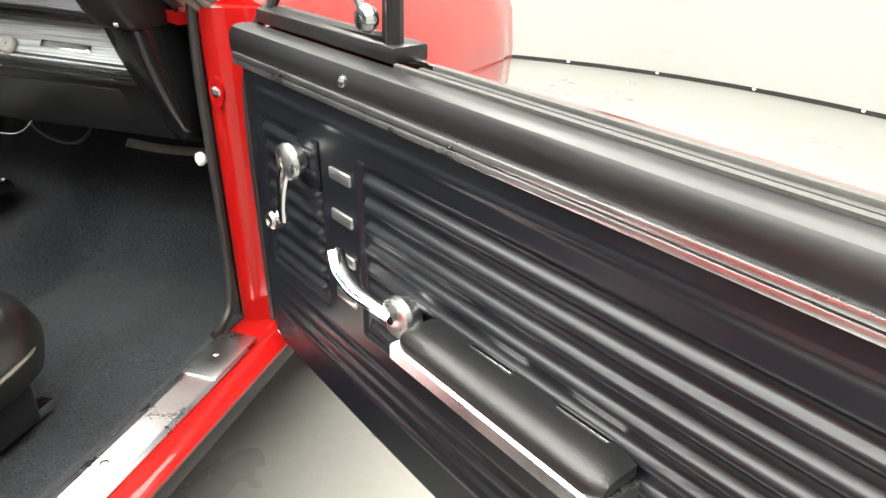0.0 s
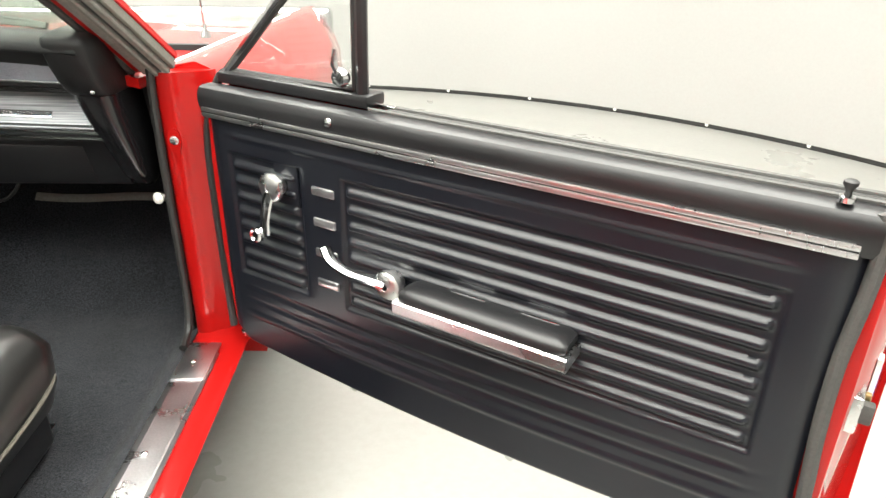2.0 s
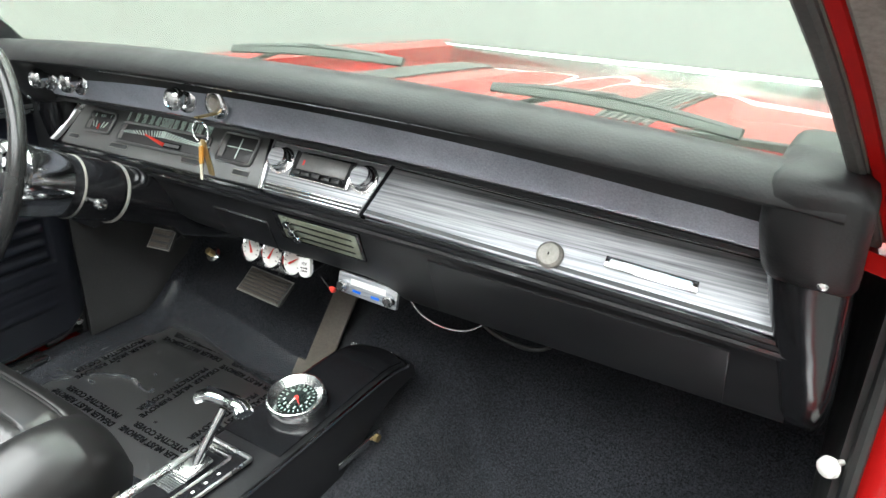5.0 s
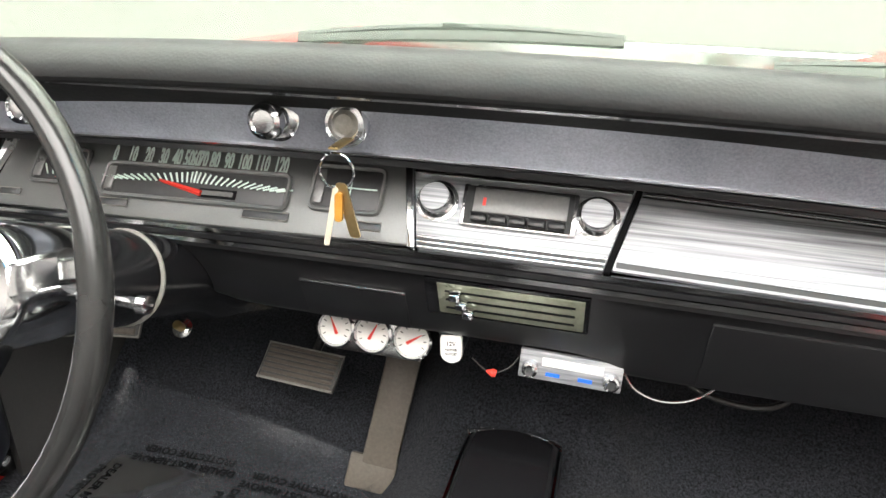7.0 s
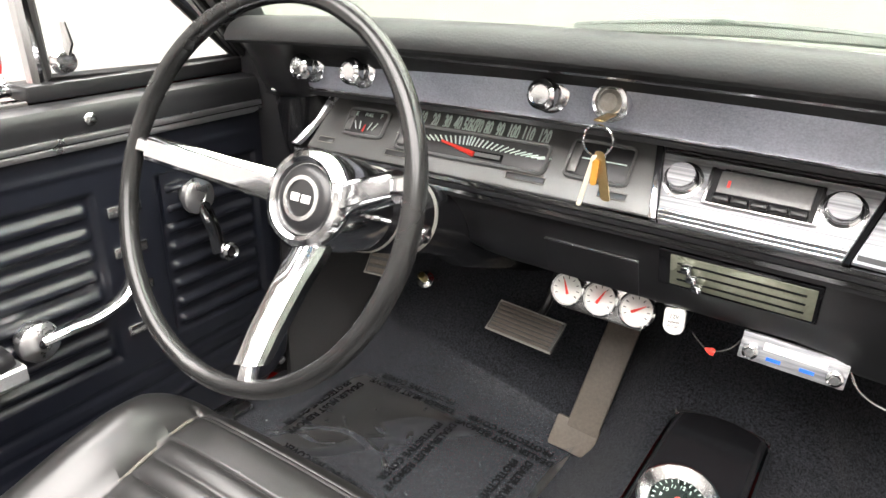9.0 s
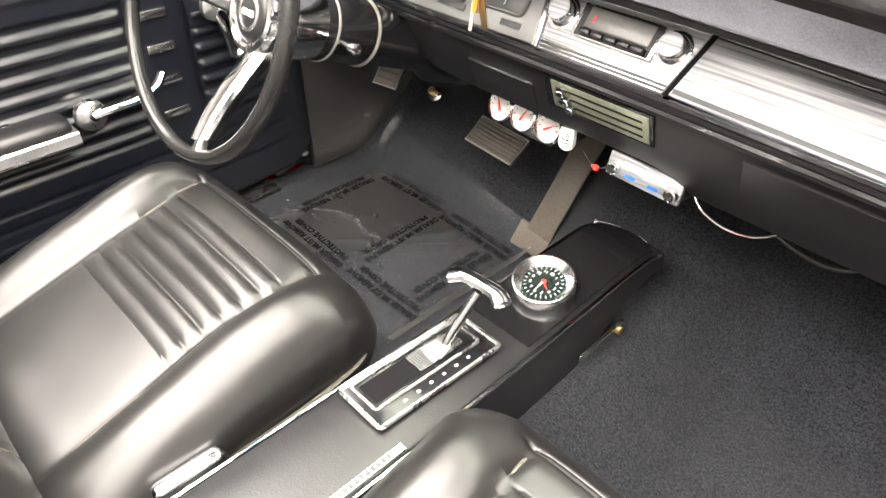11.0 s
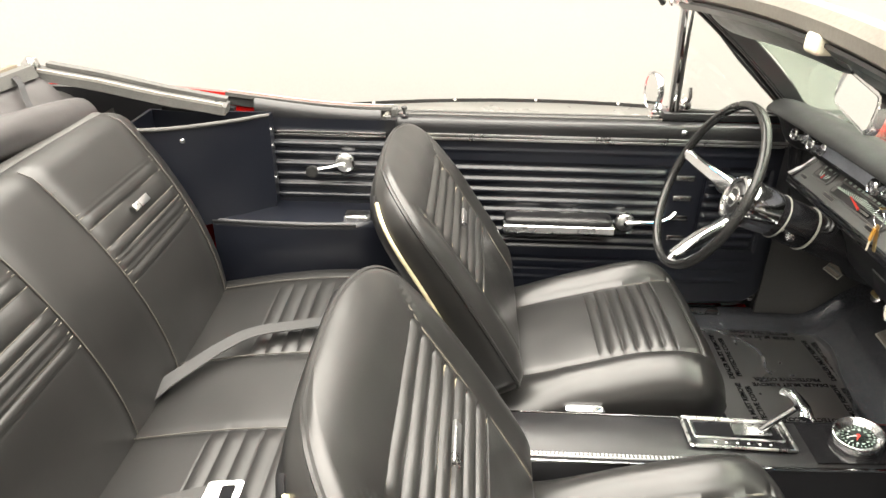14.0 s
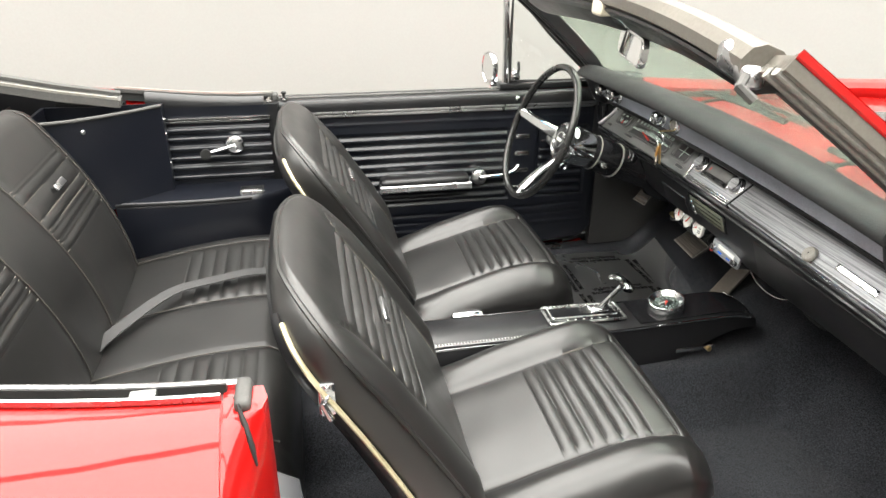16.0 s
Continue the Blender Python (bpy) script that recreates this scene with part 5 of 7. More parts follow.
def seat(x0, mirror, label):
    st = thing("bucket_seat", label, "car seat", m=Matrix.Translation((x0, SY, 0.345)), pre=Matrix.Diagonal((mirror, 1, 1, 1)), group="front seats")
    # cushion: rings from back to front, in the seat's frame (x outward, y forward, z up)
    yb, yf = -0.27, 0.232
    na = 64

    def seam_z(b):
        """Height of the insert's side seams: low at the back, high at the front."""
        return 0.152 + 0.108 * step(b, -0.15, 0.9)

    def seam_x(b):
        return 0.146 + 0.014 * step(b, 0.6, 0.92)

    def wide(b):
        """Half width of the cushion, rounded in plan at the front corners."""
        front = max(0.0, (b - 0.8) / 0.2)
        return (0.266 - 0.07 * (1 - math.sqrt(max(0.0, 1 - front ** 2)))) * (0.95 + 0.05 * step(b, 0.0, 0.1))

    def top(x, b):
        """Upper surface of the cushion."""
        ax, xs = abs(x), seam_x(b)
        front = max(0.0, (b - 0.83) / 0.17)
        w = wide(b)
        z = seam_z(b) - 0.115 * (1 - math.sqrt(max(0.0, 1 - front ** 2.6)))
        if ax < xs:
            z += 0.007 * (1 - (ax / xs) ** 4)
        else:
            v = min(1.0, (ax - xs) / (w - xs))
            z += (0.125 * v * (1 - v) - 0.03 * v ** 4) * step(b, -0.2, 0.4) * (1 - step(b, 0.72, 0.99))
            z -= 0.05 * v ** 3 * front
        z -= 0.007 * math.exp(-((ax - xs) / 0.0045) ** 2) * (1 - step(b, 0.86, 0.93))
        fade = 1 - step(ax, xs - 0.022, xs - 0.004)
        if 0.45 < b < 0.79 and fade > 0:
            z += fade * 0.0075 * (abs(math.sin((b - 0.45) / 0.34 * math.pi * 6)) ** 0.55 - 0.72)
        z -= 0.005 * math.exp(-((b - 0.888) / 0.007) ** 2) * (1 - step(ax, xs, xs + 0.02))
        # soft creases of the worn cover
        z += 0.0022 * noise.noise(Vector((x * 9 + x0 * 7, b * 6, 1.5)))
        return z

    rings = []
    for j in range(261):
        b = j / 260
        y = yb + (yf - yb) * b
        w = wide(b)
        low = 0.085
        row = [(-w * 0.85, y, low), (-w * 0.93, y, low + 0.02), (-w * 0.985, y, low + 0.042 + 0.018 * step(b, 0, 0.6))]
        for i in range(na + 1):
            x = w * (-1 + 2 * i / na)
            row.append((x, y, max(top(x, b), low + 0.052 + 0.02 * step(b, 0, 0.6))))
        row += [(w * 0.985, y, low + 0.042 + 0.018 * step(b, 0, 0.6)), (w * 0.93, y, low + 0.02), (w * 0.85, y, low)]
        rings.append(row)
    cushion = part("cushion", loft(rings), SEAT, st, "black vinyl cushion with pleats", sharp=70)
    for s in (1, -1):
        run = [(s * seam_x(b), yb + (yf - yb) * b, top(seam_x(b), b) + 0.0035) for b in [0.02 + 0.86 * k / 24 for k in range(25)]]
        part("piping", tube(run, 0.0022, 6), TAN, cushion)
    run = [(x, yb + (yf - yb) * 0.888, top(x, 0.888) + 0.002) for x in [-0.158 + 0.316 * k / 16 for k in range(17)]]
    part("piping", tube(run, 0.0026, 6), SEAT, cushion)
    run = smooth_path([(-0.252, -0.26, 0.135), (-0.266, 0.0, 0.15), (-0.264, 0.14, 0.16), (-0.24, 0.19, 0.163), (-0.16, 0.229, 0.165), (0.0, 0.234, 0.165), (0.16, 0.229, 0.165), (0.24, 0.19, 0.163), (0.264, 0.14, 0.16), (0.266, 0.0, 0.15), (0.252, -0.26, 0.135)], 5)
    part("skirt_piping", tube(run, 0.0036, 6), TAN, cushion)
    part("seat_base", box(-0.225, 0.225, -0.25, 0.18, 0.012, 0.10, 0.012, 3), SATIN, st)
    for s in (1, -1):
        part("seat_track", box(s * 0.19 - 0.015, s * 0.19 + 0.015, -0.27, 0.22, 0.0, 0.02, 0.003), WORNCHROME, st)

    # backrest: rings from foot to head
    HIGH = 0.447

    def line(t):
        """Front face of the backrest at height t, and the way it faces."""
        s = HIGH * t
        d = Vector((0, -0.56 - 0.4 * s, 1.0)).normalized()
        return Vector((0, -0.21 - 0.56 * s - 0.2 * s * s, 0.23 + s)), Vector((0, d.z, -d.y))

    def half(t):
        """Half width of the backrest, closing in a rounded head."""
        head = max(0.0, (t - 0.62) / 0.38)
        foot = max(0.0, (0.09 - t) / 0.09)
        return (0.278 - 0.014 * step(t, 0.05, 0.7)) * max(0.0, 1 - head ** 3.6) ** 0.33 * (1 - 0.1 * foot ** 2)

    def depth(t):
        """Thickness, and how far the front face has rolled back over the head and the foot."""
        head = max(0.0, (t - 0.74) / 0.26)
        foot = max(0.0, (0.07 - t) / 0.07)
        full = 0.128 - 0.045 * t
        th = full * math.sqrt(max(0.0, 1 - head ** 4.0)) * (1 - 0.3 * foot ** 2)
        return th, 0.42 * (full - th)

    def inset(t):
        """Half width of the seam that runs up the face and over the shoulder."""
        return min(0.176 + 0.055 * step(t, 0.7, 0.97), 0.97 * half(t))

    def swell(ax, t):
        """How far the face stands out: bolsters, pleats and seams."""
        w = half(t)
        d = -0.011 * max(0.0, (ax / w - 0.9) / 0.1) ** 2 if w > 0.02 else 0.0
        d += 0.013 * math.exp(-((ax - 0.224) / 0.03) ** 2) * (1 - step(t, 0.6, 0.92)) * step(t, 0.02, 0.15)
        fade = 1 - step(ax, 0.15, 0.172)
        if 0.372 < t < 0.782 and fade > 0:
            d += fade * 0.012 * (abs(math.sin((t - 0.372) / 0.41 * math.pi * 7)) ** 0.5 - 0.72)
        d -= 0.005 * math.exp(-((ax - inset(t)) / 0.004) ** 2) * (1 - step(t, 0.8, 0.9))
        return d

    rings = []
    nt = 240
    for j in range(nt + 1):
        t = 1 - (1 - j / nt) ** 1.35
        t = min(t, 0.9985)
        c, out = line(t)
        w = half(t)
        thick, off = depth(t)
        ring = []
        for i in range(61):
            x = w * (-1 + 2 * i / 60)
            d = max(swell(abs(x), t), -0.4 * thick) + 0.0018 * noise.noise(Vector((x * 11, t * 7, x0 * 9)))
            ring.append(c + Vector((x, 0, 0)) + out * (d - off))
        # sides and back
        for a, f in ((1.004, 0.3), (1.0, 0.62), (0.95, 0.86), (0.5, 1.0), (0.0, 1.03), (-0.5, 1.0), (-0.95, 0.86), (-1.0, 0.62), (-1.004, 0.3)):
            ring.append(c + Vector((w * a, 0, 0)) + out * (-off - thick * f))
        rings.append(ring)
    back = part("backrest", loft(rings), SEAT, st, "black vinyl backrest with pleats and a small badge", sharp=70)
    # welt round the front edge, closed under the foot
    run = []
    for s in (1, -1):
        pts = []
        for k in range(41):
            t = 1 - (1 - (0.004 + 0.992 * k / 40)) ** 1.3
            c, out = line(t)
            th, off = depth(t)
            pts.append(c + Vector((s * (half(t) + 0.0015), 0, 0)) + out * (-off - min(0.011, 0.4 * th)))
        run += pts if s > 0 else pts[::-1]
    part("piping", tube(run, 0.0042, 6, closed=True), SEAT, back)
    for s in (1, -1):
        run = []
        for k in range(28):
            t = 0.03 + 0.77 * k / 27
            c, out = line(t)
            run.append(c + Vector((s * inset(t), 0, 0)) + out * (0.0015 + swell(inset(t), t) - depth(t)[1]))
        part("piping", tube(run, 0.0022, 6), TAN, back)
    # stitched seams between the pleats, some of them in pairs
    for k in range(8):
        t = 0.372 + 0.41 * k / 7
        for e in ((-0.0035, 0.0035) if k in (1, 2, 5, 6) else (0.0,)):
            c, out = line(t + e / HIGH)
            part("stitching", tube([c + Vector((-0.158 + 0.316 * q / 12, 0, 0)) + out * (-0.0052 if abs(q - 6) < 6 else -0.002) for q in range(13)], 0.0013, 5), THREAD, back, "tan stitching")
    c, out = line(0.572)
    up = Vector((0, -0.56, 0.83)).normalized()
    part("badge", box(-0.04, 0.04, -0.0072, 0.0072, -0.007, 0.0, 0.0015, m=frame_of(c + out * 0.0085, (1, 0, 0), up)), SILL, back, "small bright bar badge")
    # back shell with its yellowed edge trim
    shell = []
    for j in range(31):
        t = 0.02 + 0.93 * j / 30
        c, out = line(t)
        w = half(t) + 0.0025
        th, off = depth(t)
        shell.append([c + Vector((w * a, 0, 0)) + out * (-off - d) for a, d in ((1.0, 0.72 * th), (0.99, 0.8 * th), (0.94, 0.95 * th), (0.5, th + 0.006), (0, th + 0.01), (-0.5, th + 0.006), (-0.94, 0.95 * th), (-0.99, 0.8 * th), (-1.0, 0.72 * th), (0, 0.6 * th))])
    part("back_shell", loft(shell), SATIN, st, "black moulded seat back shell", sharp=60)
    for s in (1, -1):
        run = []
        for k in range(30):
            t = 0.2 + 0.735 * k / 29
            c, out = line(t)
            th, off = depth(t)
            run.append(c + Vector((s * (half(t) + 0.003), 0, 0)) + out * (-off - 0.69 * th))
        part("edge_trim", tube(run, 0.0042, 6), GOLD, st, "yellowed edge trim of the seat back")
    # hinge cover on the driver's inner side, latch on the outer side
    if mirror < 0:
        lever = part("recline_lever", box(-0.290, -0.262, -0.138, -0.046, 0.158, 0.196, 0.013, 4), CHROME, st, "bright seat hinge cover")
        part("lever_knob", lathe([(0.007, 0), (0.011, 0.004), (0.012, 0.014), (0.008, 0.019), (0, 0.02)], (-0.289, -0.10, 0.165), (-1, 0, 0.3), 16), WHITE, lever, "pale knob")
    catch = part("back_catch", box(0.252, 0.266, -0.482, -0.457, 0.488, 0.543, 0.004, 2), CHROME, st, "bright seat back catch")
    part("catch_lever", tube([(0.264, -0.47, 0.522), (0.279, -0.476, 0.52), (0.282, -0.466, 0.495)], 0.005, 8), CHROME, catch)
    for dz in (-0.022, 0.022):
        screw((0.266, -0.469, 0.515 + dz), (1, 0, 0), 0.005, catch)
    return st


seat(0.366, 1, "black vinyl passenger bucket seat with pleated panels and yellowed edge trim")
seat(-0.347, -1, "black vinyl driver's bucket seat with pleated panels and yellowed edge trim")

# ---- rear bench ----
rear = thing("bench_seat", "black vinyl rear bench seat with pleated panels and two small badges", "car seat", (0, -1.4, 0.345))


def rear_line(t):
    y = -1.435 - 0.02 * t - 0.212 * t ** 1.9
    z = 0.556 + 0.485 * t
    d = Vector((0, -0.02 - 0.403 * t ** 0.9, 0.485)).normalized()
    return Vector((0, y, z)), Vector((0, d.z, -d.y))


def rear_seam(t):
    """Half width at which the outer seams of the backrest run, at height t."""
    return 0.412 + 0.05 * t


def rear_fields(x, outer=0.42):
    """1 inside the pleated fields, 0 on the plain bands."""
    return step(abs(x), 0.102, 0.14) * (1 - step(abs(x), outer - 0.045, outer - 0.005))


PLEATS = (0.465, 0.506, 0.524, 0.560, 0.577, 0.622, 0.705, 0.752, 0.767, 0.862)


def rear_pleat(t):
    """Puff of the vinyl between two seams, fuller where they stand wider apart."""
    for lo, hi in zip(PLEATS, PLEATS[1:]):
        if lo <= t < hi:
            return 0.0042 * min(1.0, (hi - lo) / 0.045) * (abs(math.sin(math.pi * (t - lo) / (hi - lo))) ** 0.6 - 0.5)
    return 0.0


rings = []
for j in range(181):
    t = j / 180
    c, out = rear_line(t)
    head = max(0.0, (t - 0.9) / 0.1)
    row = []
    for i in range(89):
        x = -0.565 + 1.13 * i / 88
        f = rear_fields(x, rear_seam(t))
        d = 0.003 * f + 0.0012 * noise.noise(Vector((x * 8, t * 6, 4.0))) - 0.06 * max(0.0, (abs(x) - rear_seam(t)) / 0.12) ** 1.6 - 0.035 * head ** 2.5
        if PLEATS[0] < t < PLEATS[-2]:
            d += f * rear_pleat(t)
        for e in (0.1, rear_seam(t)):
            d -= 0.003 * math.exp(-((abs(x) - e) / 0.012) ** 2)
        row.append(c + Vector((x, 0, 0)) + out * d)
    th = 0.1 - 0.05 * head
    row += [c + Vector((x, 0, 0)) - out * th for x in (0.56, 0.0, -0.56)]
    rings.append(row)
rb = part("backrest", loft(rings), BENCH, rear, "black vinyl rear backrest", sharp=70)
for s in (1, -1):
    for outer in (False, True):
        run = []
        for k in range(25):
            t = 0.02 + 0.95 * k / 24
            c, out = rear_line(t)
            run.append(c + Vector((s * (rear_seam(t) if outer else 0.1), 0, 0)) + out * (0.0002 - 0.035 * max(0.0, (t - 0.9) / 0.1) ** 2.5))
        part("piping", tube(run, 0.0016, 6), WELT, rb)
for s in (1, -1):
    for t in PLEATS:
        c, out = rear_line(t)
        x0, x1 = 0.106, rear_seam(t) - 0.006
        part("stitching", tube([c + Vector((s * (x0 + (x1 - x0) * q / 8), 0, 0)) + out * (0.0009 if 0 < q < 8 else -0.001) for q in range(9)], 0.0012, 5), TAN if t < 0.8 else WELT, rb, "faded stitching")
for x in (-0.274, 0.274):
    c, out = rear_line(0.664)
    part("badge", box(-0.034, 0.034, -0.008, 0.008, -0.007, 0.0, 0.0015, m=frame_of(c + Vector((x, 0, 0)) + out * 0.009, (1, 0, 0), rear_line(0.75)[0] - c)), SILL, rb, "small bright bar badge")
rings = []
for j in range(201):
    b = j / 200
    y = -1.46 + 0.45 * b
    front = max(0.0, (b - 0.85) / 0.15)
    row = [(-0.54, y, 0.40)]
    for i in range(89):
        x = -0.55 + 1.1 * i / 88
        f = rear_fields(x)
        z = 0.575 + 0.05 * math.sin(b * 1.9) - 0.06 * max(0.0, (abs(x) - 0.43) / 0.12) ** 2 - 0.11 * (1 - math.sqrt(max(0.0, 1 - front ** 2)))
        z -= 0.012 * math.cos(x / 0.55 * math.pi) * 0.4
        if 0.38 < b < 0.84:
            z += f * 0.0045 * (abs(math.sin((b - 0.38) / 0.46 * math.pi * 6)) ** 0.6 - 0.6)
        for e in (0.115, 0.42):
            z -= 0.003 * math.exp(-((abs(x) - e) / 0.012) ** 2)
        row.append((x, y, z))
    row.append((0.54, y, 0.40))
    rings.append(row)
rc = part("cushion", loft(rings), BENCH, rear, "black vinyl rear cushion", sharp=70)
for x in (-0.42, -0.115, 0.115, 0.42):
    part("piping", tube([(x, -1.44 + 0.40 * k / 14, 0.577 + 0.05 * math.sin((0.045 + 0.889 * k / 14) * 1.9) - 0.0048 * math.cos(x / 0.55 * math.pi) - 0.09 * max(0.0, ((0.045 + 0.889 * k / 14) - 0.85) / 0.15) ** 2 * 0.5) for k in range(15)], 0.0018, 6), WELT, rc)
part("seat_pan", box(-0.53, 0.53, -1.5, -1.05, 0.3, 0.42, 0.01), SATIN, rear)


def strap(pts, w, name, label, mat=BLACKRUB):
    p = smooth_path(pts, 8)
    rings = []
    for i, q in enumerate(p):
        d = (p[min(i + 1, len(p) - 1)] - p[max(i - 1, 0)]).normalized()
        side = d.cross(Vector((0, 0, 1))).normalized()
        up = side.cross(d)
        rings.append([q - side * w / 2, q + side * w / 2, q + side * w / 2 + up * 0.0022, q - side * w / 2 + up * 0.0022])
    ob = single(name, loft(rings), mat, label, "seat belt", group="rear belts")
    return ob


BELT = surface("woven_belt", (0.017, 0.017, 0.0175), (0.036, 0.036, 0.036), (0.6, 0.8), 0, 20, 700, 0.4, 0.0006)
strap([(0.03, -1.47, 0.575), (-0.02, -1.43, 0.598), (-0.075, -1.39, 0.607), (-0.125, -1.34, 0.622), (-0.165, -1.285, 0.632), (-0.19, -1.2, 0.636), (-0.205, -1.12, 0.641), (-0.215, -1.05, 0.634)], 0.036, "seat_belt", "grey woven lap belt lying across the rear cushion", BELT)
b2 = strap([(0.34, -1.43, 0.60), (0.325, -1.36, 0.61), (0.305, -1.29, 0.624), (0.292, -1.23, 0.634)], 0.045, "seat_belt", "dark woven lap belt with a bright buckle on the rear cushion", BLACKRUB)
buckle = plate(rounded(0.05, 0.06, 0.008, 3), lambda a, b, t: (0.289 + a, -1.205 + b, 0.637 + t + 0.1 * b), 0.004)
part("buckle", buckle, CHROME, b2, "bright metal buckle tongue")
part("buckle_hole", plate(rounded(0.03, 0.022, 0.004, 3), lambda a, b, t: (0.289 + a, -1.198 + b, 0.641 + t + 0.1 * b), 0.0012), INK, b2)

# ---- quarter trims ----
def quarter_trim(s, label):
    q = thing("quarter_trim", label, "interior trim", (s * 0.65, -1.25, 0.4), group="quarter trims")
    X = 0.695
    def pt(a, b):
        y = -1.055 - 0.33 * a
        z = 0.70 + 0.25 * b
        h = 0
        for c in (0.735, 0.765, 0.795, 0.825, 0.855, 0.882):
            d = (z - c) / 0.0085
            if abs(d) < 1:
                h += 0.009 * (1 - d * d) ** 0.6
        return (s * (X - h), y, z)
    part("trim_panel", grid(10, 120, pt), PANEL, q, "black ribbed vinyl panel", sharp=60)
    for z0, z1 in ((0.905, 0.912), (0.9135, 0.92)):
        part("trim_strip", box(min(s * (X - 0.008), s * X), max(s * (X - 0.008), s * X), -1.385, -1.05, z0, z1, 0.0015), CHROME, q, "bright strip")
    # padded upper roll
    rings = []
    for k in range(15):
        y = -1.065 - 0.335 * k / 14
        zb = belt(y) - (0.026 if s > 0 else 0.0)
        r = (0.024 if s > 0 else 0.03) + 0.004 * k / 14
        rings.append([(s * (X + 0.004 + 0.5 * r - r * math.cos(t) * 0.55), y, zb - 0.03 + r * math.sin(t)) for t in [math.pi * p / 8 for p in range(-3, 9)]])
    part("belt_roll", loft(rings), VINYL, q, "padded vinyl roll at the window sill")
    # housing beside the bench
    if s > 0:
        foot = [(X - 0.02, -1.352), (X + 0.0, -1.352), (X, -1.68), (0.47, -1.68), (0.486, -1.56), (0.498, -1.445), (0.522, -1.408), (0.62, -1.378), (0.655, -1.36)]
    else:
        foot = [(X - 0.035, -1.352), (X + 0.0, -1.352), (X, -1.68), (0.50, -1.68), (0.525, -1.56), (0.60, -1.43), (0.645, -1.375)]
    mx, my = sum(p[0] for p in foot) / len(foot), sum(p[1] for p in foot) / len(foot)
    inset = [(mx + (x - mx) * 0.93, my + (y - my) * 0.955) for x, y in foot]
    levels = [(foot, z) for z in (0.70, 0.8, 0.9, 0.95, 0.966)] + [(inset, 0.966), (inset, 0.94), (inset, 0.885)]
    part("side_housing", loft([[(s * (x - 0.012 * (0.96 - z)), y, z) for x, y in ring] for ring, z in levels]), PANEL, q, "black vinyl-covered side housing, open at its top")
    part("housing_lip", tube([(s * p.x, p.y, 0.968) for p in smooth_path([(a, b, 0) for a, b in foot[3:] + foot[:1]], 4)], 0.005, 8), RUBBER, q, "worn grey housing lip")
    if s > 0:
        bm = loft([[(0.52 + 0.018 * r * math.cos(t) + 0.006 * math.sin(3 * t + k), -1.52 + 0.03 * r * math.sin(t) + 0.01 * k, 0.905 + 0.013 * k + 0.008 * math.sin(5 * t + k)) for t in [2 * math.pi * p / 14 for p in range(14)]] for k, r in enumerate((0.7, 1.0, 1.0, 0.75, 0.3))])
        part("cloth_bundle", bm, AGED, q, "crumpled tan cloth stuffed in the housing", sharp=60)
    for y, z, x in ((-1.3515, 0.925, 0.67), (-1.3515, 0.88, 0.672), (-1.3515, 0.79, 0.675)):
        screw((s * x, y + 0.001, z), (0, 1, 0), 0.006, q)
    screw((s * 0.534, -1.535, 0.935), (-s * 0.77, 0.63, 0), 0.006, q, SPUN, "snap")
    # armrest shelf
    shelf = [(0.555, -1.50), (0.548, -1.4), (0.545, -1.25), (0.553, -1.12), (0.575, -1.05), (0.62, -1.0), (X, -0.99), (X, -1.50)]
    part("armrest_shelf", loft([[(s * x, y, z) for x, y in shelf] for z in (0.44, 0.6, 0.695)] + [[(s * (x + 0.004 * (x < 0.6)), y, 0.706) for x, y in shelf], [(s * (x + 0.012 * (x < 0.6)), y, 0.712) for x, y in shelf]]), PANEL, q, "black side armrest")
    part("shelf_piping", tube(smooth_path([(s * 0.556, -1.50, 0.709), (s * 0.549, -1.4, 0.709), (s * 0.546, -1.25, 0.709), (s * 0.554, -1.12, 0.709)], 5), 0.004, 6), VINYL, q)
    tray = part("ashtray", box(min(s * 0.575, s * 0.625), max(s * 0.575, s * 0.625), -1.155, -1.085, 0.708, 0.722, 0.003), WORNCHROME, q, "bright lidded ashtray")
    part("tray_lid", box(min(s * 0.582, s * 0.618), max(s * 0.582, s * 0.618), -1.148, -1.092, 0.7215, 0.725, 0.0015), CHROME, tray)
    crank = part("window_crank", lathe([(0, 0.0295), (0.006, 0.0285), (0.007, 0.0295), (0.021, 0.028), (0.0255, 0.025), (0.027, 0.018), (0.022, 0.01), (0.018, 0.0), (0, 0)], (s * (X - 0.005), -1.160, 0.840), (-s, 0, 0), 24), SPUN, q, "polished window crank")
    part("crank_arm", tube(smooth_path([(s * (X - 0.028), -1.160, 0.840), (s * (X - 0.032), -1.195, 0.831), (s * (X - 0.034), -1.240, 0.822)], 5), 0.008, 8, flat=(0.0055, 0.009, (1, 0, 0))), CHROME, crank)
    part("crank_knob", lathe([(0.008, 0), (0.012, 0.004), (0.016, 0.018), (0.016, 0.027), (0, 0.029)], (s * (X - 0.03), -1.245, 0.821), (-s, 0, 0), 18), BLACKRUB, crank, "black crank knob")
    return q


quarter_trim(-1, "black driver's side rear trim with ribs, crank and armrest")
quarter_trim(1, "black passenger side rear trim with ribs, crank and armrest")

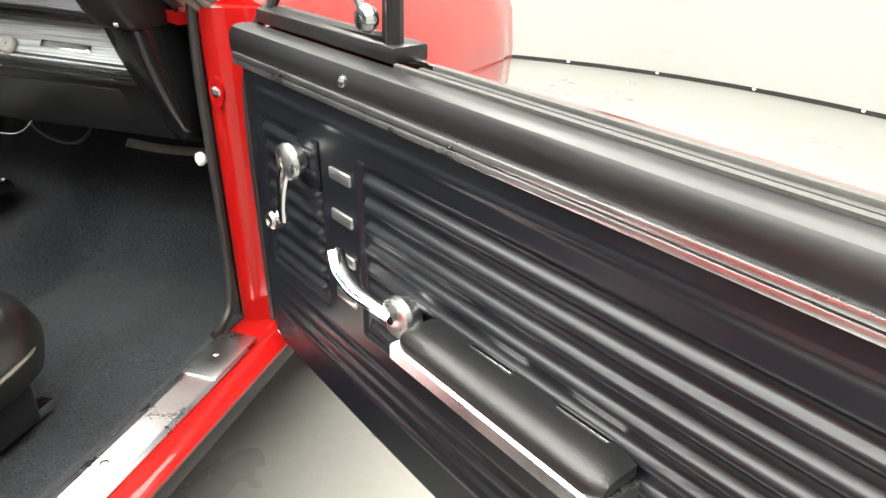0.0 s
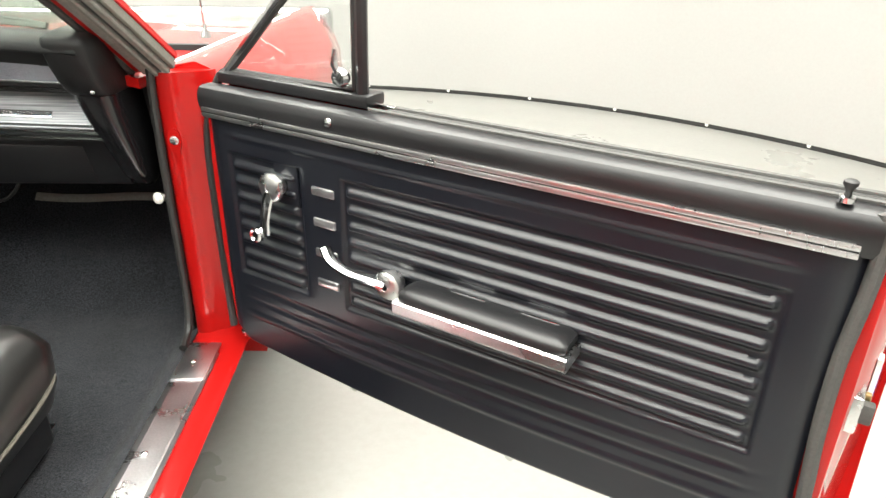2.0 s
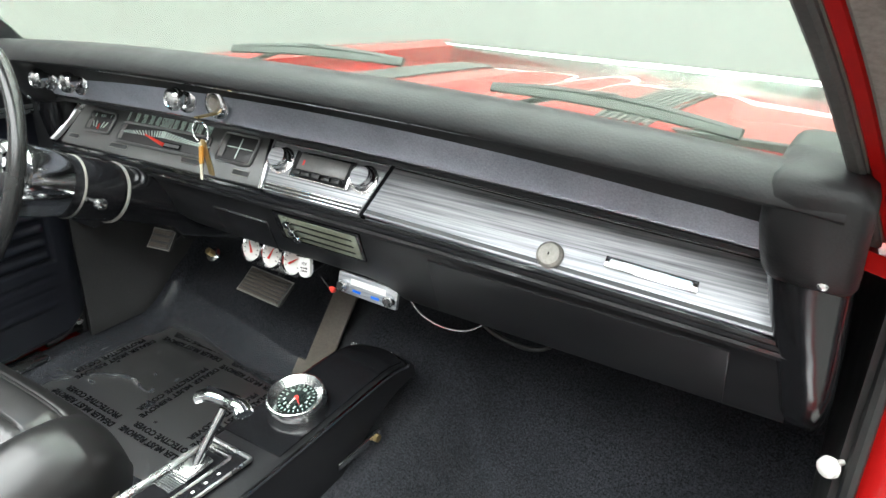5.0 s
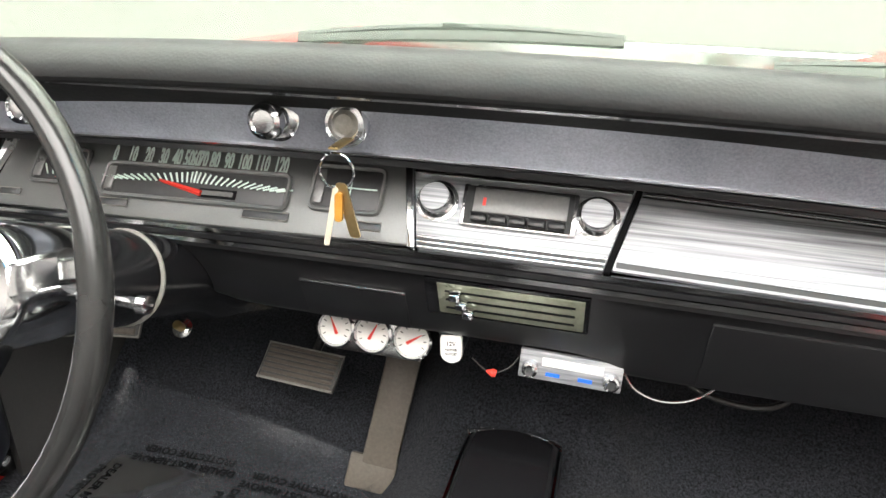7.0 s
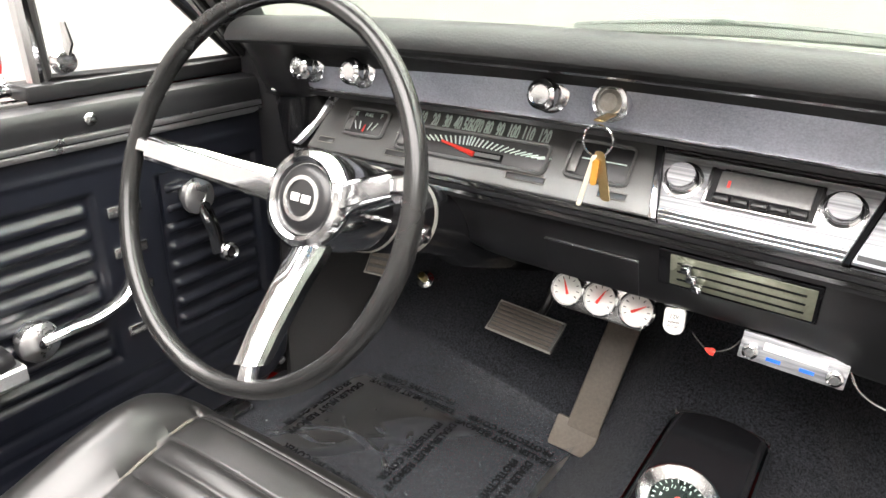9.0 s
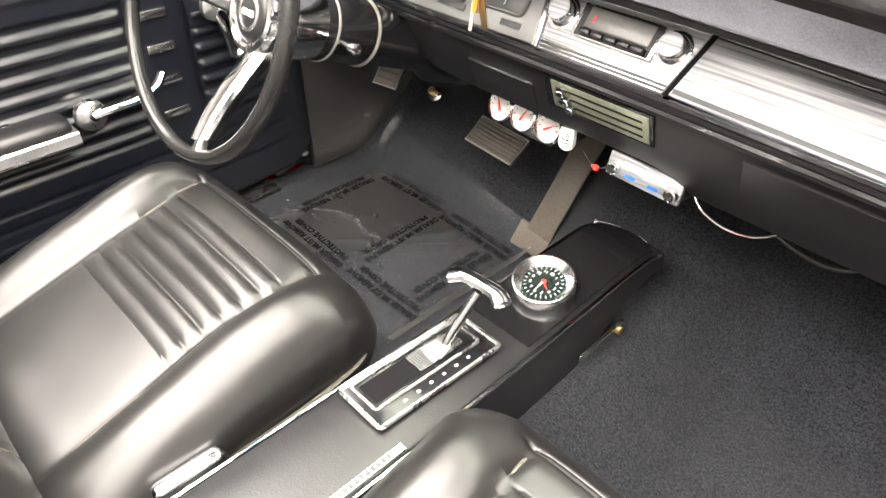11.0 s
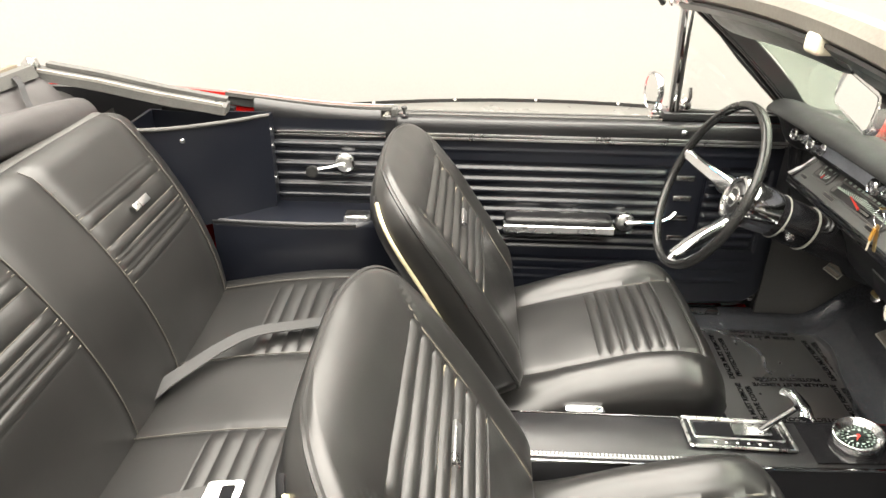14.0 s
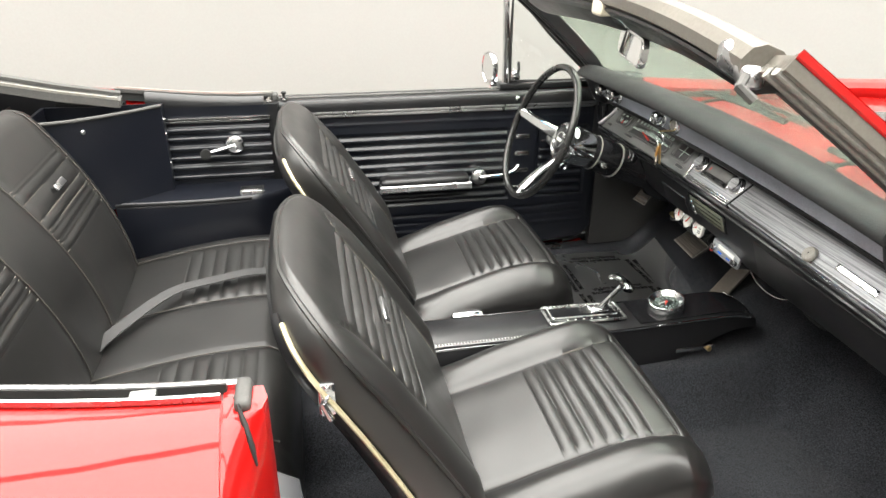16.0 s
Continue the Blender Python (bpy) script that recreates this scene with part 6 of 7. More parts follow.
# ---- folded top ----
top = thing("folded_top", "folded black convertible top with metal frame behind the rear bench", "convertible top", (0, -1.95, 0.95))
rings = []
for k in range(33):
    x = -0.6 + 1.2 * k / 32
    wob = 0.008 * math.sin(x * 23) + 0.005 * math.sin(x * 51 + 1)
    rings.append([(x, -1.90 + 0.125 * math.cos(t) * (1 + 0.15 * math.sin(3 * t + x * 6)), 0.985 + 0.5 * wob + 0.055 * math.sin(t)) for t in [2 * math.pi * q / 22 for q in range(22)]])
part("fabric_roll", loft(rings), TOPCLOTH, top, "rolled black top fabric", sharp=60)
rings = []
for k in range(25):
    x = -0.58 + 1.16 * k / 24
    wob = 0.006 * math.sin(x * 31 + 2)
    rings.append([(x, -2.06 + 0.10 * math.cos(t), 1.045 + wob + 0.05 * math.sin(t)) for t in [2 * math.pi * q / 18 for q in range(18)]])
part("fabric_fold", loft(rings), TOPCLOTH, top, sharp=60)
part("lining_fold", loft([[(-0.56 + 1.12 * k / 16, -2.0 + a, 1.088 + b + 0.004 * math.sin(k)) for a, b in ((-0.05, -0.01), (-0.035, 0.009), (0.02, 0.011), (0.035, 0.0), (0.0, -0.012))] for k in range(17)]), AGED, top, "tan lining folded on top")
part("well_strip", box(-0.55, 0.55, -1.762, -1.73, 0.985, 0.998, 0.003), RUBBER, top, "grey strip along the top well")
part("well_liner", box(-0.6, 0.6, -2.2, -1.68, 0.86, 0.93, 0.02), TOPCLOTH, top)
for s in (1, -1):
    rail = part("side_rail", sweep([(-0.028, -0.012), (0.028, -0.014), (0.026, 0.006), (0.01, 0.012), (-0.024, 0.01)], [(s * 0.60, -1.90, 1.082), (s * 0.615, -1.75, 1.054), (s * 0.632, -1.6, 1.017), (s * 0.645, -1.45, 0.99)]), RUBBER, top, "dark aged metal top rail")
    part("rail_seal", sweep([(-0.01, 0.0), (0.012, 0.0), (0.012, 0.01), (-0.008, 0.012)], [(s * 0.62, -1.88, 1.091), (s * 0.63, -1.75, 1.067), (s * 0.65, -1.6, 1.029), (s * 0.662, -1.455, 1.001)]), RUBBER, rail, "grey rubber rail seal")
    part("rail_end", lathe([(0.0, 0.02), (0.012, 0.018), (0.022, 0.0), (0.02, -0.02), (0, -0.02)], (s * 0.585, -1.90, 1.10), (0, 0.3, 1), 16), WORNCHROME, rail)
    part("rear_arm", tube([(s * 0.58, -1.90, 1.09), (s * 0.5, -2.02, 1.075), (s * 0.4, -2.12, 1.05)], 0.014, 8), RUBBER, top)
    part("hinge_arm", tube(smooth_path([(s * 0.64, -1.47, 1.0), (s * 0.65, -1.52, 0.985), (s * 0.645, -1.62, 0.99)], 5), 0.012, 8), BLACKRUB, top)

# ---- floor of the cabin ----
def carpet_z(x, y):
    z = 0.335
    z += 0.105 * (1 - step(abs(x - 0.02), 0.09, 0.24)) * (0.8 + 0.2 * step(y, -0.6, 0.2))
    z += 0.62 * max(0.0, y - 0.14) * step(y, 0.12, 0.3) + 0.5 * max(0, y - 0.32)
    z += 0.045 * step(abs(x), 0.68, 0.745)
    z += 0.004 * math.sin(13 * x + 3 * y) * math.sin(9 * y)
    # two folds in the passenger's carpet
    for x0, y0, x1, y1, high in ((0.13, 0.27, 0.27, 0.17, 0.011), (0.2, 0.33, 0.44, 0.29, 0.008)):
        t = min(1, max(0, ((x - x0) * (x1 - x0) + (y - y0) * (y1 - y0)) / ((x1 - x0) ** 2 + (y1 - y0) ** 2)))
        z += high * math.exp(-(math.hypot(x - x0 - t * (x1 - x0), y - y0 - t * (y1 - y0)) / 0.016) ** 2)
    return z


carpet = single("carpet", slab(140, 140, lambda a, b: (-0.748 + 1.496 * a, -1.12 + 1.66 * b, carpet_z(-0.748 + 1.496 * a, -1.12 + 1.66 * b)), (0, 0, -0.03)), CARPET, "worn black loop carpet on the car's floor", "carpet", sharp=60)

# sill plates
for s, lab in ((1, "ribbed aluminium sill plate with a small oval badge"), (-1, "ribbed aluminium sill plate")):
    sill = thing("sill_plate", lab, "sill plate", (s * 0.79, -0.5, 0.382), group="sill plates")
    sh = 0.0 if s > 0 else 0.035
    n = 18
    prof = [(0.752, 0.388), (0.758, 0.3905)]
    for k in range(n):
        x = 0.765 + 0.05 * k / n
        prof += [(x, 0.3905), (x + 0.0011, 0.3911), (x + 0.0022, 0.3905)]
    prof += [(0.818, 0.3905), (0.824, 0.386), (0.824, 0.3825), (0.752, 0.3825)]
    part("plate", loft([[(s * (x - sh), y, z - 0.4 * sh) for x, z in prof] for y in (-1.03, -0.5, -0.06)]), SILL, sill)
    part("end_plate", box(min(s * 0.755, s * 0.822), max(s * 0.755, s * 0.822), -0.16, -0.03, 0.389, 0.394, 0.001), SILL, sill)
    for y in (-0.1, -0.374, -0.9):
        screw((s * 0.783, y, 0.393), (0, 0, 1), 0.006, sill)
    oval = part("oval_badge", plate([(0.016 * math.cos(t), 0.028 * math.sin(t)) for t in [2 * math.pi * q / 20 for q in range(20)]], lambda a, b, t: (s * 0.788 + a, -0.515 + b, 0.3922 + t), 0.002), INK, sill, "small black oval badge")
    part("badge_mark", box(s * 0.788 - 0.006, s * 0.788 + 0.006, -0.53, -0.508, 0.394, 0.3948, 0), BLUE, oval)

# kick panels
for s in (1, -1):
    kick = thing("kick_panel", "black moulded kick panel at the footwell's side", "interior trim", (s * 0.72, 0.25, 0.38), group="kick panels")
    part("panel", slab(8, 8, lambda a, b: (s * (0.726 - 0.012 * b * a), 0.045 + 0.47 * a, 0.375 + 0.56 * b), (s * 0.012, 0, 0)), KICKGREY, kick)
    if s > 0:
        pull = part("vent_pull", lathe([(0.0035, 0.0), (0.0035, 0.01), (0.009, 0.014), (0.0125, 0.02), (0.011, 0.027), (0.005, 0.03), (0, 0.03)], (0.73, 0.045, 0.708), (-0.55, -0.8, 0), 18), WHITE, kick, "round white vent pull knob")
    else:
        part("vent_grille", plate([(0.055 * math.cos(t), 0.08 * math.sin(t)) for t in [2 * math.pi * q / 24 for q in range(24)]], lambda a, b, t: (-0.713 + t, 0.34 + a, 0.60 + b), 0.006), BLACKRUB, kick, "black oval vent grille")
        for k in range(6):
            part("grille_slat", box(-0.706, -0.7, 0.30 + 0.016 * k, 0.306 + 0.016 * k, 0.545, 0.655, 0.001), PLASTIC, kick)

# ---- centre console ----
console = thing("centre_console", "black vinyl centre console with bright edges and shifter plate", "console", (0.02, -0.3, 0.40))
CX = 0.023


def con(y):
    """Half width and top height of the console."""
    w = 0.06 + 0.006 * step(-y, -0.15, 0.5)
    z = 0.548 + 0.006 * step(y, -0.2, 0.12)
    return w, z


rings = []
for k in range(41):
    y = -0.86 + 1.028 * k / 40
    w, z = con(y)
    tip = max(0.0, (y - 0.09) / 0.06)
    z -= 0.013 * tip ** 2
    base_z = min(z - 0.02, 0.40 + 0.11 * step(y, -0.15, 0.14))
    rings.append([(CX - w - 0.004, y, base_z), (CX - w - 0.002, y, z - 0.02), (CX - w + 0.003, y, z - 0.004), (CX - w + 0.01, y, z), (CX + w - 0.01, y, z), (CX + w - 0.003, y, z - 0.004), (CX + w + 0.002, y, z - 0.02), (CX + w + 0.004, y, base_z)])
part("console_body", loft(rings), VINYL, console, "black moulded console body")
top_front = part("front_plate", slab(8, 16, lambda a, b: (CX + (-1 + 2 * a) * (con(-0.16 + 0.3 * b)[0] - 0.008), -0.16 + 0.3 * b + (0.016 * (1 - (2 * a - 1) ** 2) if b == 1 else 0), con(-0.16 + 0.3 * b)[1] + 0.003 - 0.011 * (max(0, b - 0.8) / 0.2) ** 2), (0, 0, -0.002)), GLOSS, console, "glossy black front plate")
for s in (1, -1):
    run = [(CX + s * (con(y)[0] + 0.001), y, con(y)[1] - 0.006 - (0.013 * max(0.0, (y - 0.09) / 0.06) ** 2)) for y in [-0.84 + 0.985 * k / 24 for k in range(25)]]
    part("edge_trim", sweep([(-0.0015, -0.0025), (0.002, -0.0025), (0.002, 0.0025), (-0.0015, 0.0025)], run), CHROME, console, "thin bright console edge")
nose = [(CX + 0.064 * q, 0.144 + 0.02 * (1 - q * q), 0.5405 - 0.004 * (1 - q * q)) for q in [-1 + 0.2 * k for k in range(11)]]
part("nose_trim", tube(nose, 0.0035, 6), CHROME, console)
part("side_strip", sweep([(-0.006, 0.0), (0.006, 0.0), (0.005, 0.0022), (-0.005, 0.0022)], [(CX + con(y)[0] - 0.009, y, con(y)[1]) for y in [-0.84 + 0.46 * k / 8 for k in range(9)]]), SILL, console, "satin metal side strip")
bm = fresh()
for k in range(56):
    y = -0.83 + 0.0078 * k
    w, z = con(y)
    box(CX + w - 0.0125, CX + w - 0.006, y - 0.0022, y + 0.0022, z + 0.001, z + 0.0034, 0, 1, bm)
part("ribbed_edge", bm, RUBBER, console, "row of small dark ribs on the strip")
# shifter plate
SHIFT = lambda a, b, z: (0.010 + 0.03 * b + a, -0.287 + b, z)
sp = part("shift_plate", plate(rounded(0.084, 0.203, 0.005, 4), lambda a, b, t: SHIFT(a, b, 0.5505 + t), 0.003, None, 0.001), GLOSS, console, "black shifter plate in a bright frame")
for w, h, r, z in ((0.080, 0.199, 0.0034, 0.5545), (0.050, 0.172, 0.0022, 0.5545)):
    off = 0.0 if w > 0.06 else -0.010
    part("shift_frame", tube([SHIFT(q[0] + off, q[1], z) for q in rounded(w, h, 0.005, 4)], r, 6, True), SPUN, sp, "bright raised frame")
part("shift_slot", plate(rounded(0.036, 0.158, 0.002, 3), lambda a, b, t: SHIFT(a - 0.010, b, 0.5530 + t), 0.001), INK, sp)
for k in range(8):
    part("slot_rib", box(-0.017, 0.015, -0.0012, 0.0012, 0.0, 0.0022, 0, m=Matrix.Translation(SHIFT(-0.010, -0.06 + 0.0035 * k + 0.055, 0.5536))), WORNCHROME, sp)
for k in range(6):
    y = 0.055 - 0.021 * k
    part("gear_mark", box(-0.0016, 0.0016, -0.0022, 0.0022, 0.0, 0.0008, 0, m=Matrix.Translation(SHIFT(0.026, y, 0.5534))), WHITE, sp, "pale gear mark")
shifter = part("shifter", tube([(CX - 0.018, -0.247, 0.55), (CX - 0.0155, -0.228, 0.58), (CX - 0.008, -0.194, 0.628)], [0.008, 0.007, 0.006], 12), CHROME, console, "polished T-handle shifter")
part("shift_base", box(CX - 0.036, CX - 0.004, -0.268, -0.222, 0.555, 0.564, 0.004), WORNCHROME, shifter)
part("t_handle", tube(smooth_path([(CX - 0.053, -0.200, 0.632), (CX - 0.037, -0.192, 0.638), (CX - 0.008, -0.188, 0.64), (CX + 0.02, -0.190, 0.642), (CX + 0.036, -0.197, 0.638)], 5), 0.009, 10, flat=(0.0125, 0.0075, (0, 0, 1))), CHROME, shifter)
part("t_inlay", box(CX - 0.042, CX + 0.025, -0.1925, -0.1865, 0.6455, 0.6485, 0.001), INK, shifter)
# round clock dial in its bright bezel
DC = Vector((0.02, -0.061, 0.561))
DA = Vector((0.03, -0.2, 0.98)).normalized()
dial = part("console_dial", lathe([(0.044, -0.012), (0.0455, 0.002), (0.0465, 0.012), (0.045, 0.0165), (0.0425, 0.017), (0.037, 0.0115), (0.0315, 0.006), (0, 0.006)], DC, DA, 36), WORNCHROME, console, "round instrument in a polished bezel")
part("dial_face", lathe([(0.0312, 0.0), (0, 0.0006)], DC + DA * 0.0065, DA, 32), DIALBLACK, dial, "black dial face")
DM = frame_of(DC + DA * 0.0075, (1, 0.02, 0), (0, 0.98, 0.2)) @ Matrix.Scale(0.86, 4)
for k in range(12):
    a = radians(90 - 30 * k)
    part("dial_numeral", letters(str(12 if k == 0 else k), 0.0085, DM @ Matrix.Translation((0.0225 * math.cos(a), 0.0225 * math.sin(a), 0))), MARK, dial)
for k in range(24):
    a = radians(15 * k)
    part("dial_tick", box(-0.0022, 0.0022, -0.0006, 0.0006, 0, 0.0005, 0, m=DM @ Matrix.Translation((0.0315 * math.cos(a), 0.0315 * math.sin(a), 0)) @ Matrix.Rotation(a, 4, "Z")), MARK, dial)
part("dial_hand", plate([(0, -0.002), (0.022, 0), (0, 0.002), (-0.003, 0)], lambda a, b, t: DM @ Vector((a * 0.8 + b * 0.5, -a * 0.55 + b, 0.002 + t)), 0.0008), NEEDLE, dial, "orange-red hand")
part("dial_hand", plate([(-0.002, 0), (0, -0.027), (0.002, 0), (0, 0.004)], lambda a, b, t: DM @ Vector((a, b, 0.003 + t)), 0.0008), WHITE, dial)
part("dial_boss", lathe([(0.004, 0), (0.003, 0.002), (0, 0.002)], DC + DA * 0.0095, DA, 12), NEEDLE, dial)
brk = thing("console_bracket", "small worn metal bracket at the console's side", "bracket", (0.11, -0.01, 0.45))
part("plate", box(0.094, 0.10, -0.06, 0.05, 0.462, 0.474, 0.002), WORNCHROME, brk)
part("bolt", lathe([(0.007, 0), (0.007, 0.007), (0, 0.008)], (0.1, 0.03, 0.468), (1, 0, 0), 8), BRASS, brk)

# ---- pedals ----
def pedal(name, c, w, h, rx, ry, label, ribs, arm):
    p = thing(name, label, "pedal", c)
    m = Matrix.Translation(c) @ Euler((radians(rx), 0, radians(ry))).to_matrix().to_4x4()
    pad = part("pad", box(-w / 2, w / 2, -h / 2, h / 2, -0.006, 0.006, 0.004, m=m), RUBBER, p, "ribbed rubber pad")
    part("pad_frame", tube([m @ Vector(q) for q in ((-w / 2, -h / 2, 0.004), (w / 2, -h / 2, 0.004), (w / 2, h / 2, 0.004), (-w / 2, h / 2, 0.004))], 0.0022, 6, True), SEALGREY, pad, "worn pale pad frame")
    for k in range(ribs):
        y = -h / 2 + h * (k + 0.5) / ribs
        part("rib", box(-w / 2 + 0.005, w / 2 - 0.005, y - h / ribs * 0.3, y + h / ribs * 0.3, 0.004, 0.009, 0.0015, 1, m=m), PEDALTAN, pad)
    part("arm", tube(smooth_path([m @ Vector((0.01, 0, -0.004)), *arm], 5), 0.007, 8), SATIN, p)
    return p


pedal("brake_pedal", (-0.318, 0.205, 0.552), 0.128, 0.056, 38, -4, "ribbed brake pedal with a bright edge", 7, [(-0.3, 0.26, 0.6), (-0.29, 0.27, 0.72), (-0.29, 0.25, 0.8)])
pedal("parking_brake_pedal", (-0.605, 0.178, 0.598), 0.06, 0.045, 50, 10, "small pale grey parking brake pedal", 3, [(-0.6, 0.22, 0.60), (-0.59, 0.3, 0.64), (-0.59, 0.36, 0.75)])
acc = thing("accelerator_pedal", "long ribbed rubber accelerator pedal", "pedal", (-0.19, 0.26, 0.36))
AM = frame_of((-0.19, 0.275, 0.485), (0.97, 0.1, -0.15), (0.16, 0.56, 0.81))
part("pad", box(-0.028, 0.028, -0.12, 0.125, -0.005, 0.006, 0.004, m=AM), PEDALTAN, acc)
part("heel", box(-0.047, 0.03, -0.16, -0.105, -0.006, 0.005, 0.004, m=AM), PEDALTAN, acc)
sw = thing("floor_switch", "round metal dimmer switch on the toe board", "switch", (-0.585, 0.30, 0.49))
part("flange", lathe([(0.018, 0), (0.018, 0.004), (0.011, 0.008), (0, 0.008)], (-0.598, 0.306, 0.516), (0.1, -0.7, 0.7), 18), WORNCHROME, sw)
part("button", lathe([(0.008, 0), (0.008, 0.02), (0.006, 0.022), (0, 0.022)], (-0.598, 0.302, 0.52), (0.1, -0.7, 0.7), 14), BRASS, sw)
lev = thing("hood_release", "small bright release lever under the dash", "lever", (-0.6, 0.04, 0.71))
part("lever", box(-0.615, -0.555, 0.035, 0.05, 0.716, 0.73, 0.004), CHROME, lev)
part("bracket", box(-0.60, -0.585, 0.04, 0.09, 0.71, 0.74, 0.003), SATIN, lev)

# ---- things under the dash ----
pod = thing("gauge_pod", "bright three-gauge pod with white dials and red needles", "gauge", (-0.145, 0.07, 0.69))
GN = Vector((0, -0.95, 0.3)).normalized()
GM = frame_of((-0.146, 0.075, 0.722), (1, 0, 0), (0, 0.3, 0.95))
part("panel", plate([(-0.066, 0.034), (0.07, 0.036), (0.068, -0.02), (0.058, -0.031), (-0.05, -0.031), (-0.066, -0.016)], lambda a, b, t: GM @ Vector((a, b, t)), 0.003, None, 0.001), WORNCHROME, pod, "satin metal panel")
for x, a in ((-0.047, 115), (0.0, 65), (0.05, 35)):
    o = GM @ Vector((x, -0.004, 0.003))
    g = part("gauge", lathe([(0.0245, 0), (0.0245, 0.007), (0.022, 0.009), (0.0205, 0.006), (0, 0.006)], o, GN, 28), CHROME, pod)
    part("gauge_face", lathe([(0.0203, 0), (0, 0.0004)], o + GN * 0.0062, GN, 26), WHITE, g, "white gauge face")
    dx, dz = math.cos(radians(a)), math.sin(radians(a))
    part("needle", tube([o + GN * 0.0085 + Vector((dx, 0.3 * dz, 0.95 * dz)) * k for k in (-0.007, 0.014)], [0.0022, 0.0006], 6), NEEDLE, g)
    for q in range(9):
        t = radians(210 - 30 * q)
        part("gauge_tick", tube([o + GN * 0.007 + Vector((math.cos(t), 0.3 * math.sin(t), 0.95 * math.sin(t))) * k for k in (0.014, 0.0175)], 0.0006, 4), INK, g)
part("hanger", box(-0.2, -0.09, 0.07, 0.09, 0.74, 0.77, 0.002), SATIN, pod)
sock = thing("power_socket", "white capped 12 V power socket under the dash", "power socket", (-0.042, 0.045, 0.71))
SM = frame_of((-0.042, 0.043, 0.737), (1, 0.05, 0.08), (0, 0.2, 1))
part("cap", plate(rounded(0.024, 0.036, 0.009, 5), lambda a, b, t: SM @ Vector((a * (1 + 0.0 * b), b, t)), 0.008, None, 0.002), WHITE, sock, "white plastic cap")
for text, size, y in (("12V", 0.007, 0.004), ("POWER", 0.004, -0.003), ("OUTLET", 0.0037, -0.008)):
    part("print", letters(text, size, SM @ Matrix.Translation((0, y, 0.0083))), INK, sock)
part("hinge", box(-0.013, 0.013, -0.004, 0.006, 0.0, 0.012, 0.002, m=SM @ Matrix.Translation((0, 0.019, 0))), CHROME, sock)
part("barrel", lathe([(0.014, 0), (0.014, 0.05), (0, 0.05)], SM @ Vector((0, 0, 0)), (0, 1, 0.1), 18), SATIN, sock)
unit = thing("cassette_player", "slim silver under-dash audio unit with blue lights", "audio unit", (0.09, 0.08, 0.715))
UM = frame_of((0.09, 0.03, 0.737), (1, 0.03, -0.04), (0, 0.18, 0.98))
part("case", box(-0.053, 0.053, -0.015, 0.015, -0.13, -0.006, 0.002, m=UM), SATIN, unit, "black metal case")
fp = part("faceplate", box(-0.054, 0.054, -0.016, 0.016, -0.006, 0.002, 0.0015, m=UM), BRUSHED, unit, "silver face plate")
part("scale", box(-0.03, 0.034, 0.001, 0.010, 0.002, 0.0028, 0, m=UM), WHITE, fp)
for x in (-0.028, 0.006):
    part("display", box(x + 0.003, x + 0.018, -0.010, -0.006, 0.002, 0.003, 0, m=UM), BLUE, fp, "blue display bar")
for x in (-0.042, 0.043):
    part("control_knob", lathe([(0.0095, 0), (0.0085, 0.008), (0.006, 0.009), (0.005, 0.012), (0, 0.012)], UM @ Vector((x, -0.004, 0.002)), UM.to_3x3() @ Vector((0, 0, 1)), 18), CHROME, fp)
part("hanger_strap", box(-0.05, 0.055, 0.015, 0.03, -0.05, -0.03, 0.001, m=UM), SATIN, unit)
wire = single("loose_wire", tube(smooth_path([(0.145, 0.06, 0.728), (0.16, 0.07, 0.70), (0.19, 0.085, 0.68), (0.225, 0.10, 0.678), (0.255, 0.11, 0.70), (0.27, 0.12, 0.735)], 6), 0.0017, 6), WORNCHROME, "thin grey wire hanging in a loop below the dash", "wire")
wire2 = single("loose_wire", tube(smooth_path([(-0.02, 0.05, 0.72), (0.0, 0.05, 0.705), (0.022, 0.055, 0.712), (0.036, 0.07, 0.73)], 6), 0.0009, 6), BLACKRUB, "thin dark wire with a red connector", "wire")
part("connector", lathe([(0.001, 0), (0.005, 0.008), (0.004, 0.012), (0, 0.012)], (-0.004, 0.05, 0.706), (1, 0, -0.2), 10), NEEDLE, wire2, "red crimp connector")
cable = single("loose_cable", tube(smooth_path([(0.2, 0.14, 0.75), (0.205, 0.15, 0.69), (0.25, 0.15, 0.655), (0.32, 0.15, 0.652), (0.36, 0.16, 0.69), (0.365, 0.16, 0.75)], 6), 0.0042, 8), BLACKRUB, "black cable hanging in a loop below the dash", "cable")
plug = thing("wire_plug", "grey and black wiring plug hanging below the dash", "plug", (0.2, 0.13, 0.7))
part("body", box(0.165, 0.205, 0.12, 0.145, 0.705, 0.728, 0.003), ALU, plug)
part("collar", box(0.205, 0.222, 0.118, 0.147, 0.702, 0.73, 0.003), BLACKRUB, plug)
part("tip", loft([[(x, 0.1325 + r * math.cos(t), 0.712 + r * math.sin(t)) for t in [2 * math.pi * q / 10 for q in range(10)]] for x, r in ((0.222, 0.009), (0.24, 0.007), (0.255, 0.003))]), PEDALTAN, plug)
scrap = single("paper_scrap", loft([[(0.527 + 0.016 * r * math.cos(t) + 0.005 * math.sin(3 * t + k), -0.296 + 0.024 * r * math.sin(t) + 0.004 * k, 0.337 + 0.006 * k + 0.004 * math.sin(5 * t + k)) for t in [2 * math.pi * p / 12 for p in range(12)]] for k, r in enumerate((0.8, 1.0, 0.7, 0.3))]), AGED, "crumpled tan scrap lying on the carpet by the seat", "scrap", sharp=40)
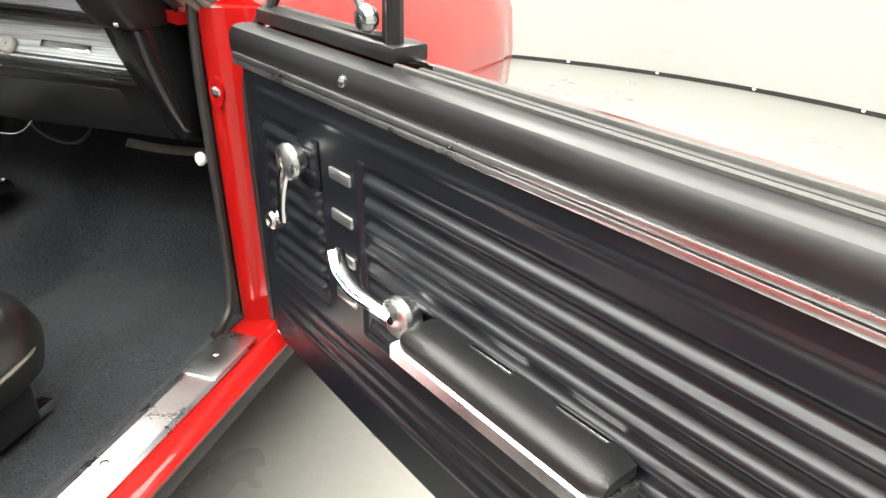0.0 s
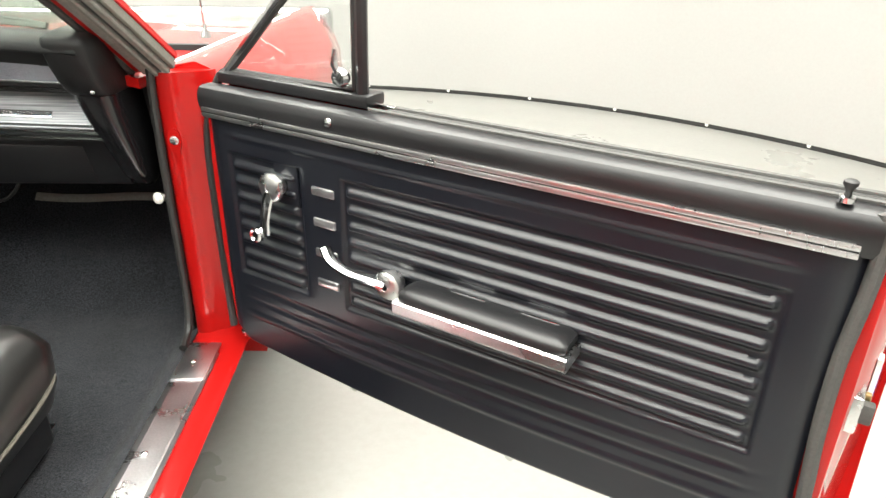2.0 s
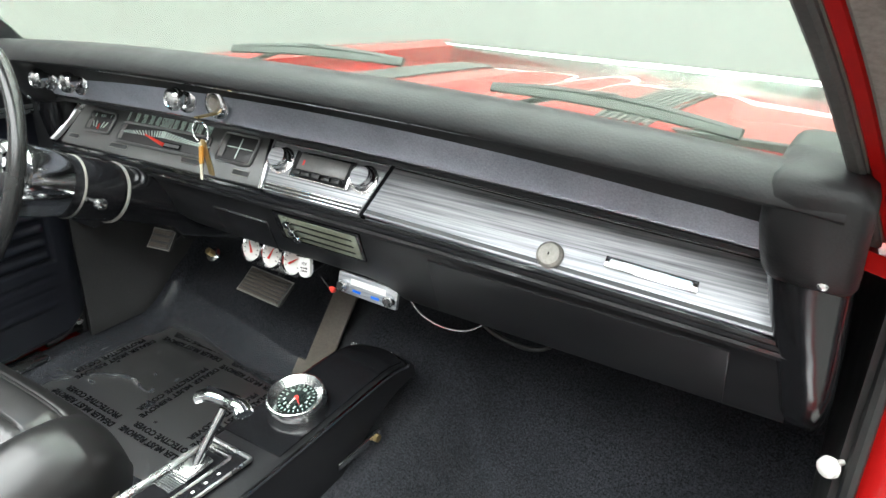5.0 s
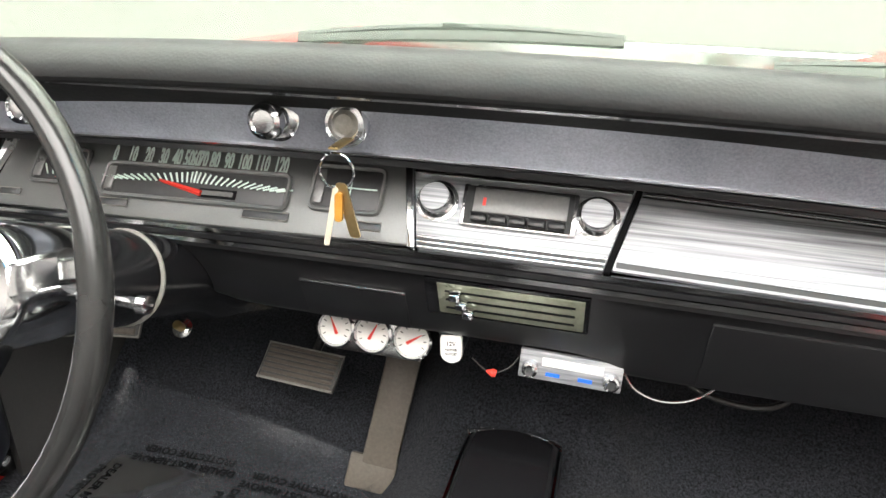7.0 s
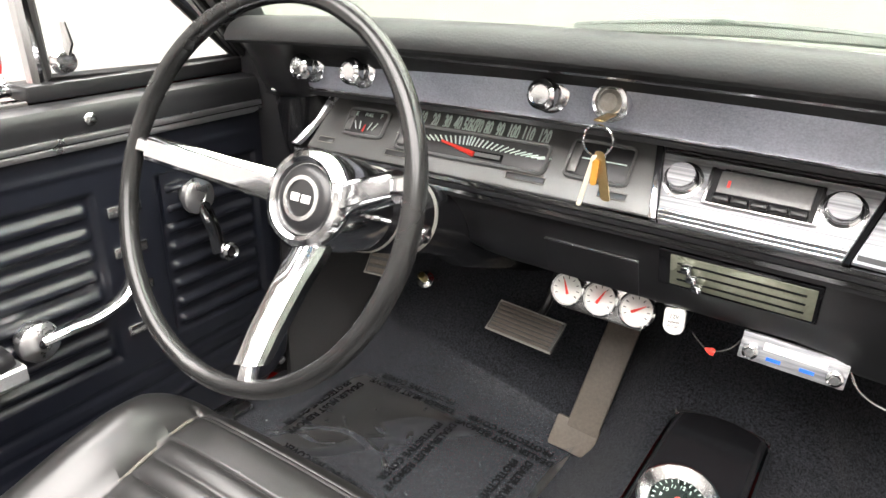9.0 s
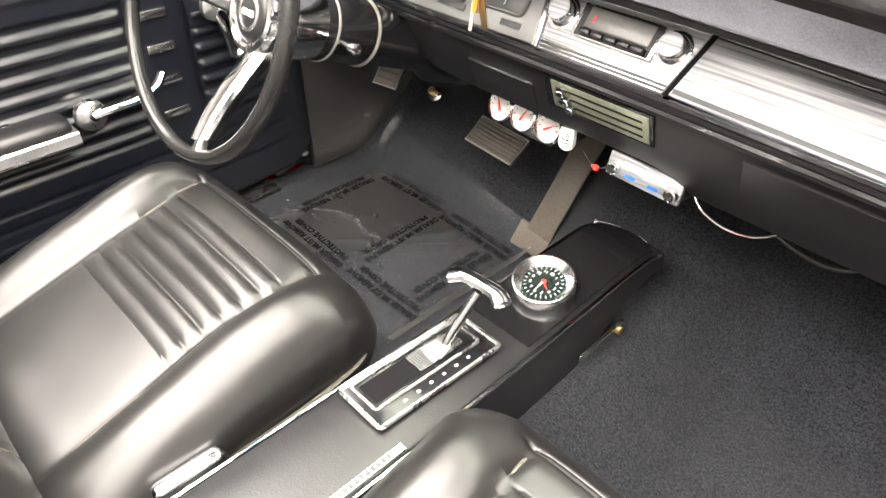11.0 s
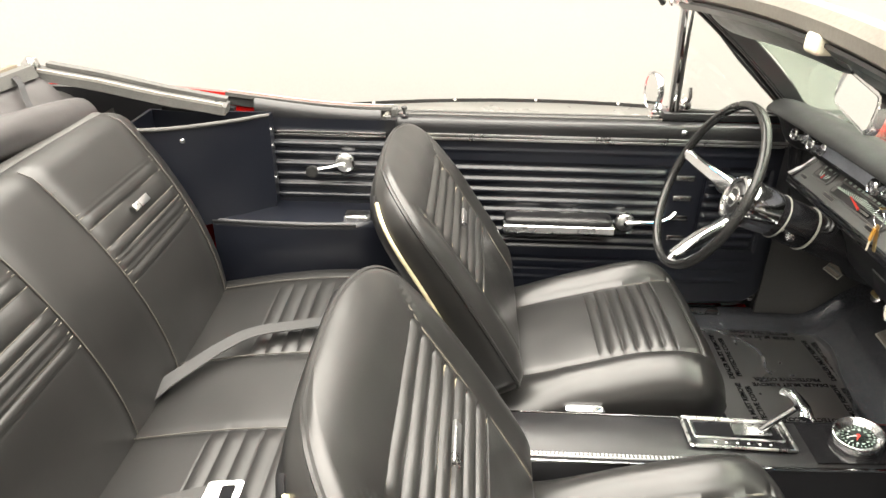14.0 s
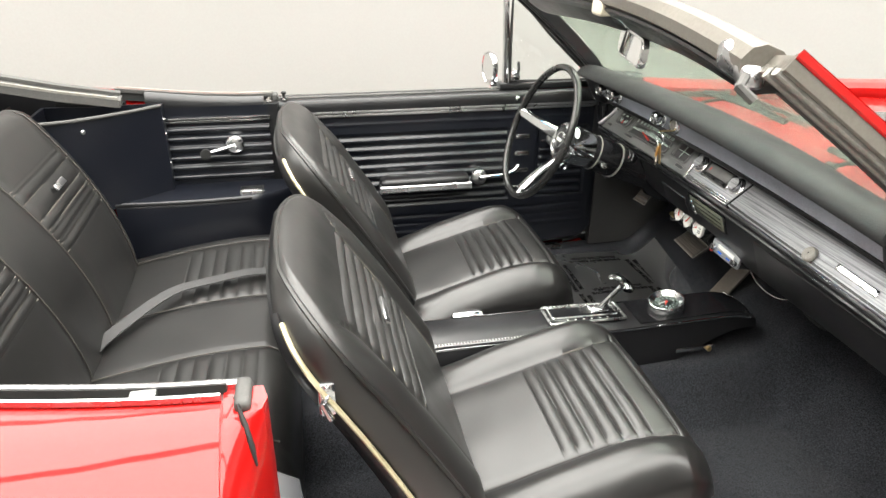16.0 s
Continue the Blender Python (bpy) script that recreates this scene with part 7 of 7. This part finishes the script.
rail = thing("under_dash_rail", "grey metal support rail beneath the dash", "bracket", (0.2, 0.12, 0.73))
part("rail", box(-0.05, 0.24, 0.10, 0.13, 0.735, 0.75, 0.003), ALU, rail)
part("slots", box(0.16, 0.235, 0.092, 0.10, 0.728, 0.748, 0.001), INK, rail)
pad_edge = single("insulation_edge", slab(16, 2, lambda a, b: (0.30 + 0.40 * a, 0.30 + 0.01 * b - 0.01 * a, 0.592 + 0.012 * b - 0.004 * math.sin(a * 7)), (0, 0.006, 0.003)), ALU, "pale frayed edge of the firewall insulation", "insulation")

# ---- film on the driver's footwell ----
CREASES = ((0.02, 0.22, 0.3, 0.36, 0.005), (0.05, 0.28, 0.42, 0.5, 0.004), (0.04, 0.12, 0.24, 0.2, 0.004), (0.24, 0.5, 0.66, 0.3, 0.005), (0.3, 0.62, 0.55, 0.36, 0.003), (0.1, 0.6, 0.2, 0.45, 0.003), (0.45, 0.75, 0.6, 0.2, 0.003), (0.12, 0.4, 0.5, 0.44, 0.003))


def film_pt(a, b):
    x = -0.70 + 0.50 * a
    y = -0.20 + 0.47 * b + 0.03 * a * (1 - b) - 0.05 * a * b
    wr = 0.0012 * noise.noise(Vector((a * 4, b * 4, 3)))
    # creases that fan out from the sill
    for a0, b0, a1, b1, high in CREASES:
        t = min(1, max(0, ((a - a0) * (a1 - a0) + (b - b0) * (b1 - b0)) / ((a1 - a0) ** 2 + (b1 - b0) ** 2)))
        far = math.hypot(a - a0 - t * (a1 - a0), b - b0 - t * (b1 - b0) + 0.02 * math.sin(9 * t))
        wr += 1.6 * high * math.exp(-(far / 0.005) ** 2) * math.sin(math.pi * min(0.95, max(0.05, t)))
    return Vector((x, y, carpet_z(x, y) + 0.02 + wr + 0.01 * (1 - step(a, 0.0, 0.12))))


sheet = grid(190, 190, film_pt)
bmesh.ops.reverse_faces(sheet, faces=sheet.faces)
mat = single("floor_film", sheet, FILM, "clear wrinkled protective film with black print on the driver's carpet", "floor film", sharp=80)
for cx, cy, rot in ((0.36, 0.80, 0), (0.78, 0.80, 0), (0.36, 0.2, 0), (0.78, 0.2, 0), (0.13, 0.5, 90), (0.57, 0.5, 90), (0.88, 0.5, 90)):
    for k, text in enumerate(("DEALER MUST REMOVE", "PROTECTIVE COVER")):
        o = film_pt(cx, cy)
        bm = letters(text, 0.0185, Matrix.Identity(4), bold=0.0006)
        m = Matrix.Rotation(radians(rot + 180), 4, "Z") @ Matrix.Translation((0, 0.011 - 0.022 * k, 0))
        bm.transform(m)
        for v in bm.verts:
            q = o + v.co
            a, b = (q.x + 0.70) / 0.50, (q.y + 0.20) / 0.47
            v.co = Vector((q.x, q.y, film_pt(min(1, max(0, a)), min(1, max(0, b))).z + 0.0022 + v.co.z))
        part("print", bm, INK, mat)

# ---- keys ----
keys = thing("key_ring", "ring of keys with an amber tag hanging at the ignition", "keys", (-0.122, -0.055, 0.93))
part("key", box(-0.127, -0.117, -0.075, -0.04, 0.985, 0.9875, 0.001), BRASS, keys)
kr = [(-0.122 + 0.016 * math.sin(t), -0.07, 0.965 + 0.016 * math.cos(t)) for t in [2 * math.pi * q / 20 for q in range(20)]]
part("ring", tube(kr, 0.0012, 6, True), CHROME, keys)
part("tag", plate(rounded(0.007, 0.026, 0.003, 4), lambda a, b, t: (-0.119 + a, -0.074 - t + 0.1 * b, 0.934 + b), 0.003), AMBER, keys, "amber tag")
part("paper_tag", plate(rounded(0.006, 0.06, 0.002, 2), lambda a, b, t: (-0.130 + a * 0.9 + b * 0.25, -0.068 - t - 0.12 * b, 0.921 + b), 0.001), CREAM, keys, "cream paper tag")
part("hanging_key", plate(rounded(0.01, 0.05, 0.003, 3), lambda a, b, t: (-0.112 + a - 0.25 * b, -0.07 - t, 0.93 + b), 0.002), BRASS, keys)

# ---- mirrors, visors, wipers, antenna ----
mir = thing("rear_view_mirror", "rounded white-lit rear-view mirror on a short stem", "mirror", (0.03, -0.25, 1.19))
MM = frame_of((0.012, -0.252, 1.222), (0.97, -0.21, 0.0), (0.0, 0.1, 1.0))
part("housing", plate(rounded(0.205, 0.06, 0.018, 5), lambda a, b, t: MM @ Vector((a, b, -t)), 0.014, None, 0.003), WORNCHROME, mir)
part("glass", plate(rounded(0.192, 0.05, 0.014, 5), lambda a, b, t: MM @ Vector((a, b, 0.0005 + t)), 0.001), MIRROR, mir, "mirror glass")
part("stem", tube([(0.02, -0.24, 1.24), (0.02, -0.235, 1.27), (0.02, -0.26, 1.31)], 0.007, 10), CHROME, mir)
ext = thing("door_mirror", "round polished mirror on the driver's door", "mirror", (-0.86, -0.32, 0.96))
part("head", lathe([(0.0, 0.0), (0.03, 0.004), (0.049, 0.014), (0.054, 0.026), (0.053, 0.032), (0.05, 0.032), (0.048, 0.029), (0, 0.029)], (-0.866, -0.296, 1.003), (0.12, -1, 0), 32), CHROME, ext)
part("glass", lathe([(0.0475, 0), (0, 0.0005)], (-0.866 + 0.12 * 0.0296, -0.326, 1.003), (0.12, -1, 0), 28), MIRROR, ext)
part("stem", tube([(-0.815, -0.31, 0.965), (-0.835, -0.308, 0.985), (-0.86, -0.305, 1.0)], 0.007, 10), CHROME, ext)
part("foot", box(-0.85, -0.79, -0.335, -0.285, 0.955, 0.968, 0.006), CHROME, ext)
for s in (1, -1):
    vis = thing("sun_visor", "black padded sun visor folded against the windshield", "sun visor", (s * 0.28, -0.25, 1.25), group="sun visors")
    def vp(a, b, s=s):
        x = s * (0.03 + 0.47 * a)
        y = top_y(x) + 0.0 + 0.088 * b
        z = top_z(x) - 0.03 - 0.048 * b
        return Vector((x, y - 0.03 * (a - 0.5) ** 2 * b, z))
    rings = []
    for k in range(19):
        a = k / 18
        e = min(1.0, math.sqrt(max(0.0, 1 - (2 * a - 1) ** 10)))
        ring = []
        for q in range(20):
            t = 2 * math.pi * q / 20
            b = 0.5 + 0.5 * math.cos(t) * (0.35 + 0.65 * e)
            p = vp(a, b)
            ring.append(p + Vector((0, 0.3, 1)).normalized() * (0.011 * math.sin(t) * (0.3 + 0.7 * e)))
        rings.append(ring)
    part("pad", loft(rings), VINYL, vis)
    part("rod", tube([(s * (0.03 + 0.56 * k / 8), top_y(0.03 + 0.56 * k / 8) - 0.006, top_z(0.03 + 0.56 * k / 8) - 0.022) for k in range(9)], 0.005, 8), CHROME, vis)
clip = thing("visor_clip", "cream plastic clip at the middle of the header", "clip", (0, -0.32, 1.28))
part("clip", box(-0.022, 0.022, -0.335, -0.295, 1.284, 1.315, 0.008, 3), CREAM, clip)


def wiper(x0, x1, b0, b1, root, label):
    w = thing("windshield_wiper", label, "wiper", (root, base_y(root), 1.0), group="wipers")
    out = Vector((0, 0.6, 0.8))

    def gp(x, b, d):
        return glass_pt((x + 0.67) / 1.34, b) + out * d
    bl = [gp(x0 + (x1 - x0) * k / 12, b0 + (b1 - b0) * k / 12, 0.012 + 0.004 * math.sin(k / 12 * math.pi)) for k in range(13)]
    part("blade", tube(bl, 0.005, 6, flat=(0.004, 0.0075, (0, 0.7, 0.7))), BLACKRUB, w, "black rubber blade")
    bow = [p + out * (0.003 + 0.006 * math.sin(k / 12 * math.pi)) for k, p in enumerate(bl)]
    part("bow", tube(bow, 0.0042, 6), SATIN, w)
    mid = bow[6]
    foot = gp(root, -0.02, 0.02)
    part("arm", tube([foot, foot.lerp(mid, 0.3) + out * 0.012, foot.lerp(mid, 0.7) + out * 0.014, mid], [0.005, 0.005, 0.004, 0.003], 8), SATIN, w)
    part("clip", box(-0.014, 0.014, -0.004, 0.004, -0.003, 0.005, 0.002, m=Matrix.Translation(mid)), SATIN, w)
    part("pivot", lathe([(0.016, 0), (0.014, 0.02), (0.008, 0.024), (0, 0.024)], foot - out * 0.016, (0, 0.5, 0.9), 16), SATIN, w)


wiper(-0.236, 0.105, 0.175, 0.205, -0.36, "black wiper resting across the windshield's middle")
wiper(0.24, 0.56, 0.16, 0.16, 0.17, "black wiper resting low on the windshield")
ant = thing("antenna", "thin bright antenna mast on the red fender", "antenna", (0.765, 0.33, 0.98))
part("base", lathe([(0.014, 0), (0.012, 0.008), (0.006, 0.018), (0.004, 0.03), (0, 0.03)], (0.765, 0.33, 0.982), (0, -0.12, 1), 16), CHROME, ant)
part("mast", tube([(0.765, 0.327, 1.0), (0.765, 0.29, 1.35), (0.765, 0.25, 1.75)], [0.0025, 0.002, 0.0013], 6), CHROME, ant)
# bow and liner of the folded top's front edge
part("front_bow", sweep([(-0.03, -0.012), (0.03, -0.012), (0.026, 0.01), (-0.02, 0.014)], [(-0.56 + 1.12 * k / 12, -1.90 - 0.01 * math.sin(math.pi * k / 12), 1.092) for k in range(13)]), RUBBER, top, "dark front bow of the folded top")
part("bow_cloth", sweep([(-0.02, 0.0), (-0.004, 0.001), (-0.005, 0.008), (-0.018, 0.008)], [(-0.55 + 1.1 * k / 12, -1.93 - 0.01 * math.sin(math.pi * k / 12), 1.101) for k in range(13)]), AGED, top, "tan cloth edge on the bow")
for s in (1, -1):
    part("well_side", slab(12, 4, lambda a, b: (s * 0.735, -1.46 - 0.75 * a, 0.85 + (belt(-1.46 - 0.75 * a) - 0.852 - 0.03 * (1 - step(a, 0.2, 0.4))) * b), (-s * 0.02, 0, 0)), VINYL, top)

# smooth front roll of the folded fabric, and the fold that runs up from it to the bow
rings = []
for k in range(61):
    x = -0.57 + 1.14 * k / 60
    z = 1.036 - 0.05 * (abs(x) / 0.57) ** 2.2
    ring = []
    for q in range(20):
        t = 2 * math.pi * q / 20
        r = 0.04 * (1 + 0.08 * noise.noise(Vector((x * 5, math.cos(t) * 1.3, math.sin(t) * 1.3))) + 0.05 * math.sin(2 * t + 4 * x))
        ring.append((x, -1.795 + 1.15 * r * math.cos(t), z + r * math.sin(t)))
    rings.append(ring)
part("front_roll", loft(rings), TOPCLOTH, top, "smooth black roll of folded fabric", sharp=60)
part("fabric_flap", slab(48, 12, lambda a, b: (-0.57 + 1.14 * a, -1.905 + 0.085 * b, 1.082 - 0.03 * b - 0.035 * b * (abs(2 * a - 1)) ** 2.2 + 0.012 * math.sin(b * 3.1) + 0.006 * math.sin(a * 27 + 4 * b) * b), (0, -0.003, -0.006)), TOPCLOTH, top, "black fabric fold", sharp=60)
for x0, x1, w in ((-0.5, -0.36, 0.022), (0.22, 0.3, 0.02)):
    run = smooth_path([(x0, -1.90, 1.098), (x0 + 0.3 * (x1 - x0), -1.855, 1.088), (x0 + 0.7 * (x1 - x0), -1.81, 1.072 - 0.05 * (abs(x1) / 0.57) ** 2.2), (x1, -1.765, 1.062 - 0.05 * (abs(x1) / 0.57) ** 2.2)], 5)
    part("tie_strap", loft([[p + Vector((-w / 2, 0, 0)), p + Vector((w / 2, 0, 0)), p + Vector((w / 2, 0, 0.003)), p + Vector((-w / 2, 0, 0.003))] for p in run]), VINYL, top, "black tie strap lying over the roll")
for s in (1, -1):
    part("rail_edge", sweep([(-0.004, -0.003), (0.004, -0.003), (0.004, 0.004), (-0.004, 0.004)], [(s * 0.578, -1.895, 1.091), (s * 0.592, -1.75, 1.064), (s * 0.61, -1.6, 1.028), (s * 0.622, -1.455, 1.001)]), ALU, top, "worn bright rail edge")
